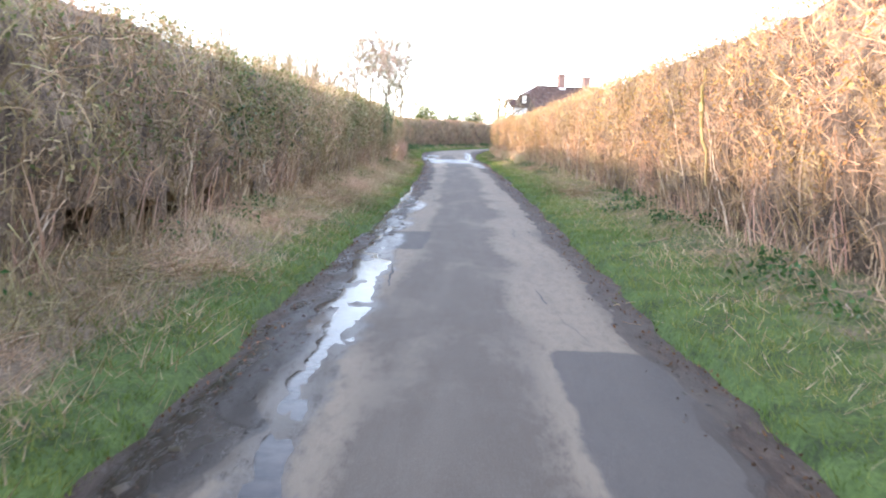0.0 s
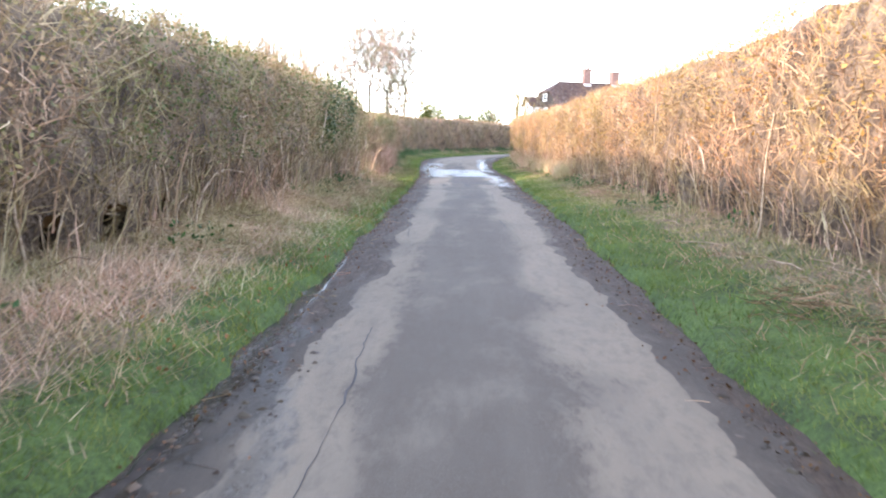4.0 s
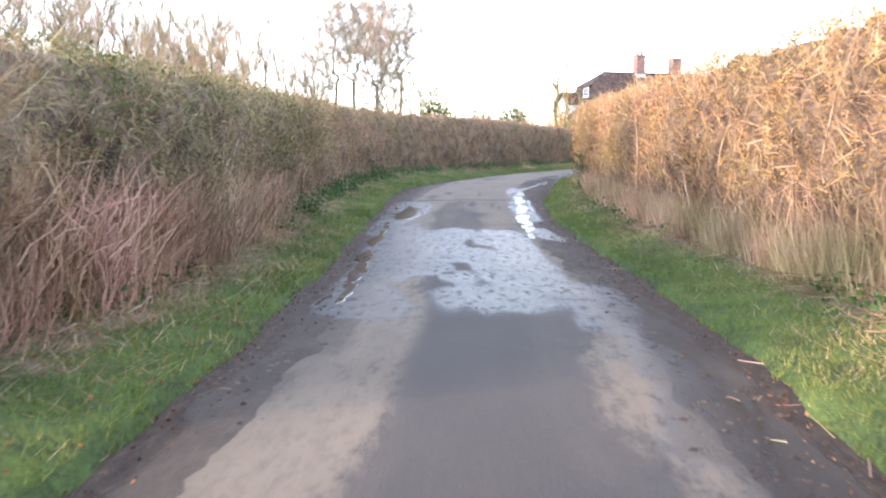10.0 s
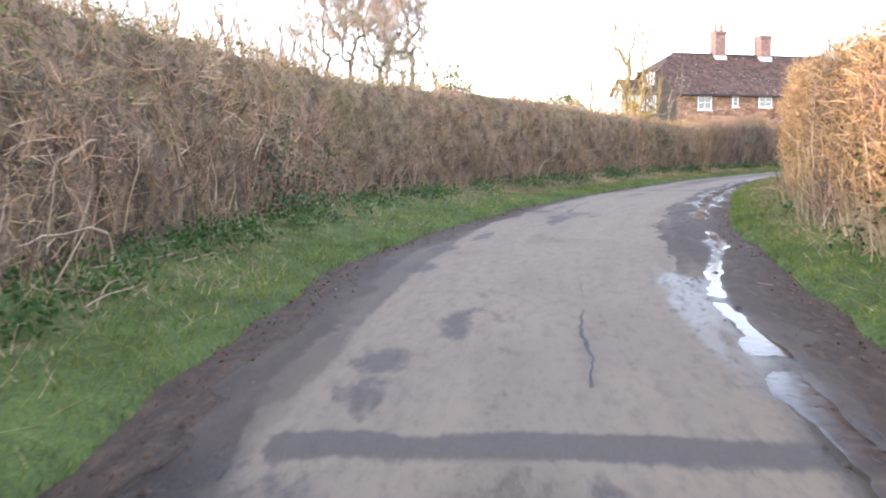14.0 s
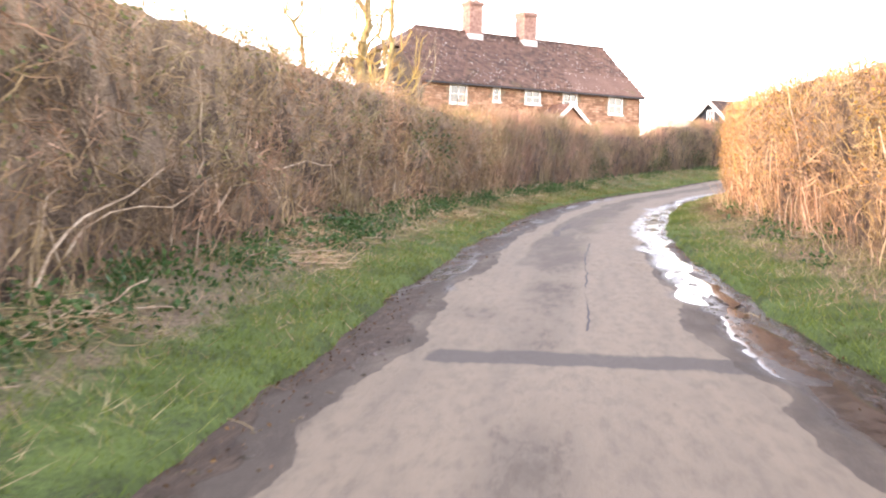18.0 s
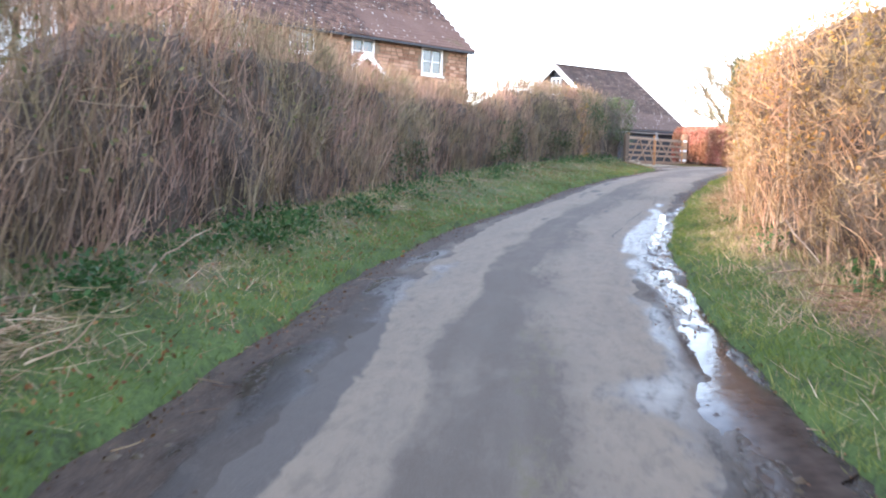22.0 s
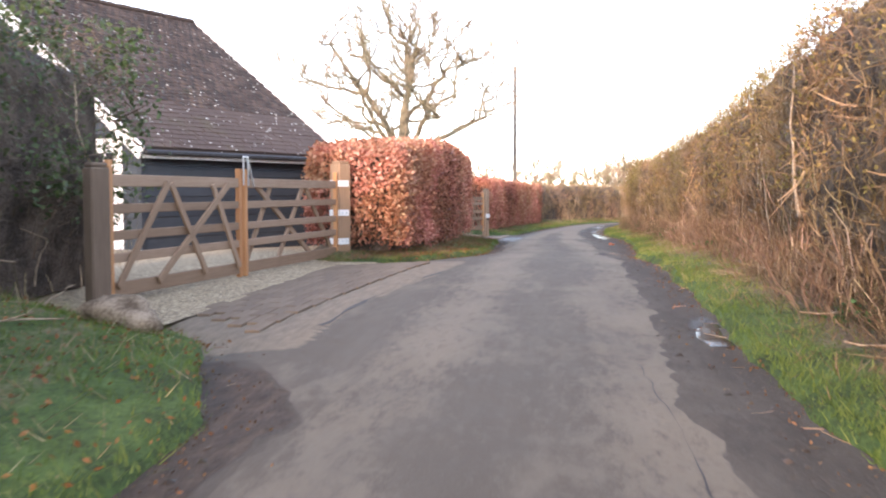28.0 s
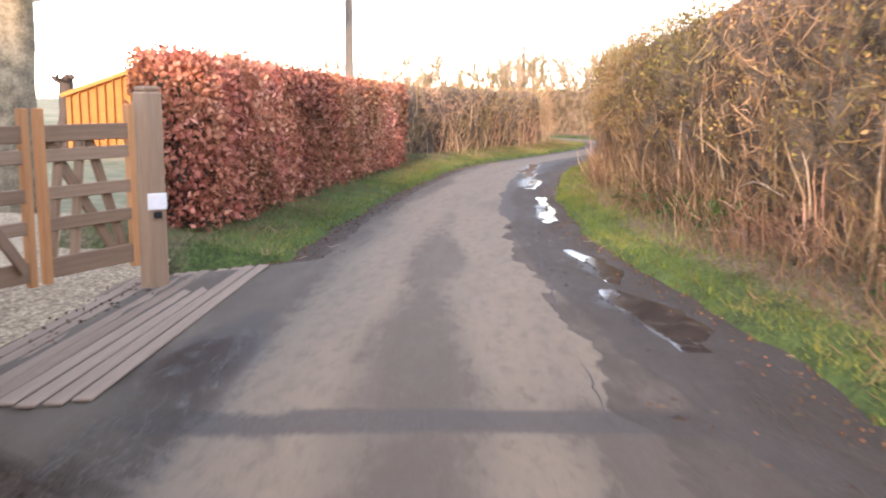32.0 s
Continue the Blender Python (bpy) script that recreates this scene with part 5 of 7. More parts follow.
tagged(mesh_object("leaf_litter", v, f, M_LITTER, verge_left, "fallen brown leaves on the turf"), kind="stuff")
for par, side, a, b in ((verge_left, -1, S0, 138.4), (verge_right, 1, S0, 188.0)):
    grass("grass_tuft", side, a, b, 330, 91 + side, "longer tufts of green grass", M_GRASS, 1.7, 0.12, par, table((-12, 0.7), (200, 0.7)), 1.2, 1.8, (0.006, 0.012), 0.7)

# nettles and other low weeds in clumps at the hedge foot, and heaps of cut straw and canes between them
WEEDS = table((-12, 0.1), (34, 0.12), (58, 0.2), (61, 0.6), (70, 0.9), (82, 1.0), (103, 1.0), (107, 0.5), (118, 0.35), (138, 0.5))


def weeds(side, s0, s1, clumps, seed, share, lo, hi, parent, label):
    rng = np.random.default_rng(seed)
    cs = rng.uniform(s0, s1, clumps)
    cs = cs[rng.random(clumps) < share(cs)]
    ck, size = rng.uniform(lo, hi, len(cs)), rng.uniform(0.4, 1.0, len(cs))
    pick = np.repeat(np.arange(len(cs)), (70 * size).astype(int))
    n = len(pick)
    s = cs[pick] + rng.normal(0, 0.24, n) * size[pick]
    lat, h = verge_profile(side, s, np.clip(ck[pick] + rng.normal(0, 0.055, n) * size[pick], 0.02, 0.95))
    v, f = leaves(lane(s, lat, h + 0.015 + 0.26 * size[pick] * rng.random(n)**1.5), rng.uniform(0.035, 0.085, n), rng)
    tagged(mesh_object("weeds", v, f, M_WEED, parent, label), kind="stuff")


weeds(-1, S0, 138, 1000, 77, WEEDS, 0.36, 0.6, verge_left, "low dark green nettles and weeds")
weeds(1, S0, 188, 360, 78, table((-12, 0.5), (148, 0.5), (154, 1.0), (200, 1.0)), 0.36, 0.62, verge_right, "low dark green weeds")
rng = np.random.default_rng(97)
for side, par, s0, s1, heaps in ((-1, verge_left, 82, 106, 14), (-1, verge_left, 4, 42, 30), (-1, verge_left, 46, 62, 10), (1, verge_right, 100, 150, 30), (1, verge_right, 20, 60, 14)):
    cs, ck = rng.uniform(s0, s1, heaps), rng.uniform(0.32, 0.54, heaps)
    pick = np.repeat(np.arange(heaps), 130)
    n = len(pick)
    s = cs[pick] + rng.normal(0, 0.35, n)
    lat, h = verge_profile(side, s, np.clip(ck[pick] + rng.normal(0, 0.06, n), 0.05, 0.9))
    h = h + np.abs(rng.normal(0.02, 0.05, n))
    ln, a = rng.uniform(0.1, 0.4, n), rng.uniform(0, 2 * np.pi, n)
    root = lane(s, lat, h)
    way = lane(s + np.cos(a), lat + np.sin(a), h + rng.normal(0.03, 0.16, n)) - root
    v, f = curls(root, way, ln, rng.uniform(0, 0.3, n), rng.uniform(0.005, 0.011, n), rng)
    tagged(mesh_object("dead_grass", v, f, M_BRACKEN if side > 0 else M_STRAW, par, "heaps of cut dead stalks"), kind="stuff")

# leaves, mud crumbs and bits of twig washed to the road's edges
rng = np.random.default_rng(78)
n = 26000
ls = rng.uniform(S0, 175, n)
lside = np.where(rng.random(n) < 0.5, -1, 1)
inner = np.abs(rng.normal(0, 0.2, n)) - 0.2
ll_ = np.where(lside < 0, LEFT(ls) + inner, RIGHT(ls) - inner)
v, f = leaves(lane(ls, ll_, road_height(ls, ll_) + 0.012), rng.uniform(0.012, 0.036, n), rng)
tagged(mesh_object("leaf_litter", v, f, M_LITTER_DARK, None), "brown dead leaves washed to the lane edges", "leaf litter", kind="stuff")
n = 500
ls = rng.uniform(S0, 175, n)
lside = np.where(rng.random(n) < 0.5, -1, 1)
inner = np.abs(rng.normal(0, 0.25, n)) - 0.2
ll_ = np.where(lside < 0, LEFT(ls) + inner, RIGHT(ls) - inner)
root = lane(ls, ll_, road_height(ls, ll_) + 0.01)
tip = root + np.stack([rng.normal(0, 0.12, n), rng.normal(0, 0.12, n), rng.uniform(0, 0.02, n)], -1)
v, f = ribbons(root, (root + tip) / 2 + rng.normal(0, 0.01, (n, 3)), tip, rng.uniform(0.004, 0.008, n), rng, 0.6)
tagged(mesh_object("twig_litter", v, f, M_STEM, None), "broken twigs lying along the lane edges", "twigs", kind="stuff")

# long cut sticks and bent canes lying on the bank and leaning in the hedge foot
rng = np.random.default_rng(79)
segs = []
for k in range(620):
    sd = -1 if k % 3 else 1
    a = rng.uniform(S0, 138) if sd < 0 else rng.uniform(S0, 165)
    lt, h = verge_profile(sd, np.array(a), np.array(0.34 + 0.3 * rng.beta(1.6, 1.6)))
    lt, h, r = float(lt), float(h) + 0.01, rng.uniform(0.004, 0.011)
    d = np.array([rng.normal(0, 1), rng.normal(0, 0.7), rng.uniform(0.0, 0.25) if rng.random() < 0.75 else rng.uniform(0.4, 1.4)])
    d /= np.linalg.norm(d)
    for _ in range(4):
        q = d * rng.uniform(0.07, 0.2)
        segs.append((lane(a, lt, h), lane(a + q[0], lt + q[1], h + q[2]), r, r * 0.9))
        a, lt, h, r = a + q[0], lt + q[1], h + q[2], r * 0.9
        d = d + rng.normal(0, 0.22, 3) - [0, 0, 0.12]
        d /= np.linalg.norm(d)
        d[2] = max(d[2], -0.05)
v, f = tubes(segs, 4)
tagged(mesh_object("stick_litter", v, f, M_LIMB, None), "dry cut sticks and bent canes lying on the banks", "sticks", kind="stuff")
# ivy climbing through the hedges, in clumps
for s0, s1, sd, h0, h1, n in ((33, 38, -1, 1.3, 2.4, 1500), (97.5, 100.5, -1, 0.5, 2.0, 320), (72, 76, -1, 0.3, 1.5, 500), (124, 131, 1, 1.4, 2.8, 2400), (135.8, 140.2, -1, 0.8, 2.6, 2200), (117, 122, 1, 1.5, 2.8, 1500), (66, 70, 1, 0.2, 1.0, 500), (12, 16, -1, 1.0, 2.1, 260),
                              (126, 129, -1, 0.6, 1.5, 800), (118, 121, -1, 0.4, 1.1, 500), (131.5, 133.5, -1, 0.5, 1.2, 500)):
    m = max(9, n // 140)
    centre = rng.random((m, 2)) * [s1 - s0, h1 - h0] + [s0, h0]
    pick = rng.integers(0, m, n)
    ss, hh = centre[pick, 0] + rng.normal(0, 0.3, n), np.clip(centre[pick, 1] + rng.normal(0, 0.2, n), 0.3, h1 + 0.1)
    fc = (FACE_L if sd < 0 else FACE_R)(ss)
    v, f = leaves(lane(ss, fc + sd * rng.uniform(-0.16, 0.12, n), hh), rng.uniform(0.045, 0.095, n), rng)
    tagged(mesh_object("ivy", v, f, M_IVY, None), "dark green ivy climbing through the hedge", "ivy", "ivy patches", kind="stuff")
# a torn limb that shows its fresh yellow wood, standing in the hedge's face
segs, q = [], (11.8, 3.0, 0.8)
for ds, dl, h, r in ((0.02, 0.0, 1.22, 0.024), (0.0, -0.06, 1.36, 0.036), (0.03, -0.07, 1.52, 0.032), (0.0, -0.08, 1.7, 0.044), (0.05, -0.07, 1.82, 0.05), (0.02, -0.08, 1.92, 0.03), (0.06, -0.04, 2.22, 0.016)):
    p = (11.8 + ds, 3.0 + dl, h)
    segs.append((lane(*q), lane(*p), r * 0.95, r))
    q = p
segs.append((lane(11.8, 2.92, 1.8), lane(11.72, 2.88, 2.02), 0.03, 0.012))
v, f = tubes([(a, b, 0.66 * p, 0.66 * q) for a, b, p, q in segs], 6)
tagged(mesh_object("torn_limb", v, f, M_YELLOW, None), "torn hedge limb with fresh yellow wood", "branch")
# thick tufts of pale dead grass against the right hedge foot
rng = np.random.default_rng(81)
n = 26000
ss = rng.uniform(44, 72, n)
k = rng.uniform(0.42, 0.6, n)
lt, h = verge_profile(1, ss, k)
keep = rng.random(n) < np.clip(0.5 + 0.8 * wave(ss, lt, 0.9, 5), 0, 1)
ss, lt, h, n = ss[keep], lt[keep], h[keep], int(keep.sum())
ln = rng.uniform(0.2, 0.62, n)
v, f = blades(lane(ss, lt, h - 0.02), lane(ss + rng.normal(0, 0.3, n) * ln, lt + rng.normal(-0.05, 0.25, n) * ln, h + ln), rng.uniform(0.008, 0.015, n), rng)
tagged(mesh_object("dead_grass", v, f, M_STRAW, verge_right, "tall pale dead grass at the hedge foot"), kind="stuff")

# clods of mud and small stones on the dirty edges of the lane
rng = np.random.default_rng(83)
n = 11000
ms = rng.uniform(S0, 172, n)
msd = np.where(rng.random(n) < 0.5, -1, 1)
reach = np.where(msd < 0, RIM_L(ms), RIM_R(ms)) * rng.beta(1.1, 1.6, n) * 1.1
ml = np.where(msd < 0, LEFT(ms) + reach, RIGHT(ms) - reach)
keep = (rng.random(n) < np.clip(0.45 + 0.8 * grain(ms * 0.7, ml * 2, 3), 0.08, 1)) & ~((ms > 136) & (ms < 146) & (ml < -1.2))
ms, ml, n = ms[keep], ml[keep], int(keep.sum())
c = lane(ms, ml, road_height(ms, ml))
r = rng.uniform(0.008, 0.03, n) * np.where(rng.random(n) < 0.08, 1.6, 1)
turn = rng.uniform(0, 2 * np.pi, n)
ax = np.stack([np.cos(turn), np.sin(turn), 0 * turn], -1) * r[:, None] * rng.uniform(0.8, 1.9, (n, 1))
ay = np.stack([-np.sin(turn), np.cos(turn), 0 * turn], -1) * r[:, None]
az_ = np.array([0, 0, 1.0]) * r[:, None] * rng.uniform(0.35, 0.7, (n, 1))
v = np.stack([c + ax, c + ay, c - ax * 0.8, c - ay, c + az_ + ax * rng.uniform(-0.4, 0.4, (n, 1))], 1).reshape(-1, 3)
q = np.arange(n)[:, None] * 5
f = np.concatenate([q + [0, 1, 4], q + [1, 2, 4], q + [2, 3, 4], q + [3, 0, 4]], 0)
tagged(mesh_object("mud_clods", v, f, M_CLOD, None), "dark wet clods of mud along the lane edges", "mud", kind="stuff")

# ---- building helpers ----
CUBE = np.array([[-1, -1, -1], [1, -1, -1], [1, 1, -1], [-1, 1, -1], [-1, -1, 1], [1, -1, 1], [1, 1, 1], [-1, 1, 1]], float) / 2
CUBE_F = np.array([[0, 3, 2, 1], [4, 5, 6, 7], [0, 1, 5, 4], [1, 2, 6, 5], [2, 3, 7, 6], [3, 0, 4, 7]])


def thing(name, m, label, category, group=""):
    ob = tagged(new(name, None), label, category, group)
    ob.matrix_world = m
    bpy.context.view_layer.update()
    return ob


def child(name, me, parent, label="", m=None):
    """A mesh as a part, placed in its thing's own axes."""
    ob = new(name, me)
    ob.parent = parent
    if m is not None:
        ob.matrix_local = m
    return tagged(ob, label)


def soft_box(name, size, material, bevel=0.008, squeeze=1.0):
    """A box with worn edges, centred on its origin."""
    bm = bmesh.new()
    bmesh.ops.create_cube(bm, size=1.0)
    for v in bm.verts:
        k = squeeze if v.co.z > 0 else 1.0
        v.co = Vector((v.co.x * size[0] * k, v.co.y * size[1] * k, v.co.z * size[2]))
    if bevel:
        bmesh.ops.bevel(bm, geom=bm.edges[:], offset=min(bevel, 0.3 * min(size)), segments=1, affect='EDGES', profile=0.5)
    me = bpy.data.meshes.new(name)
    bm.to_mesh(me)
    bm.free()
    me.materials.append(material)
    return me


def box(name, lo, hi, material, parent, label="", bevel=0.008):
    """A part that fills lo to hi in its thing's axes; its long side becomes the grain's direction where that is x."""
    lo, hi = Vector(lo), Vector(hi)
    return child(name, soft_box(name, hi - lo, material, bevel), parent, label, Matrix.Translation((lo + hi) / 2))


def beam(name, a, b, w, d, material, parent, label="", bevel=0.006):
    """A timber from a to b, w wide and d deep, its grain along it."""
    a, b = Vector(a), Vector(b)
    x = (b - a).normalized()
    up = Vector((0, 0, 1)) if abs(x.z) < 0.95 else Vector((0, 1, 0))
    y = up.cross(x).normalized()
    z = x.cross(y)
    m = Matrix((x, y, z)).transposed().to_4x4()
    m.translation = (a + b) / 2
    return child(name, soft_box(name, ((b - a).length, d, w), material, bevel), parent, label, m)


def solid(name, outline, depth, material, parent, label=""):
    """A flat outline (list of 3D points in order) given thickness along depth."""
    bm = bmesh.new()
    a = [bm.verts.new(p) for p in outline]
    b = [bm.verts.new(Vector(p) + Vector(depth)) for p in outline]
    bm.faces.new(a)
    bm.faces.new(b[::-1])
    for i in range(len(a)):
        j = (i + 1) % len(a)
        bm.faces.new((a[j], a[i], b[i], b[j]))
    bmesh.ops.recalc_face_normals(bm, faces=bm.faces[:])
    me = bpy.data.meshes.new(name)
    bm.to_mesh(me)
    bm.free()
    me.materials.append(material)
    return child(name, me, parent, label)


def local_mesh(name, verts, faces, material, parent, label=""):
    ob = mesh_object(name, verts, faces, material)
    ob.parent = parent
    return tagged(ob, label)


def tiles(parent, origin, along, up, la, lb, tw, te, material, inside=lambda a, b: True, single=lambda a, b: False, seed=3):
    """Plain roof tiles in staggered courses on one slope. Some are parts of their own, the rest one mesh."""
    rng = np.random.default_rng(seed)
    o, ea, eb = Vector(origin), Vector(along).normalized(), Vector(up).normalized()
    en = ea.cross(eb)
    unit = soft_box("tile", (tw * 0.97, te * 1.25, 0.02), material, 0.0)
    base = Matrix((ea, eb, en)).transposed().to_4x4()
    V = []
    n_single = 0
    for j in range(int(lb / te) + 1):
        for i in range(int(la / tw) + 1):
            a, b = (i + 0.5 * (j % 2)) * tw + rng.normal(0, 0.004), (j + 0.5) * te
            if a > la or b > lb or not inside(a, b):
                continue
            m = base.copy()
            m.translation = o + ea * a + eb * b + en * (0.02 + rng.uniform(0, 0.008))
            m = m @ pose(0, 0, 0, -4.0 + rng.normal(0, 0.8), rng.normal(0, 0.8), rng.normal(0, 0.5))
            if n_single < 290 and single(a, b):
                child("tile", unit, parent, "", m)
                n_single += 1
            else:
                V.append([m @ Vector(c * np.array([tw * 0.97, te * 1.25, 0.02])) for c in CUBE])
    V = np.array(V)
    F = (np.arange(len(V))[:, None, None] * 8 + CUBE_F[None]).reshape(-1, 4)
    tagged(local_mesh("tiling", V.reshape(-1, 3), F, material, parent), kind="stuff")


def window(parent, name, at, right, out, w, h, nx, ny, label, curtain=True):
    """A painted casement: frame, sill, glazing bars and panes; at is its lower middle."""
    r, o, up = Vector(right), Vector(out), Vector((0, 0, 1))
    m = Matrix((r, -o, up)).transposed().to_4x4()
    m.translation = Vector(at)
    me = bpy.data.meshes.new(name)
    bm = bmesh.new()
    fw = 0.08
    for lo, hi in (((-w / 2, 0), (-w / 2 + fw, h)), ((w / 2 - fw, 0), (w / 2, h)), ((-w / 2 + fw, 0), (w / 2 - fw, fw)), ((-w / 2 + fw, h - fw), (w / 2 - fw, h))):
        g = bmesh.ops.create_cube(bm, size=1.0)["verts"]
        for v in g:
            v.co = Vector(((lo[0] + hi[0]) / 2 + v.co.x * (hi[0] - lo[0]), v.co.y * 0.09 - 0.02, (lo[1] + hi[1]) / 2 + v.co.z * (hi[1] - lo[1])))
    bm.to_mesh(me)
    bm.free()
    me.materials.append(M_WHITE)
    win = child(name, me, parent, label, m)
    box("sill", (-w / 2 - 0.06, -0.14, -0.07), (w / 2 + 0.06, 0.03, -0.004), M_WHITE, win)
    gx0, gw = -w / 2 + fw, (w - 2 * fw) / nx
    gh = (h - 2 * fw) / ny
    for i in range(nx):
        for j in range(ny):
            box("pane", (gx0 + i * gw + 0.012, -0.012, fw + j * gh + 0.012), (gx0 + (i + 1) * gw - 0.012, 0.0, fw + (j + 1) * gh - 0.012), M_GLASS, win, bevel=0)
    for i in range(1, nx):
        box("bar", (gx0 + i * gw - 0.022, -0.05, fw), (gx0 + i * gw + 0.022, 0.0, h - fw), M_WHITE, win, bevel=0)
    for j in range(1, ny):
        box("bar", (-w / 2 + fw, -0.046, fw + j * gh - 0.014), (w / 2 - fw, 0.0, fw + j * gh + 0.014), M_WHITE, win, bevel=0)
    if curtain:
        box("curtain", (-w / 2 + fw, 0.05, fw), (-w / 2 + fw + 0.33 * w, 0.07, h - fw), M_WHITE, win, bevel=0)
        box("curtain", (w / 2 - fw - 0.33 * w, 0.05, fw), (w / 2 - fw, 0.07, h - fw), M_WHITE, win, bevel=0)
    return win


# ---- the stone cottage ----
def cottage():
    u, v = Vector((0.9324, 0.3614, 0)), Vector((-0.3614, 0.9324, 0))
    m = Matrix((u, v, Vector((0, 0, 1)))).transposed().to_4x4()
    m.translation = (14.304, 128.473, 0)
    house = thing("cottage", m, "old ironstone cottage with mossy clay-tiled roof and two chimneys", "house")
    L, R, D, Z0, ZE, ZR = -2.2, 13.4, 7.0, 0.9, 6.3, 9.35
    T = 0.3
    wins = [(0.06, 1.12, 2, 5.12), (2.56, 0.5, 1, 5.36), (5.06, 1.12, 2, 5.36), (7.8, 1.1, 2, 5.2), (11.36, 1.16, 2, 5.1)]
    low = [(0.2, 1.2, 2, 2.4), (4.4, 1.2, 2, 2.4), (11.3, 1.2, 2, 2.4), (9.4, 1.1, 2, 2.4)]
    tops = [(x, w, n, z, 6.14 if n > 1 else 6.12) for x, w, n, z in wins] + [(x, w, n, z, z + 1.2) for x, w, n, z in low]
    # front wall in pieces round its openings
    cuts = sorted({L, R, *[x - w / 2 for x, w, *_ in tops], *[x + w / 2 for x, w, *_ in tops]})
    for a, b in zip(cuts, cuts[1:]):
        mid = (a + b) / 2
        spans = sorted((z, z1) for x, w, n, z, z1 in tops if x - w / 2 < mid < x + w / 2)
        z = Z0
        for z0, z1 in spans + [(ZE, ZE)]:
            if z0 - z > 0.02:
                box("wall", (a, 0, z), (b, T, z0), M_MORTAR, house, bevel=0)
            z = z1
    box("wall", (L, D - T, Z0), (R, D, ZE), M_MORTAR, house, bevel=0)
    solid("gable_wall", [(R, T, Z0), (R, D - T, Z0), (R, D - T, ZE), (R, D / 2, ZR - 0.12), (R, T, ZE)], (-T, 0, 0), M_MORTAR, house)
    hip = 8.1
    kv = D / 2 * (hip - ZE) / (ZR - ZE)
    solid("gable_wall", [(L, T, Z0), (L, D - T, Z0), (L, D - T, ZE), (L, D - kv, hip - 0.1), (L, kv, hip - 0.1), (L, T, ZE)], (T, 0, 0), M_DARKCLAD, house, "dark boarded gable end")
    for k in range(26):
        z = 2.6 + k * 0.2
        half = D / 2 if z < ZE else max((ZR - z) / (ZR - ZE) * D / 2, 0.05)
        if z < hip - 0.1:
            beam("cladding_board", (L - 0.02, D / 2 - half, z), (L - 0.02, D / 2 + half, z), 0.21, 0.035, M_DARKCLAD, house)
    # stone courses
    rng = np.random.default_rng(5)
    unit = soft_box("stone", (1, 1, 1), M_STONE1, 0.0, 1.0)
    for vtx in unit.vertices:
        if vtx.co.y < 0:
            vtx.co.x *= 0.93
            vtx.co.z *= 0.86
    V, n_single, z = [], 0, 2.0
    while z < ZE - 0.1:
        h = rng.uniform(0.11, 0.17)
        x = L + rng.uniform(0, 0.2)
        while x < R - 0.08:
            w = min(rng.uniform(0.18, 0.46), R - x)
            if not any(abs(x + w / 2 - wx) < ww / 2 + w / 2 and z + h > wz - 0.05 and z < wz1 + 0.02 for wx, ww, _, wz, wz1 in tops):
                d = rng.uniform(0.02, 0.045)
                if n_single < 290 and x > 8.3 and z > 4.3:
                    child("stone", unit, house, "", Matrix.Translation((x + w / 2, -d / 2 + 0.01, z + h / 2)) @ Matrix.Diagonal((w - 0.02, d + 0.02, h - 0.018, 1)))
                    n_single += 1
                else:
                    c = CUBE.copy()
                    c[c[:, 1] < 0, 0] *= 0.93
                    c[c[:, 1] < 0, 2] *= 0.86
                    V.append(c * [w - 0.02, d + 0.02, h - 0.018] + [x + w / 2, -d / 2 + 0.01, z + h / 2])
            x += w
        z += h
    V = np.array(V)
    tagged(local_mesh("stonework", V.reshape(-1, 3), (np.arange(len(V))[:, None, None] * 8 + CUBE_F[None]).reshape(-1, 4), M_STONE, house, "coursed brown ironstone"), kind="stuff")
    for x, w, n, z, z1 in tops:
        window(house, "window", (x, 0.06, z), (1, 0, 0), (0, -1, 0), w, z1 - z, n, 2, "white painted casement window")
    window(house, "window", (L - 0.03, 3.45, 7.15), (0, -1, 0), (-1, 0, 0), 1.0, 0.85, 2, 2, "white attic casement window")
    window(house, "window", (L - 0.03, 3.3, 5.1), (0, -1, 0), (-1, 0, 0), 1.25, 1.2, 4, 2, "white casement window")
    # roof: two slopes and a half hip at the boarded end
    ov = 0.25
    rise = (ZR - ZE) / (D / 2)
    e0, ze = -ov, ZE - ov * rise
    rl, rr = L + 1.75, R + 0.15
    ll = L - 0.2
    hv = D / 2 * (hip - ZE) / (ZR - ZE)
    th = 0.12
    solid("roof", [(ll, e0, ze), (rr, e0, ze), (rr, D / 2, ZR), (rl, D / 2, ZR), (ll, hv, hip)], (0, 0, th), M_TILE, house, "mossy clay-tiled roof")
    solid("roof", [(ll, D - e0, ze), (rr, D - e0, ze), (rr, D / 2, ZR), (rl, D / 2, ZR), (ll, D - hv, hip)], (0, 0, th), M_TILE, house)
    solid("half_hip", [(ll, hv, hip), (rl, D / 2, ZR), (ll, D - hv, hip)], (0, 0, th), M_TILE, house, "small tiled half hip")
    slope = Vector((0, D / 2 - e0, ZR - ze))
    lb = slope.length

    def kept(a, b):
        k = b / lb
        vv = e0 + (D / 2 - e0) * k
        return a > 0 if vv < hv else a > (rl - ll) * (vv - hv) / (D / 2 - hv)
    tiles(house, (ll, e0, ze + th), (1, 0, 0), slope, rr - ll, lb, 0.26, 0.19, M_TILE, kept, lambda a, b: a > 10.5 and b < 1.9, 8)
    for k in range(34):
        x = rl + k * (rr - rl) / 34
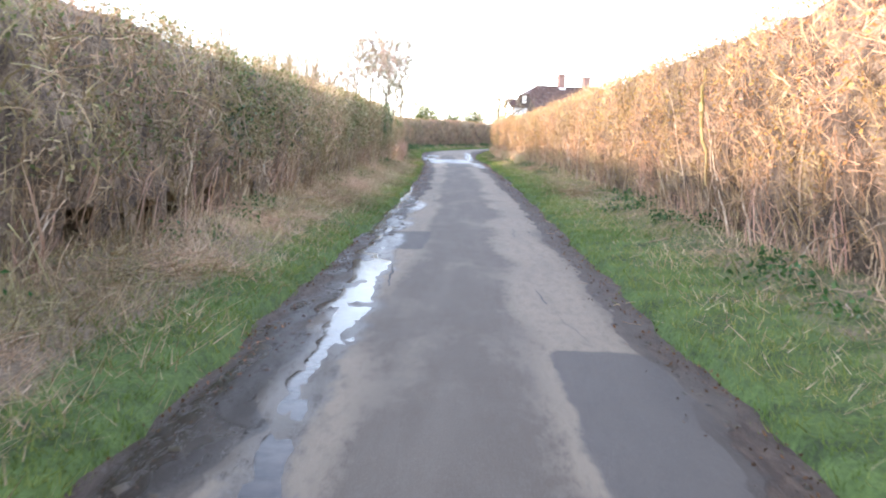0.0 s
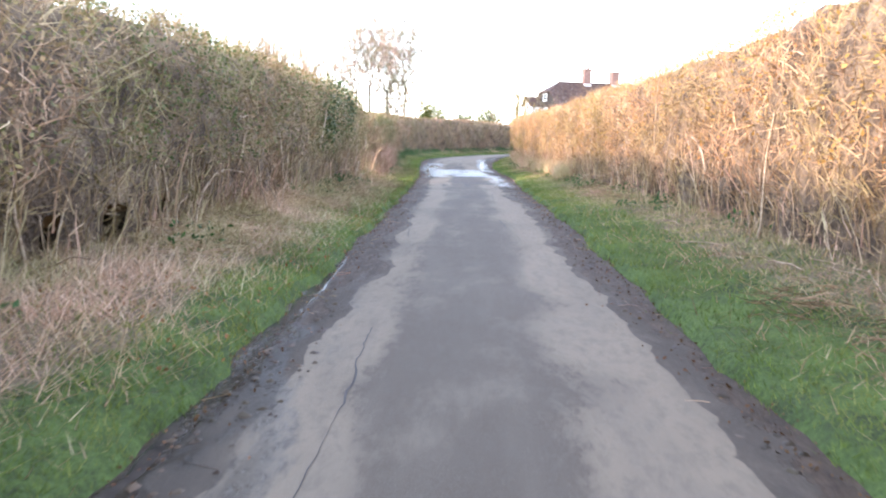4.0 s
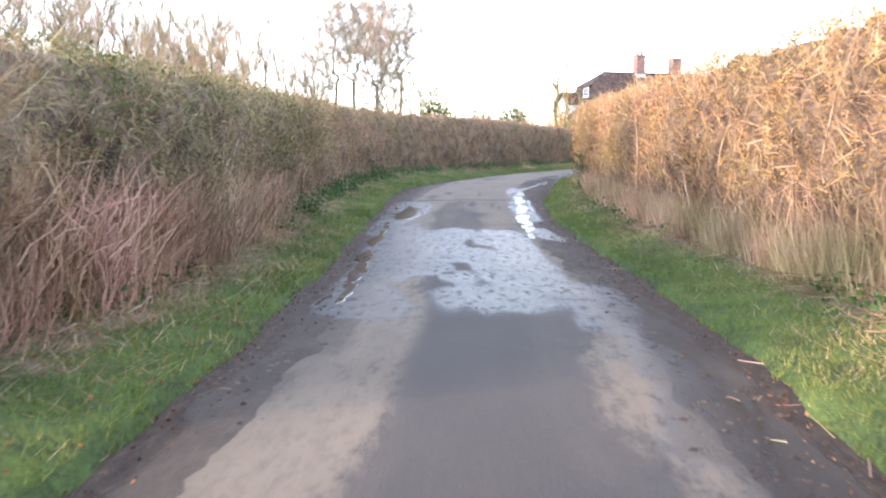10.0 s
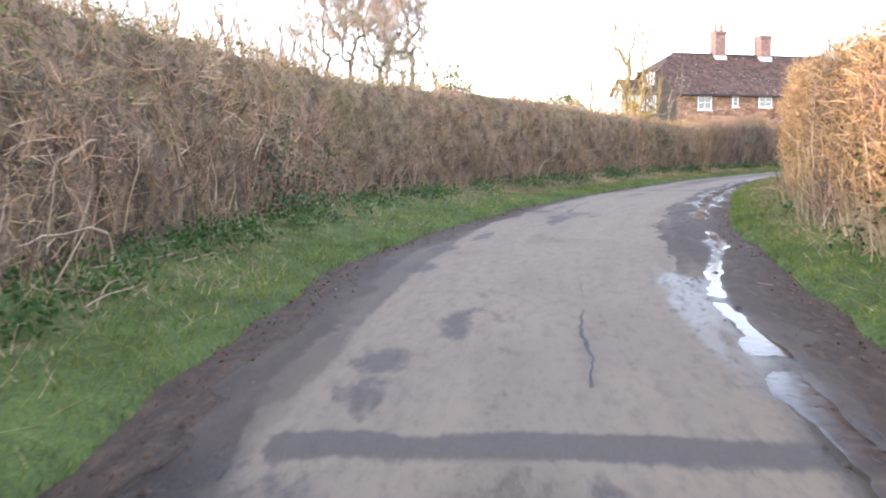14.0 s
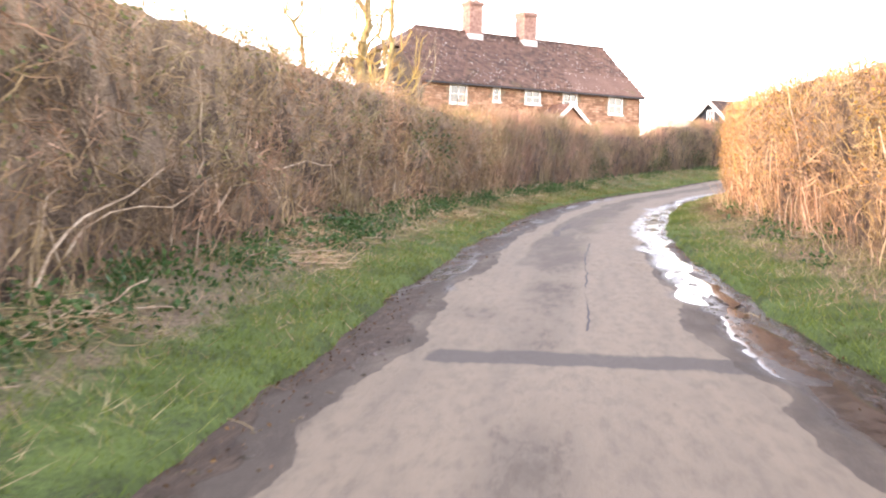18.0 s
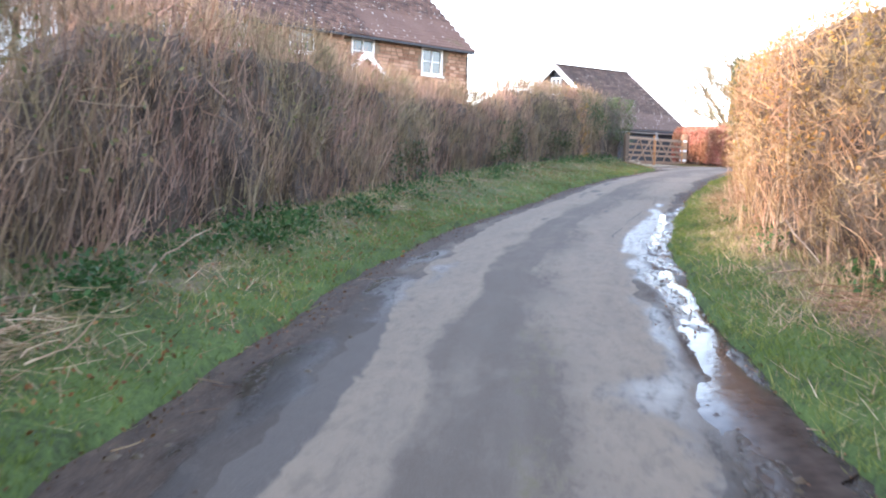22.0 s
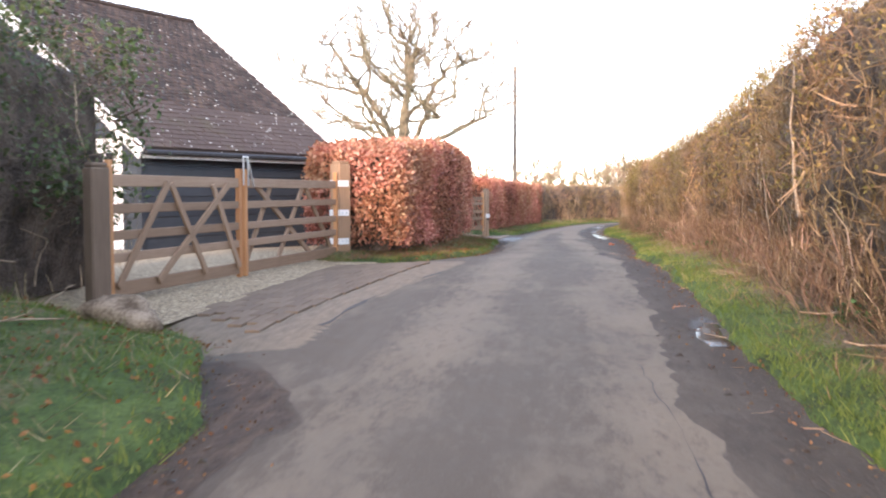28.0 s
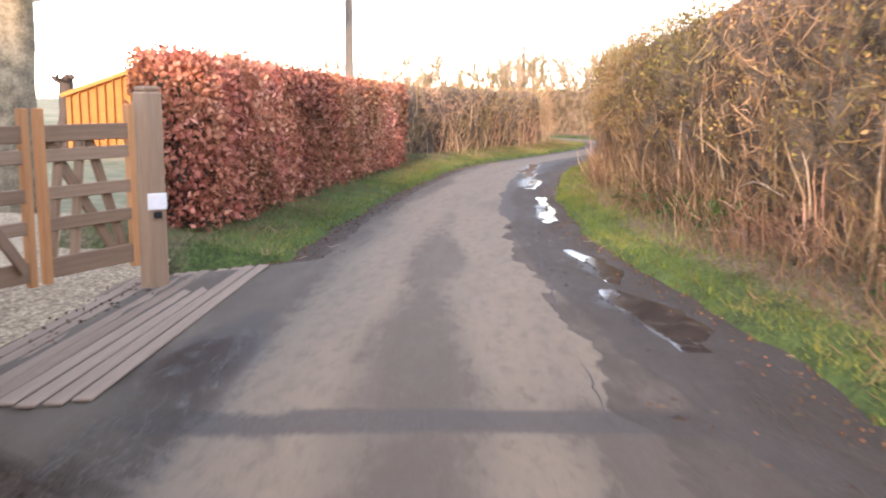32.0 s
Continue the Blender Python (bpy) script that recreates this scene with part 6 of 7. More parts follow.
        beam("ridge_tile", (x, D / 2, ZR + th + 0.02), (x + 0.44, D / 2, ZR + th + 0.02), 0.1, 0.24, M_TILE, house, bevel=0.045)
    beam("gutter", (L, e0 - 0.05, ze + 0.04), (R + 0.05, e0 - 0.05, ze + 0.04), 0.1, 0.11, M_BLACK, house, "black gutter", bevel=0.03)
    beam("downpipe", (R - 0.12, -0.09, ZE - 0.3), (R - 0.12, -0.09, Z0 + 0.3), 0.07, 0.07, M_BLACK, house, bevel=0.02)
    # chimneys
    for x, w, d, top, pots in ((3.3, 0.9, 0.75, 11.15, 2), (7.2, 0.94, 0.85, 10.95, 0)):
        y = D / 2 - 0.15
        st = box("chimney", (x - w / 2, y - d / 2, 8.7), (x + w / 2, y + d / 2, top), M_BRICK, house, "red brick chimney stack")
        cz = (top - 8.7) / 2
        for k, g in enumerate((0.04, 0.08, 0.03)):
            box("corbel", (-w / 2 - g, -d / 2 - g, cz - 0.28 + k * 0.09), (w / 2 + g, d / 2 + g, cz - 0.2 + k * 0.09), M_BRICK, st)
        box("flashing", (-w / 2 - 0.03, -d / 2 - 0.05, -cz + 0.05), (w / 2 + 0.03, d / 2 + 0.05, -cz + 0.62), M_LEAD, st, "pale lead flashing")
        for k in range(pots):
            bm = bmesh.new()
            bmesh.ops.create_cone(bm, cap_ends=True, segments=12, radius1=0.15, radius2=0.11, depth=0.5)
            me = bpy.data.meshes.new("chimney_pot")
            bm.to_mesh(me)
            bm.free()
            me.materials.append(M_BRICK)
            child("chimney_pot", me, st, "", Matrix.Translation((-0.25 + 0.5 * k, 0, cz + 0.2 + 0.1 * k)))
    # porch with white bargeboards
    px, pa, pe, hw = 6.45, 5.32, 4.15, 1.45
    for sgn in (-1, 1):
        solid("porch_roof", [(px, -1.75, pa), (px, -0.05, pa), (px + sgn * hw, -0.05, pe), (px + sgn * hw, -1.75, pe)], (0, 0, 0.1), M_TILE, house)
        beam("bargeboard", (px, -1.78, pa + 0.03), (px + sgn * (hw + 0.05), -1.78, pe - 0.01), 0.2, 0.04, M_WHITE, house, "white bargeboard")
    solid("porch_gable", [(px - hw + 0.15, -1.6, 4.1), (px + hw - 0.15, -1.6, 4.1), (px, -1.6, pa - 0.12)], (0, 0.12, 0), M_STONE, house)
    for sgn in (-1, 1):
        box("porch_wall", (px + sgn * (hw - 0.2) - 0.1, -1.6, Z0), (px + sgn * (hw - 0.2) + 0.1, -0.02, 4.1), M_STONE, house)
    # white wing beyond the boarded end
    solid("wing_wall", [(L - 1.5, 4.2, Z0), (L - 1.5, 6.6, Z0), (L - 1.5, 6.6, 6.5), (L - 1.5, 5.4, 7.5), (L - 1.5, 4.2, 6.5)], (1.45, 0, 0), M_WHITE, house, "white rendered wing")
    for y1 in (4.0, 6.8):
        solid("wing_roof", [(L - 1.75, 5.4, 7.62), (L - 0.05, 5.4, 7.62), (L - 0.05, y1, 6.42), (L - 1.75, y1, 6.42)], (0, 0, 0.1), M_TILE, house)
    return house


cottage()


# ---- the black boarded barn ----
def barn():
    a, b = Vector((0.975, 0.222, 0)), Vector((-0.222, 0.975, 0))
    m = Matrix((a, b, Vector((0, 0, 1)))).transposed().to_4x4()
    m.translation = (36.6, 136.85, 1.8)
    ob = thing("barn", m, "black weatherboarded barn with lichened tile roof and white bargeboards", "barn")
    LX, W, ZE, ZR, T = 4.85, 8.2, 1.9, 4.95, 0.12
    box("wall", (0, 0, -0.3), (LX, T, ZE + 0.1), M_BLACKBOARD, ob)
    box("wall", (0, W - T, -0.3), (LX, W, ZE + 0.1), M_BLACKBOARD, ob)
    d0, d1, dz = 0.5, 3.7, 1.98
    solid("gable_wall", [(0, T, -0.3), (0, d0, -0.3), (0, d0, dz), (0, d1, dz), (0, d1, -0.3), (0, W - T, -0.3), (0, W - T, ZE), (0, W / 2, ZR - 0.1), (0, T, ZE)], (T, 0, 0), M_BLACKBOARD, ob)
    solid("gable_wall", [(LX - T, T, -0.3), (LX - T, W - T, -0.3), (LX - T, W - T, ZE), (LX - T, W / 2, ZR - 0.1), (LX - T, T, ZE)], (T, 0, 0), M_BLACKBOARD, ob)
    for k in range(12):
        z = -0.2 + k * 0.18
        beam("weatherboard", (-0.02, -0.02, z), (LX + 0.02, -0.02, z), 0.19, 0.03, M_BLACKBOARD, ob).rotation_euler.rotate_axis('X', -0.1)
    for k in range(29):
        z = -0.2 + k * 0.18
        if z < dz + 0.05:
            spans = ((0.0, d0 - 0.02), (d1 + 0.02, W))
        else:
            half = W / 2 if z < ZE else (ZR - z) / (ZR - ZE) * W / 2 - 0.05
            spans = ((W / 2 - half, W / 2 + half),)
        for y0, y1 in spans:
            if y1 - y0 > 0.1:
                beam("weatherboard", (-0.025, y0, z), (-0.025, y1, z), 0.19, 0.03, M_BLACKBOARD, ob)
    for y0 in (d0, (d0 + d1) / 2):
        y1 = y0 + (d1 - d0) / 2
        dr = box("door", (0.02, y0 + 0.01, -0.2), (0.08, y1 - 0.01, dz), M_WHITE, ob, "white garage door with small panes")
        for i in range(4):
            for j in range(2):
                ya = -0.55 + i * 0.28
                box("pane", (-0.045, ya, 0.38 + j * 0.26), (-0.032, ya + 0.2, 0.58 + j * 0.26), M_DARK, dr, bevel=0)
    beam("corner_board", (-0.05, 0.0, -0.3), (-0.05, 0.0, ZE + 0.05), 0.1, 0.1, M_BLACKBOARD, ob)
    window(ob, "window", (-0.06, W / 2, 3.55), (0, -1, 0), (-1, 0, 0), 0.7, 0.85, 2, 2, "small white gable window", curtain=False)
    rise = (ZR - ZE) / (W / 2)
    ov, x0, x1, th = 0.28, -0.28, LX + 0.4, 0.1
    ze = ZE - ov * rise
    for e, s in ((-ov, 1), (W + ov, -1)):
        solid("roof", [(x0, e, ze), (x1, e, ze), (x1, W / 2, ZR), (x0, W / 2, ZR)], (0, 0, th), M_BARNTILE, ob, "dark lichen-spotted tile roof")
    slope = Vector((0, W / 2 + ov, ZR - ze))
    tiles(ob, (x0, -ov, ze + th), (1, 0, 0), slope, x1 - x0, slope.length, 0.2, 0.145, M_BARNTILE, single=lambda p, q: q < 1.75, seed=9)
    for k in range(12):
        x = x0 + k * (x1 - x0) / 12
        beam("ridge_tile", (x, W / 2, ZR + th + 0.02), (x + 0.44, W / 2, ZR + th + 0.02), 0.1, 0.24, M_BARNTILE, ob, bevel=0.045)
    for x in (x0 - 0.03, x1 + 0.03):
        for e in (-ov - 0.03, W + ov + 0.03):
            beam("bargeboard", (x, W / 2, ZR + 0.03), (x, e, ze + 0.0), 0.24, 0.04, M_WHITE, ob, "white painted bargeboard")
    beam("gutter", (x0, -ov - 0.05, ze + 0.02), (x1, -ov - 0.05, ze + 0.02), 0.09, 0.1, M_BLACK, ob, "dark gutter", bevel=0.03)
    beam("fascia", (x0, -ov + 0.03, ze - 0.02), (x1, -ov + 0.03, ze - 0.02), 0.12, 0.03, M_LEAD, ob)
    return ob


barn()

# ---- drives, gates and posts ----
def strip(name, s0, s1, lat0, lat1, h, material, label, category, ns=0.4, nl=8, rough=0.012):
    s = np.arange(s0, s1 + 0.01, ns)
    k = np.linspace(0, 1, nl)
    S, K = np.meshgrid(s, k, indexing="ij")
    la, lb = (f(S) if callable(f) else f for f in (lat0, lat1))
    lat = la + (lb - la) * K
    hh = h(S, lat) if callable(h) else h
    return tagged(mesh_object(name, lane(S, lat, hh + rough * wave(S, lat, 2.7, 2)), grid_faces(len(s), nl), material, smooth=True), label, category, kind="structure")


strip("gravel_drive", 132.0, 157.5, lambda s: np.interp(s, [132, 137, 138, 144, 144.4, 145.5, 157], [-5.5, -4.6, -2.9, -2.5, -2.9, -3.85, -3.85]), -17.0, lambda s, l: np.where(l > -3.9, np.maximum(road_height(s, np.maximum(l, -3.6)) + 0.007, np.clip((-l - 2.4) * 0.045, -1, 0.07)), 0.07), M_GRAVEL, "pale loose gravel drive behind the gate", "driveway", nl=60, rough=0.004)
strip("field_gravel", 155.3, 163.0, lambda s: np.interp(s, [155.3, 156.2, 156.4, 160.0, 160.4, 163], [-2.6, -2.5, -2.4, -2.4, -2.5, -2.6]), -12.0, lambda s, l: np.clip((-l - 2.4) * 0.14 - 0.035, -0.035, 0.07), M_GRAVEL, "pale gravel inside the field gate", "driveway", nl=16)


def gate_post(base, top, w, bands, label, wood=None):
    p = thing("gate_post", Matrix.Translation(base), label, "gate post", "gate posts")
    h = top - base[2]
    beam("post", (0, 0, -0.3), (0, 0, h - 0.04), w, w, wood or M_GATE, p, bevel=0.015)
    beam("cap", (0, 0, h - 0.04), (0, 0, h), w * 0.86, w * 0.86, wood or M_GATE, p, bevel=0.03)
    for z in bands:
        plate = box("band", (-w * 0.5 - 0.008, -w * 0.5 - 0.012, z - 0.045), (w * 0.28, -w * 0.5 + 0.004, z + 0.045), M_WHITE, p, "white painted metal band with two bolts", bevel=0.002)
        box("band", (-w * 0.5 - 0.012, -w * 0.5 + 0.006, z - 0.045), (-w * 0.5 + 0.004, w * 0.5, z + 0.045), M_WHITE, p, bevel=0.002)
        for x in (-0.05, 0.03):
            box("bolt", (x, -0.018, -0.012), (x + 0.022, -0.008, 0.012), M_STEEL, plate, bevel=0.003)
    return p


def gate_leaf(m, length, height, label, flip=False):
    """A field gate leaf: five rails, heel and head posts and crossed braces; x runs from hinge to head."""
    g = thing("field_gate", m, label, "gate", "gate leaves")
    zs = [0.1, 0.38, 0.58, 0.82, height - 0.06]
    hs = [0.13, 0.085, 0.085, 0.085, 0.11]
    for z, h in zip(zs, hs):
        beam("rail", (0.05, 0, z), (length - 0.05, 0, z), h, 0.035, M_GATE, g)
    beam("heel_post", (0.04, 0, 0.0), (0.04, 0, height + 0.12), 0.055, 0.06, M_GATEFRESH, g, "pale sawn oak stile")
    beam("head_post", (length - 0.04, 0, 0.0), (length - 0.04, 0, height + 0.1), 0.055, 0.06, M_GATEFRESH, g, "pale sawn oak stile")
    q = length / 3
    for i, (x0, x1) in enumerate(((0.1, 0.1 + q), (0.1 + 2 * q - 0.12, 0.1 + q + 0.06), (0.1 + q - 0.2, length * 0.86), (length - 0.12, length * 0.72))):
        beam("brace", (x0, -0.04, 0.12), (x1, -0.04, height - 0.08), 0.075, 0.03, M_GATE, g)
    return g


GZ1 = 1.82
gd = Vector((0.87, 0.493, 0)).normalized()
ga = math.degrees(math.atan2(gd.y, gd.x))
gmid = Vector((34.66, 131.19, 0))
pr, pl = gmid + gd * 3.3, gmid - gd * 2.78
gate_post((pr.x, pr.y, GZ1), 3.3, 0.22, (0.3, 0.72, 1.15), "stout brown timber gate post with three white bands", M_POST)
gate_post((pl.x, pl.y, GZ1), 3.1, 0.17, (), "weathered timber gate post beside the hedge end, shade put into its colour", M_SHADEPOST)
gate_leaf(pose(pl.x + gd.x * 0.14, pl.y + gd.y * 0.14, GZ1 + 0.06, 0, 0, ga), 2.62, 1.13, "closed weathered timber field gate leaf with crossed braces")
gate_leaf(pose(pr.x - gd.x * 0.17, pr.y - gd.y * 0.17, GZ1 + 0.06, 0, 0, ga + 180), 3.08, 1.13, "closed weathered timber field gate leaf hung on a banded post")
loop = thing("gate_latch", pose(gmid.x + 0.03, gmid.y - 0.05, GZ1 + 1.1, 0, 0, ga), "galvanised steel throw-over loop latch on the gate top", "latch")
for x in (-0.05, 0.07):
    beam("rod", (x, 0, 0.0), (x, 0, 0.33), 0.018, 0.018, M_STEEL, loop, bevel=0.004)
beam("rod", (-0.055, 0, 0.325), (0.075, 0, 0.325), 0.018, 0.018, M_STEEL, loop, bevel=0.004)
beam("rod", (0.07, 0, 0.3), (0.22, 0, -0.02), 0.018, 0.018, M_STEEL, loop, bevel=0.004)

GZ2 = 1.64
p2 = Vector((49.93, 140.67, 0))
gate_post((p2.x, p2.y, GZ2), 2.95, 0.155, (), "grey timber gate post with a small pale plate")
plate = thing("post_plate", pose(p2.x - 0.02, p2.y - 0.09, GZ2 + 0.49, 0, 0, -20), "small pale plate fixed to the gate post", "sign")
box("plate", (-0.07, -0.012, -0.06), (0.07, 0.0, 0.06), M_WHITE, plate)
box("bolt_head", (-0.03, -0.02, -0.12), (0.03, 0.0, -0.075), M_DARK, plate)
g2 = math.degrees(math.atan2(-0.18, -0.98))
d2 = Vector((-0.98, -0.18, 0)).normalized()
gate_leaf(pose(p2.x + d2.x * 0.15, p2.y + d2.y * 0.15, GZ2 + 0.04, 0, 0, g2), 0.86, 1.02, "short weathered timber gate leaf by the post")
gate_leaf(pose(p2.x + d2.x * 3.6, p2.y + d2.y * 3.6, GZ2 + 0.04, 0, 0, g2 + 180), 2.55, 1.02, "long weathered timber field gate leaf")
gate_post((p2.x + d2.x * 3.78, p2.y + d2.y * 3.78, GZ2), 2.9, 0.2, (), "timber gate post behind the beech hedge")

# flat ridged plank aprons before the gates
def plank_apron(s0, s1, la, skew, rows, h, label):
    ap = thing("plank_apron", Matrix.Translation(lane((s0 + s1) / 2, la, 0.0)), label, "planks", "plank aprons")
    rng = np.random.default_rng(int(s0))
    for k in range(rows):
        a, b = la - k * 0.105, la - k * 0.105 + skew
        ends = np.array([[s0 + 0.05 * k * np.sign(skew) + rng.uniform(-0.06, 0.06), a], [s1 - 0.05 * k + rng.uniform(-0.06, 0.06), b]])
        p, q = (lane(e[0], e[1], float(road_height(np.array(e[0]), np.array(max(e[1], -2.6)))) + h) for e in ends)
        m = ap.matrix_world.inverted()
        beam("plank", m @ Vector(p), m @ Vector(q), 0.016, 0.084, M_PLANK, ap, bevel=0.006)
    return ap


plank_apron(156.35, 160.0, -1.5, -0.05, 10, 0.012, "flat apron of weathered ridged planks beside the lane")


def paver_apron(s0, s1, la, rows, label):
    """Rows of long brown pavers lying along the lane, their joints broken from row to row."""
    ap = thing("paver_apron", Matrix.Translation(lane((s0 + s1) / 2, la, 0.0)), label, "paving")
    rng = np.random.default_rng(77)
    inv = ap.matrix_world.inverted()
    unit = soft_box("paver", (0.432, 0.118, 0.03), M_PAVER, 0.004)
    for k in range(rows):
        s = s0 + 0.22 * (k % 2) + 0.12 * k
        lat = la - 0.122 * k
        while s < s1 + 0.05 * k:
            l2 = lat + 0.05 * (s - s0)
            p, q = (Vector(lane(e, l2, float(road_height(np.array(e), np.array(l2), 0.0)) + 0.004)) for e in (s, s + 0.43))
            x = (q - p).normalized()
            y = Vector((0, 0, 1)).cross(x).normalized()
            m = Matrix((x, y, x.cross(y))).transposed().to_4x4()
            m.translation = (p + q) / 2 + Vector((0, 0, rng.normal(0, 0.0015)))
            child("paver", unit, ap, "", inv @ m)
            s += 0.437
    return ap


paver_apron(137.9, 143.9, -2.1, 9, "strip of long weathered brown pavers before the gate")


def boulder(s, lat, h, size, seed, label):
    bm = bmesh.new()
    bmesh.ops.create_icosphere(bm, subdivisions=3, radius=1.0)
    for v_ in bm.verts:
        n = noise.noise(v_.co * 1.3 + Vector((seed, 0, 0))) * 0.35 + noise.noise(v_.co * 3.7 + Vector((0, seed, 0))) * 0.12
        v_.co = Vector((v_.co.x * size[0], v_.co.y * size[1], v_.co.z * size[2])) * (1 + n)
        v_.co.z = max(v_.co.z, -size[2] * 0.8)
    me = bpy.data.meshes.new("boulder")
    bm.to_mesh(me)
    bm.free()
    me.materials.append(M_BOULDER)
    for p_ in me.polygons:
        p_.use_smooth = True
    ob = tagged(new("boulder", me), label, "stone", "verge stones")
    ob.location = lane(s, lat, h)
    ob.rotation_euler = (0, 0, seed)
    return ob


boulder(137.75, -3.08, 0.13, (0.4, 0.22, 0.2), 1.7, "pale rough boulder at the gate corner")
boulder(136.2, -2.95, 0.1, (0.26, 0.14, 0.07), 3.1, "low flat stone sunk in the verge")

# ---- clipped beech hedges ----
def beech(s0, s1, front, back, h0, h1, foot, label, seed, density=1150, hump=0.0):
    """A clipped copper beech hedge keeping its dead leaves; a rounded block along the lane."""
    rng = np.random.default_rng(seed)
    top = thing("beech_hedge", Matrix.Translation(lane((s0 + s1) / 2, (front + back) / 2, 0.0)), label, "hedge", "beech hedges")
    mid_s, half_s = (s0 + s1) / 2, (s1 - s0) / 2
    mid_l, half_l = (front + back) / 2, abs(front - back) / 2

    def shell(n, grow):
        """Places on a rounded block: both long faces, both ends and the top."""
        hs, hl = half_s + grow, half_l + grow
        f = rng.random(n)
        per = 2 * (2 * hs + 2 * hl)
        hgt = 1.9
        top_share = (2 * hs * 2 * hl) / (2 * hs * 2 * hl + per / 2 * hgt * 2)
        on_top = f < top_share
        a = rng.uniform(0, 2 * np.pi, n)
        t = rng.uniform(0, 1, n) * (2 * hs + 2 * hl) * 2
        x = np.where(t < 2 * hs, t - hs, np.where(t < 2 * hs + 2 * hl, hs, np.where(t < 4 * hs + 2 * hl, 3 * hs + 2 * hl - t, -hs)))
        y = np.where(t < 2 * hs, -hl, np.where(t < 2 * hs + 2 * hl, t - 2 * hs - hl, np.where(t < 4 * hs + 2 * hl, hl, 4 * hs + 3 * hl - t)))
        x, y = np.where(on_top, rng.uniform(-hs, hs, n), x), np.where(on_top, rng.uniform(-hl, hl, n), y)
        r = 0.25
        cx, cy = np.clip(np.abs(x) - (hs - r), 0, None), np.clip(np.abs(y) - (hl - r), 0, None)
        d = np.hypot(cx, cy)
        k = np.where(d > r, r / np.maximum(d, 1e-6), 1)
        x = np.sign(x) * (np.minimum(np.abs(x), hs - r) + cx * k)
        y = np.sign(y) * (np.minimum(np.abs(y), hl - r) + cy * k)
        s = mid_s + x
        ht = h0 + (h1 - h0) * (x / half_s + 1) / 2 + hump * (1 - (x / half_s)**2) + grow
        h = np.where(on_top, ht + 0.03 * wave(s, y, 3.0, seed), foot + (ht - foot) * rng.random(n)**0.95)
        inset = 0.08 * np.clip((h - ht + 0.15) / 0.15, 0, 1)
        return lane(s, mid_l + y * (1 - inset) + 0.04 * wave(s, h, 2.2, seed), h)
    # inside: a solid block, coloured dark as the shade in the leaf gaps
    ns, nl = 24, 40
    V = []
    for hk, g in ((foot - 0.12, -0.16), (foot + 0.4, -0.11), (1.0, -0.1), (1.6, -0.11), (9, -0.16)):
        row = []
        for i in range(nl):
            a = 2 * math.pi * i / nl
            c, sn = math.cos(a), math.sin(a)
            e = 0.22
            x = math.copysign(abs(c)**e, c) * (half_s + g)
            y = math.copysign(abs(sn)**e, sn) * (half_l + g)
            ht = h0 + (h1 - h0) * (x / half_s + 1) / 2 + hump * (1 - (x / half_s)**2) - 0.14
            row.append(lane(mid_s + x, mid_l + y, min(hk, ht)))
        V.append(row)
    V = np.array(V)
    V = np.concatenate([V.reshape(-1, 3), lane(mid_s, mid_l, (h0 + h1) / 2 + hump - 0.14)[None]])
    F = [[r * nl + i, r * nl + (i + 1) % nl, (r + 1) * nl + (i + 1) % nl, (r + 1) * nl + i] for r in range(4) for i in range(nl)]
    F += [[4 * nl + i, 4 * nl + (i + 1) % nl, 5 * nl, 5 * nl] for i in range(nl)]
    bm = bmesh.new()
    vs = [bm.verts.new(p) for p in V]
    for f in F:
        bm.faces.new([vs[k] for k in dict.fromkeys(f)])
    me = bpy.data.meshes.new("inside")
    bm.to_mesh(me)
    bm.free()
    me.materials.append(M_SHADECORE)
    ob = new("inside", me)
    ob.parent = top
    ob.matrix_parent_inverse = top.matrix_world.inverted()
    tagged(ob, "inner block, its dark colour painting the shade behind the leaves")
    area = 2 * (2 * half_s + 2 * half_l) * 1.8 + 4 * half_s * half_l
    n = int(area * density)
    p = shell(n, 0.0) + rng.normal(0, 0.045, (n, 3))
    v, f = leaves(p, rng.uniform(0.05, 0.1, n), rng)
    tagged(mesh_object("leaf_growth", v, f, M_BEECH, top, "curled coppery dead beech leaves"), kind="stuff")
    n = int(area * 60)
    p = shell(n, -0.05)
    tip = p + rng.normal(0, 0.12, (n, 3)) + [0, 0, 0.06]
    v, f = ribbons(p, (p + tip) / 2 + rng.normal(0, 0.02, (n, 3)), tip, rng.uniform(0.004, 0.008, n), rng)
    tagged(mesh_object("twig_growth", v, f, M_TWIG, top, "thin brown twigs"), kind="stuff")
    return top


beech(144.75, 157.0, -2.32, -3.75, 1.63, 2.17, 0.26, "clipped copper beech hedge block with dead leaves", 31, hump=0.27)
beech(161.0, 171.5, -2.35, -3.05, 1.75, 1.7, 0.2, "long clipped copper beech hedge beside the field gate", 32)
FACE_F = table((170, -2.6), (180, -2.6), (196, -2.6))
hedge(171.3, 186.5, -1, FACE_F, table((170, 1.75), (196, 1.9)), "clipped bare hedge beyond the beech, brown and grey", seed=17, foot=0.15, density=110, fine=200, leafiness=60, twig=M_RUSSET, core=M_SHADECORE)


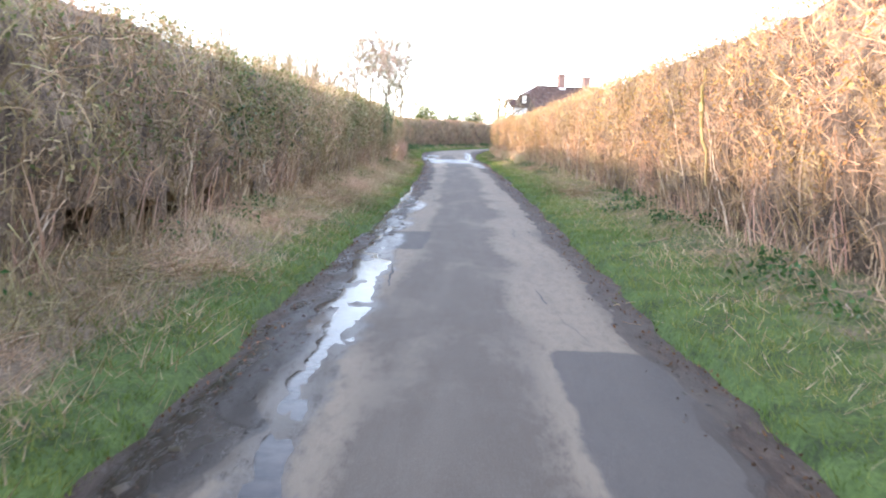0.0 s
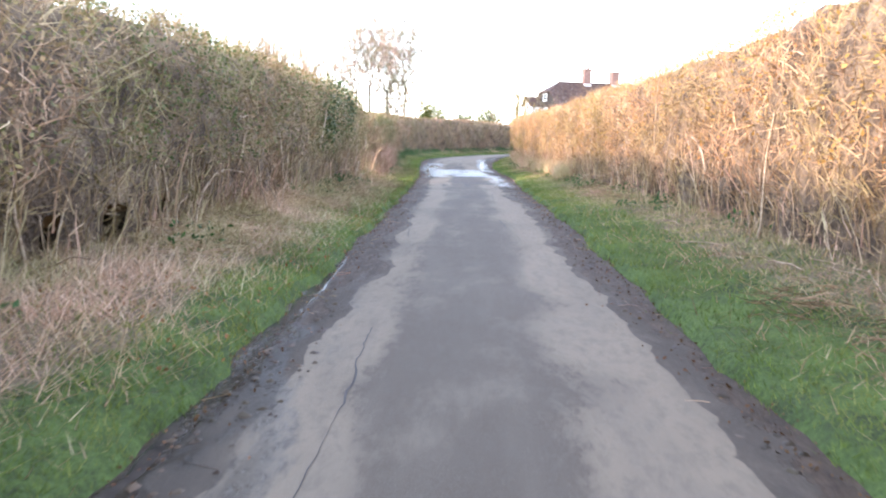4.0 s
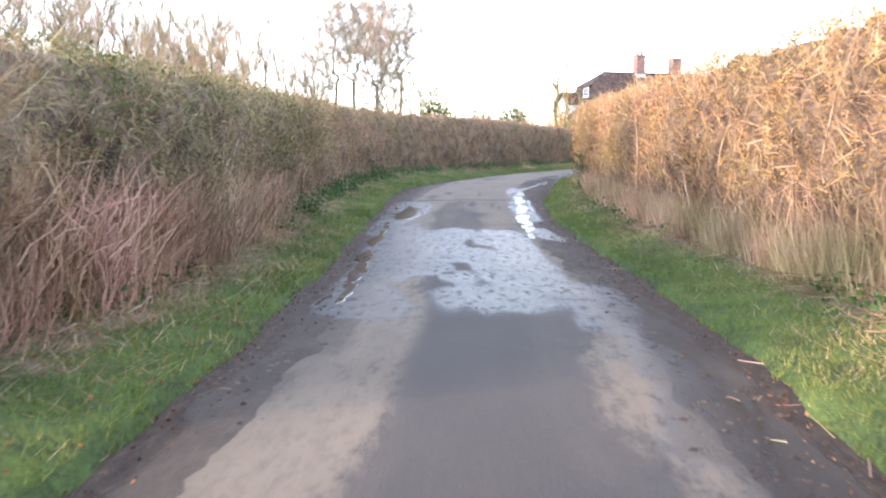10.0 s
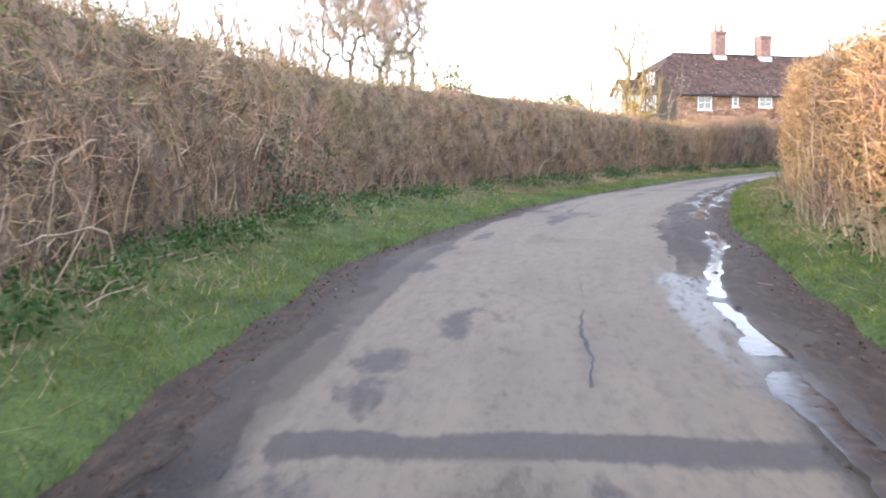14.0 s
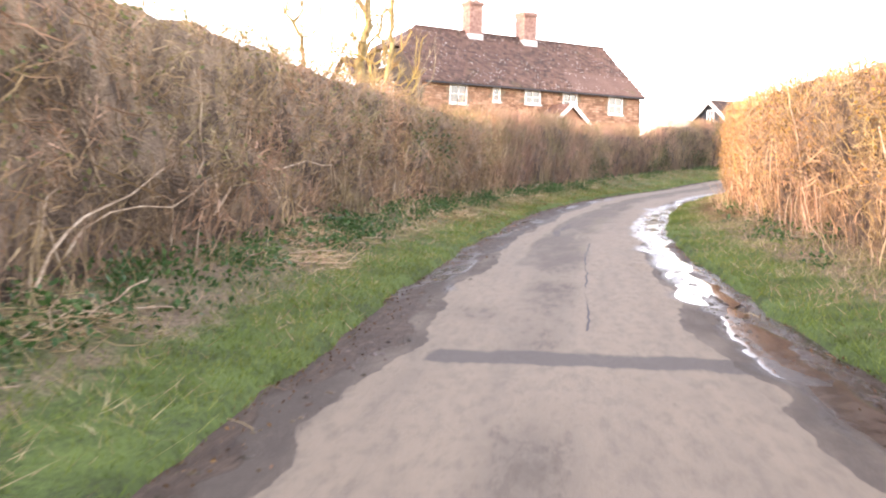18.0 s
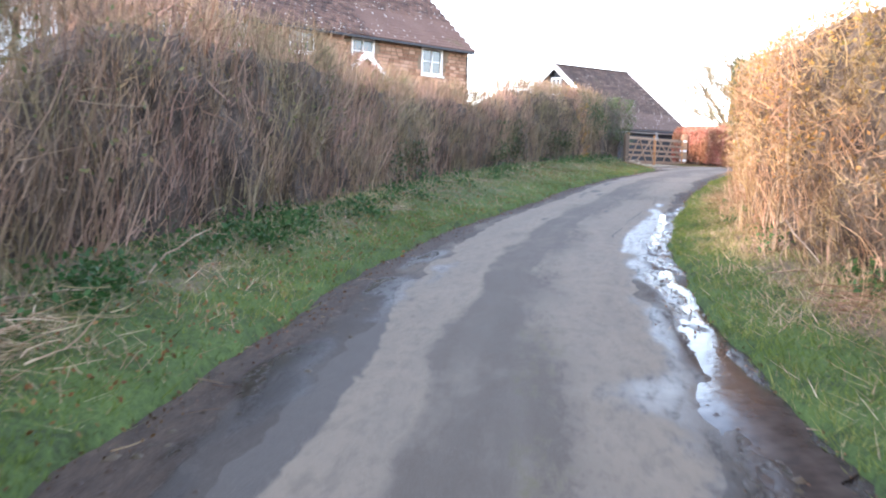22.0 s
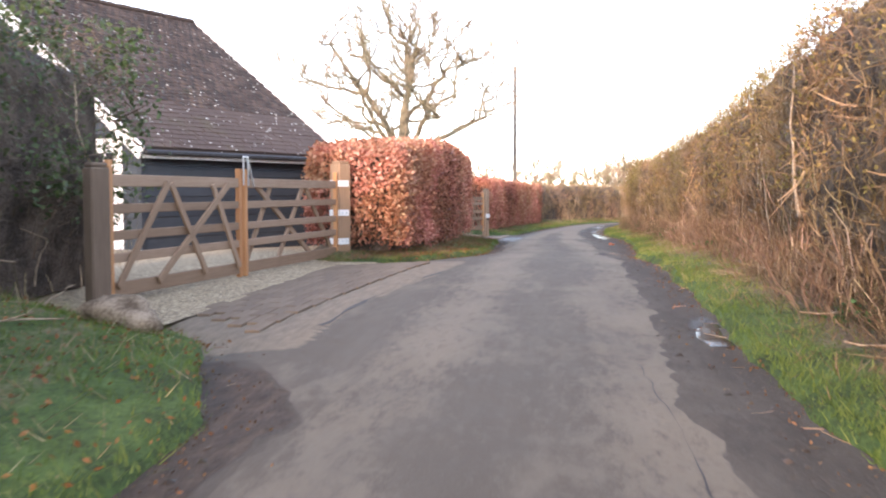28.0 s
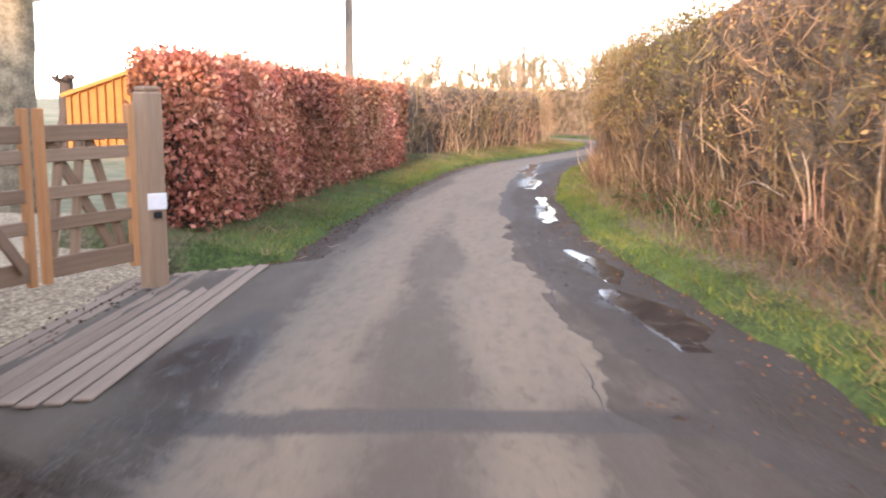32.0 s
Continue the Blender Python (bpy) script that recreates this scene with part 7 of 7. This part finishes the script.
# ---- bare trees ----
def bare_tree(base, height, label, seed, crown=2.5, low=0.3, radius=0.15, n=160, stems=1, spread=0.3, straight=0.35, wood=None, twig_mat=None, twigs=9, twig_len=0.8, thick=0.02, up=0.35, shape=0.75, name="tree", squash=1.0, wiggle=0.1, least=0.012, lumps=0.3, fork=0):
    """A leafless tree: limbs reach out from the stems into an uneven crown, each from the best earlier place, thick where they carry much; fine twigs on all thin ones."""
    rng = np.random.default_rng(seed)
    wood, twig_mat = wood or M_BARK, twig_mat or M_FARTWIG
    t = thing(name, Matrix.Translation(base), label, "tree" if name == "tree" else "shrub")
    base = np.array(base, float)
    nodes, par, path = [], [], []

    def add(p, q):
        nodes.append(np.array(p, float))
        par.append(q)
        path.append(0.0 if q < 0 else path[q] + float(np.linalg.norm(nodes[-1] - nodes[q])))
        return len(nodes) - 1
    for k in range(stems):
        a = 2 * np.pi * (k + rng.uniform(-0.3, 0.3)) / stems
        out = np.array([math.cos(a), math.sin(a), 0]) * (spread if stems > 1 else 0.06) * rng.uniform(0.5, 1.1)
        q = add(base + out * 0.25 * (stems > 1) + [0, 0, -0.25], -1)
        reach = height * (low * 1.05 if stems == 1 else low * rng.uniform(0.8, 1.5))
        for m in range(1, 6):
            q = add(base + out * (0.25 * (stems > 1) + (m / 5)**1.3 * reach) + [*rng.normal(0, wiggle * 0.25, 2), m / 5 * reach], q)
    for k in range(fork):
        a, q = 2 * np.pi * (k + 0.3) / fork, 5
        d = np.array([math.cos(a) * (0.6 + 0.5 * (k % 2)), math.sin(a) * (0.6 + 0.5 * (k % 2)), 1.0 - 0.6 * (k % 2)])
        for m in range(1, 6):
            q = add(nodes[q] + d * height * 0.075 + rng.normal(0, 0.07, 3), q)
            d = d + [*rng.normal(0, 0.22, 2), 0.1]
    # reach-out places in the crown, more towards its rim, in lumps
    ht = height * (1 - low)
    pts = []
    while len(pts) < n:
        d = rng.normal(size=3)
        d /= np.linalg.norm(d)
        p = d * rng.random()**(1 / 2.2)
        z = (p[2] + 1) / 2
        wide = (0.45 + 0.55 * math.sin(math.pi * min(z / (2 * shape), 1.0)))
        lump = wave(np.array(d[0] * 2 + seed), np.array(d[1] * 2 + d[2] * 2.6), 1.3, seed)
        if rng.random() > 0.7 + lumps * lump:
            continue
        pts.append(base + [p[0] * crown * wide, p[1] * crown * wide * squash, height * low + z * ht])
    centre = base + [0, 0, height * low]
    pts.sort(key=lambda p: np.linalg.norm(p - centre))
    ends = []
    for p in pts:
        A, L = np.array(nodes), np.array(path)
        d = np.linalg.norm(A - p, axis=1)
        cost = d + straight * L + 0.5 * np.clip(A[:, 2] - p[2], 0, None) + 9 * (A[:, 2] < base[2] + 0.2 * height * low)
        q = int(np.argmin(cost))
        v = p - nodes[q]
        dist = np.linalg.norm(v)
        lift = dist * up * 0.22
        steps = 2 if dist < 1.0 else 4
        start = nodes[q].copy()
        for m in range(1, steps + 1):
            f = m / steps
            w = start + v * f + np.array([0, 0, -lift * math.sin(math.pi * f)]) + rng.normal(0, wiggle, 3) * dist * 0.3 * (m < steps)
            q = add(w, q)
        ends.append(q)
    N = len(nodes)
    load = np.zeros(N)
    load[ends] = 1
    for k in range(N - 1, 0, -1):
        if par[k] >= 0:
            load[par[k]] += max(load[k], 0.3) if k not in ends else load[k]
    most = load[[k for k in range(N) if par[k] < 0]].max()
    rad = np.maximum(radius * (np.maximum(load, 0.5) / most)**0.55, least)
    segs = [(nodes[par[k]], nodes[k], rad[par[k]] if par[par[k]] < 0 or rad[par[k]] < 2 * rad[k] else rad[k] * 1.15, rad[k]) for k in range(N) if par[k] >= 0]
    segs = [(a - (b - a) / (np.linalg.norm(b - a) + 1e-6) * 0.35 * r, b, r, q) for a, b, r, q in segs]
    v, f = tubes(segs, 5 if radius > 0.2 else 4)
    mesh_object("trunk", v, f, wood, t, "bare trunk and limbs", smooth=True)
    thin = [s for s in segs if s[3] < radius * 0.4] or segs
    m = n * twigs
    long = np.array([np.linalg.norm(s[1] - s[0]) for s in thin])
    pick = rng.choice(len(thin), m, p=long / long.sum())
    p0, p1 = np.array([s[0] for s in thin])[pick], np.array([s[1] for s in thin])[pick]
    root = p0 + (p1 - p0) * rng.random((m, 1))
    dd = p1 - p0
    dd = dd / (np.linalg.norm(dd, axis=1)[:, None] + 1e-9) + rng.normal(0, 0.55, (m, 3)) + [0, 0, up]
    dd /= np.linalg.norm(dd, axis=1)[:, None]
    tip = root + dd * rng.uniform(0.35, 1.0, (m, 1)) * twig_len
    v, f = spikes(root, tip, rng.uniform(0.5, 1.2, m) * thick * 0.95, rng)
    tagged(mesh_object("crown", v, f, twig_mat, t, "fine bare twigs"), kind="stuff")
    return t


def on_ground(x, y, dz=0.0):
    return (x, y, float(ground_height(np.array([x]), np.array([y]))[0]) + dz)


for k, (x, y, h, c, lo) in enumerate(((-11.0, 119.5, 15.6, 2.8, 0.4), (-9.4, 120.2, 16.6, 3.1, 0.42), (-7.4, 119.0, 15.8, 3.2, 0.4), (-5.6, 119.6, 15.2, 2.6, 0.45), (-7.0, 120.4, 11.0, 2.6, 0.25))):
    bare_tree(on_ground(x, y), h, "slender bare birch with a high fine crown", 510 + k, crown=c * 1.1, low=lo, radius=0.13, n=240, twigs=50, twig_len=1.0, thick=0.02, up=-0.25, least=0.015, lumps=0.35, twig_mat=M_HAZETWIG, shape=0.7)
for k, (x, y, h, c) in enumerate(((-14.6, 112.5, 12.6, 3.0), (-11.8, 115.0, 10.0, 1.9), (-19.2, 114.5, 12.2, 2.8), (-22.5, 110.5, 11.0, 2.8))):
    bare_tree(on_ground(x, y), h, "bare upright ash with fanned greenish limbs", 520 + k, crown=c, low=0.2, radius=0.14, n=150, stems=4, spread=0.2, twigs=30, twig_len=1.4, thick=0.028, up=0.8, straight=0.6, least=0.024, twig_mat=M_HAZETWIG, wood=M_WILLOW if k % 2 else M_BARK)
bare_tree(on_ground(-3.4, 113.6), 8.4, "small bare tree with fanned stems", 53, crown=3.0, low=0.2, radius=0.11, n=120, stems=6, spread=0.35, twigs=18, twig_len=0.85, thick=0.034, up=0.6, straight=0.5, least=0.026)
bare_tree(on_ground(-17.0, 97.0), 11.0, "bare tree with greenish limbs", 54, crown=2.7, low=0.2, radius=0.14, n=130, stems=4, spread=0.22, wood=M_WILLOW, twigs=16, twig_len=1.0, thick=0.024, up=0.7, straight=0.6, least=0.02)
for k, (x, y, h) in enumerate(((-12, 64, 6.3), (-16, 68, 7.4), (-11, 72, 5.8), (-19, 75, 8.4), (-14, 79, 7.2), (-20, 84, 9.2), (-15, 88, 7.8), (-22, 94, 10.2), (-11.5, 83, 6.2), (-24, 70, 8.6), (-13, 93, 7.4), (-18, 62, 7.2), (-26, 80, 9.4), (-10.5, 68, 5.6), (-8.8, 60, 4.6), (-13, 57, 5.6), (-27, 90, 10.4), (-17, 104, 9.6), (-22, 64, 7.8), (-24, 103, 11.0), (-9.5, 77, 5.2), (-6.6, 50.5, 3.0), (-7.4, 54.5, 3.6), (-9.0, 48.0, 3.4), (-11.0, 52.0, 4.4), (-14.0, 47.0, 5.0), (-19.0, 53.0, 6.4), (-12.0, 43.0, 4.0), (-24.0, 58.0, 7.6))):
    bare_tree(on_ground(x, y), h * 1.3, "yellowish sallow shrub of upright stems" if k % 3 == 0 else "bushy leafless thicket shrub of many upright stems", 600 + k, crown=2.3 + 0.1 * (k % 5), low=0.12, radius=0.07, n=110, stems=8, spread=0.3,
              wood=M_WILLOW if k % 3 == 0 else M_BARK, twig_mat=M_SALLOW if k % 3 == 0 else M_FARTWIG, twigs=50, twig_len=0.85, thick=0.014, up=0.4, least=0.011, straight=0.6, name="shrub", shape=0.6)
for k, (s, l, h) in enumerate(((46.5, -3.5, 2.3), (47.5, -3.4, 2.4), (46.9, -4.4, 2.5), (45.6, -4.3, 2.2), (45.2, -5.2, 2.4))):
    bare_tree(tuple(lane(s, l, 0.05)), h, "sprawling bare bramble and thorn bush at the hedge gap", 700 + k, crown=0.95, low=0.1, radius=0.026, n=150, stems=7, spread=0.5, wood=M_LIMB, twig_mat=M_RUSSET, twigs=34, twig_len=0.35, thick=0.008, up=0.2, straight=0.4, name="shrub", shape=0.6, least=0.004, wiggle=0.25)
bare_tree(on_ground(6.5, 106.8), 6.4, "sunlit yellow-barked bare tree beside the cottage garden", 55, crown=1.5, low=0.15, radius=0.07, n=120, stems=9, wiggle=0.05, spread=0.2, wood=M_YELLOW, twigs=10, twig_len=0.7, thick=0.02, twig_mat=M_YELLOW, up=0.8, straight=0.6, least=0.02)
bare_tree(on_ground(6.3, 106.1), 10.6, "tall bare garden tree with two yellow-green trunks", 155, crown=2.6, low=0.4, radius=0.13, n=110, stems=2, spread=0.12, wood=M_WILLOW, twigs=12, twig_len=1.0, thick=0.018, up=0.6, straight=0.5, least=0.016)
bare_tree(on_ground(4.7, 106.6), 8.8, "slender bare garden tree with upswept boughs", 156, crown=2.2, low=0.25, radius=0.09, n=90, stems=3, spread=0.2, wood=M_WILLOW, twigs=12, twig_len=0.9, thick=0.018, up=0.7, straight=0.5, least=0.014)
bare_tree(on_ground(9.5, 121.0), 7.4, "bare garden tree with long thin boughs", 56, crown=2.6, low=0.3, radius=0.12, n=70, stems=2, spread=0.3, twigs=7, twig_len=0.7, thick=0.014)
bare_tree((52.65, 147.25, 1.3), 9.2, "old bare oak with stout mossy limbs", 57, crown=5.0, low=0.3, radius=0.36, n=460, straight=0.3, wood=M_OAK, twigs=44, twig_len=0.75, thick=0.02, up=0.25, wiggle=0.16, shape=0.5, least=0.02, lumps=0.15, fork=6)
for k, (x, y, h) in enumerate(((88.5, 151, 4.4), (91, 154, 4.6), (94, 157, 5.0), (88, 147, 5.0), (92, 149, 5.2), (97, 159, 5.2), (91, 159, 4.4), (95, 164, 5.0), (99, 153, 5.6), (84, 145, 5.0), (80, 143, 5.0), (103, 163, 5.8), (100, 168, 5.4), (93, 170, 5.0), (76, 140.5, 5.2), (106, 172, 6.4), (97, 176, 5.6), (110, 166, 6.6), (88, 174, 4.6), (90, 164, 4.4))):
    bare_tree(on_ground(x, y), h, "far bare woodland tree, greenish grey", 800 + k, crown=2.4, low=0.14, radius=0.1, n=90, stems=5, spread=0.25, wood=M_WILLOW if k % 2 else M_BARK, twig_mat=M_FARTWIG, twigs=40, twig_len=0.9, thick=0.034, up=0.5, shape=0.6, least=0.02)


def bush(base, size, label, seed, material, n=5000):
    rng = np.random.default_rng(seed)
    t = thing("bush", Matrix.Translation(base), label, "shrub")
    d = rng.normal(size=(n, 3))
    d /= np.linalg.norm(d, axis=1)[:, None]
    d[:, 2] = np.abs(d[:, 2])**0.7
    lump = 1 + 0.25 * wave(d[:, 0] * 3, d[:, 1] * 3 + d[:, 2] * 2, 1.5, seed)
    p = np.array(base) + d * np.array(size) * (lump * rng.uniform(0.5, 1.0, n)**0.5)[:, None]
    v, f = leaves(p, rng.uniform(0.12, 0.24, n), rng)
    tagged(mesh_object("leaf_growth", v, f, material, t, "dense small leaves"), kind="stuff")
    segs = [(np.array(base) - [0, 0, 0.2], np.array(base) + d[k] * np.array(size) * 0.7, 0.05, 0.015) for k in range(26)]
    v, f = tubes(segs)
    mesh_object("stem", v, f, M_BARK, t)
    return t


bush(on_ground(3.3, 108.6), (1.5, 1.4, 4.4), "rounded yellow-green evergreen bush over the hedge", 91, M_EVERGREEN)
bush(on_ground(-2.0, 107.5), (1.7, 1.5, 5.1), "dark green garden bush behind the hedge", 92, M_EVERGREEN)
bush(on_ground(0.9, 110.0), (1.6, 1.4, 4.2), "dull green bush behind the hedge", 93, M_EVERGREEN)
bush(on_ground(7.5, 117.0), (2.2, 1.6, 4.0), "pale winter bush before the cottage", 94, M_LEAF)
bush(lane(135.3, -4.9, 0.0), (0.8, 0.5, 2.75), "golden leafy shrub showing over the hedge top", 95, M_LEAF, 3500)


# ---- shed, poles and the dead stump ----
def shed():
    ob = thing("garden_shed", pose(64.39, 159.38, on_ground(63.6, 160.0)[2], 0, 0, -38), "small orange stained timber shed with felt roof", "shed")
    w, d, e, r = 5.4, 2.6, 1.85, 2.85
    solid("front_wall", [(-w / 2, 0, 0), (w / 2, 0, 0), (w / 2, 0, e), (0, 0, r), (-w / 2, 0, e)], (0, 0.06, 0), M_SHED, ob)
    solid("back_wall", [(-w / 2, d, 0), (w / 2, d, 0), (w / 2, d, e), (0, d, r), (-w / 2, d, e)], (0, -0.06, 0), M_SHED, ob)
    for x in (-w / 2, w / 2 - 0.06):
        box("side_wall", (x, 0.06, 0), (x + 0.06, d - 0.06, e), M_SHED, ob)
    for k in range(22):
        x = -w / 2 + 0.12 + k * (w - 0.24) / 21
        top = e + (r - e) * (1 - abs(x) / (w / 2)) - 0.06
        beam("plank", (x, -0.02, 0.02), (x, -0.02, top), 0.2, 0.02, M_SHED, ob)
    for sgn in (-1, 1):
        solid("roof", [(0, -0.15, r + 0.02), (0, d + 0.15, r + 0.02), (sgn * (w / 2 + 0.15), d + 0.15, e - 0.04), (sgn * (w / 2 + 0.15), -0.15, e - 0.04)], (0, 0, 0.05), M_DARKCLAD, ob)
        beam("bargeboard", (0, -0.17, r), (sgn * (w / 2 + 0.15), -0.17, e - 0.06), 0.12, 0.03, M_SHED, ob)
    box("window", (1.0, -0.05, 1.1), (1.8, -0.032, 1.75), M_DARKCLAD, ob, "dark shed window")
    for z in (0.5, 1.6):
        beam("hinge", (0.35, -0.045, z), (0.75, -0.045, z), 0.05, 0.012, M_WHITE, ob, "pale strap hinge")
    return ob


shed()


def pole(x, y, z, top, r, label):
    p = thing("utility_pole", Matrix.Translation((x, y, z)), label, "utility pole", "poles")
    bm = bmesh.new()
    bmesh.ops.create_cone(bm, cap_ends=True, segments=12, radius1=r, radius2=r * 0.72, depth=top - z + 0.6)
    me = bpy.data.meshes.new("pole")
    bm.to_mesh(me)
    bm.free()
    me.materials.append(M_POLE)
    child("pole", me, p, "", Matrix.Translation((0, 0, (top - z) / 2 - 0.3)))
    beam("step_iron", (-0.16, 0, top - z - 0.5), (0.16, 0, top - z - 0.5), 0.025, 0.025, M_STEEL, p)
    return p


pole(60.7, 148.3, 1.0, 8.3, 0.1, "grey timber utility pole behind the beech hedge")
pole(101.0, 168.5, 0.6, 6.4, 0.13, "distant timber utility pole by the wood")
bare_tree(on_ground(62.7, 161.8), 2.6, "dark dead pollard stump beyond the shed", 99, crown=0.5, low=0.8, radius=0.22, n=12, twigs=3, twig_len=0.3, wood=M_DARKCLAD)


# fallen leaves under the beech, and a scrap of orange paper
rng = np.random.default_rng(201)
n = 1700
ss = np.where(rng.random(n) < 0.5, rng.uniform(144, 157, n), rng.uniform(124, 138, n))
lt = np.where(ss > 140, rng.normal(-1.95, 0.28, n), rng.normal(-2.6, 0.5, n))
edge = LEFT(ss)
k = (lt - edge) / np.where(ss > 140, -3.5 - edge, FACE_L(ss) - 1.3 - edge)
vl, vh = verge_profile(-1, ss, np.clip(k, 0.03, 0.9))
v, f = leaves(lane(ss, vl, vh + 0.03), rng.uniform(0.022, 0.048, n), rng)
tagged(mesh_object("leaf_litter", v, f, M_LITTER, None), "fallen copper leaves scattered on the grass", "leaf litter", kind="stuff")
bm = bmesh.new()
bmesh.ops.create_grid(bm, x_segments=6, y_segments=6, size=0.06)
for q in bm.verts:
    q.co.z = 0.03 + 0.035 * noise.noise(q.co * 16) + 0.02 * noise.noise(q.co * 40)
    q.co.x += 0.02 * noise.noise(q.co * 20 + Vector((3, 0, 0)))
me = bpy.data.meshes.new("paper_scrap")
bm.to_mesh(me)
bm.free()
me.materials.append(M_ORANGE)
scrap = tagged(new("paper_scrap", me), "crumpled scrap of orange paper lying on the lane", "litter")
scrap.location = lane(153.0, 1.3, float(road_height(np.array(153.0), np.array(1.3))))
scrap.rotation_euler = (0.1, 0.35, 0.6)
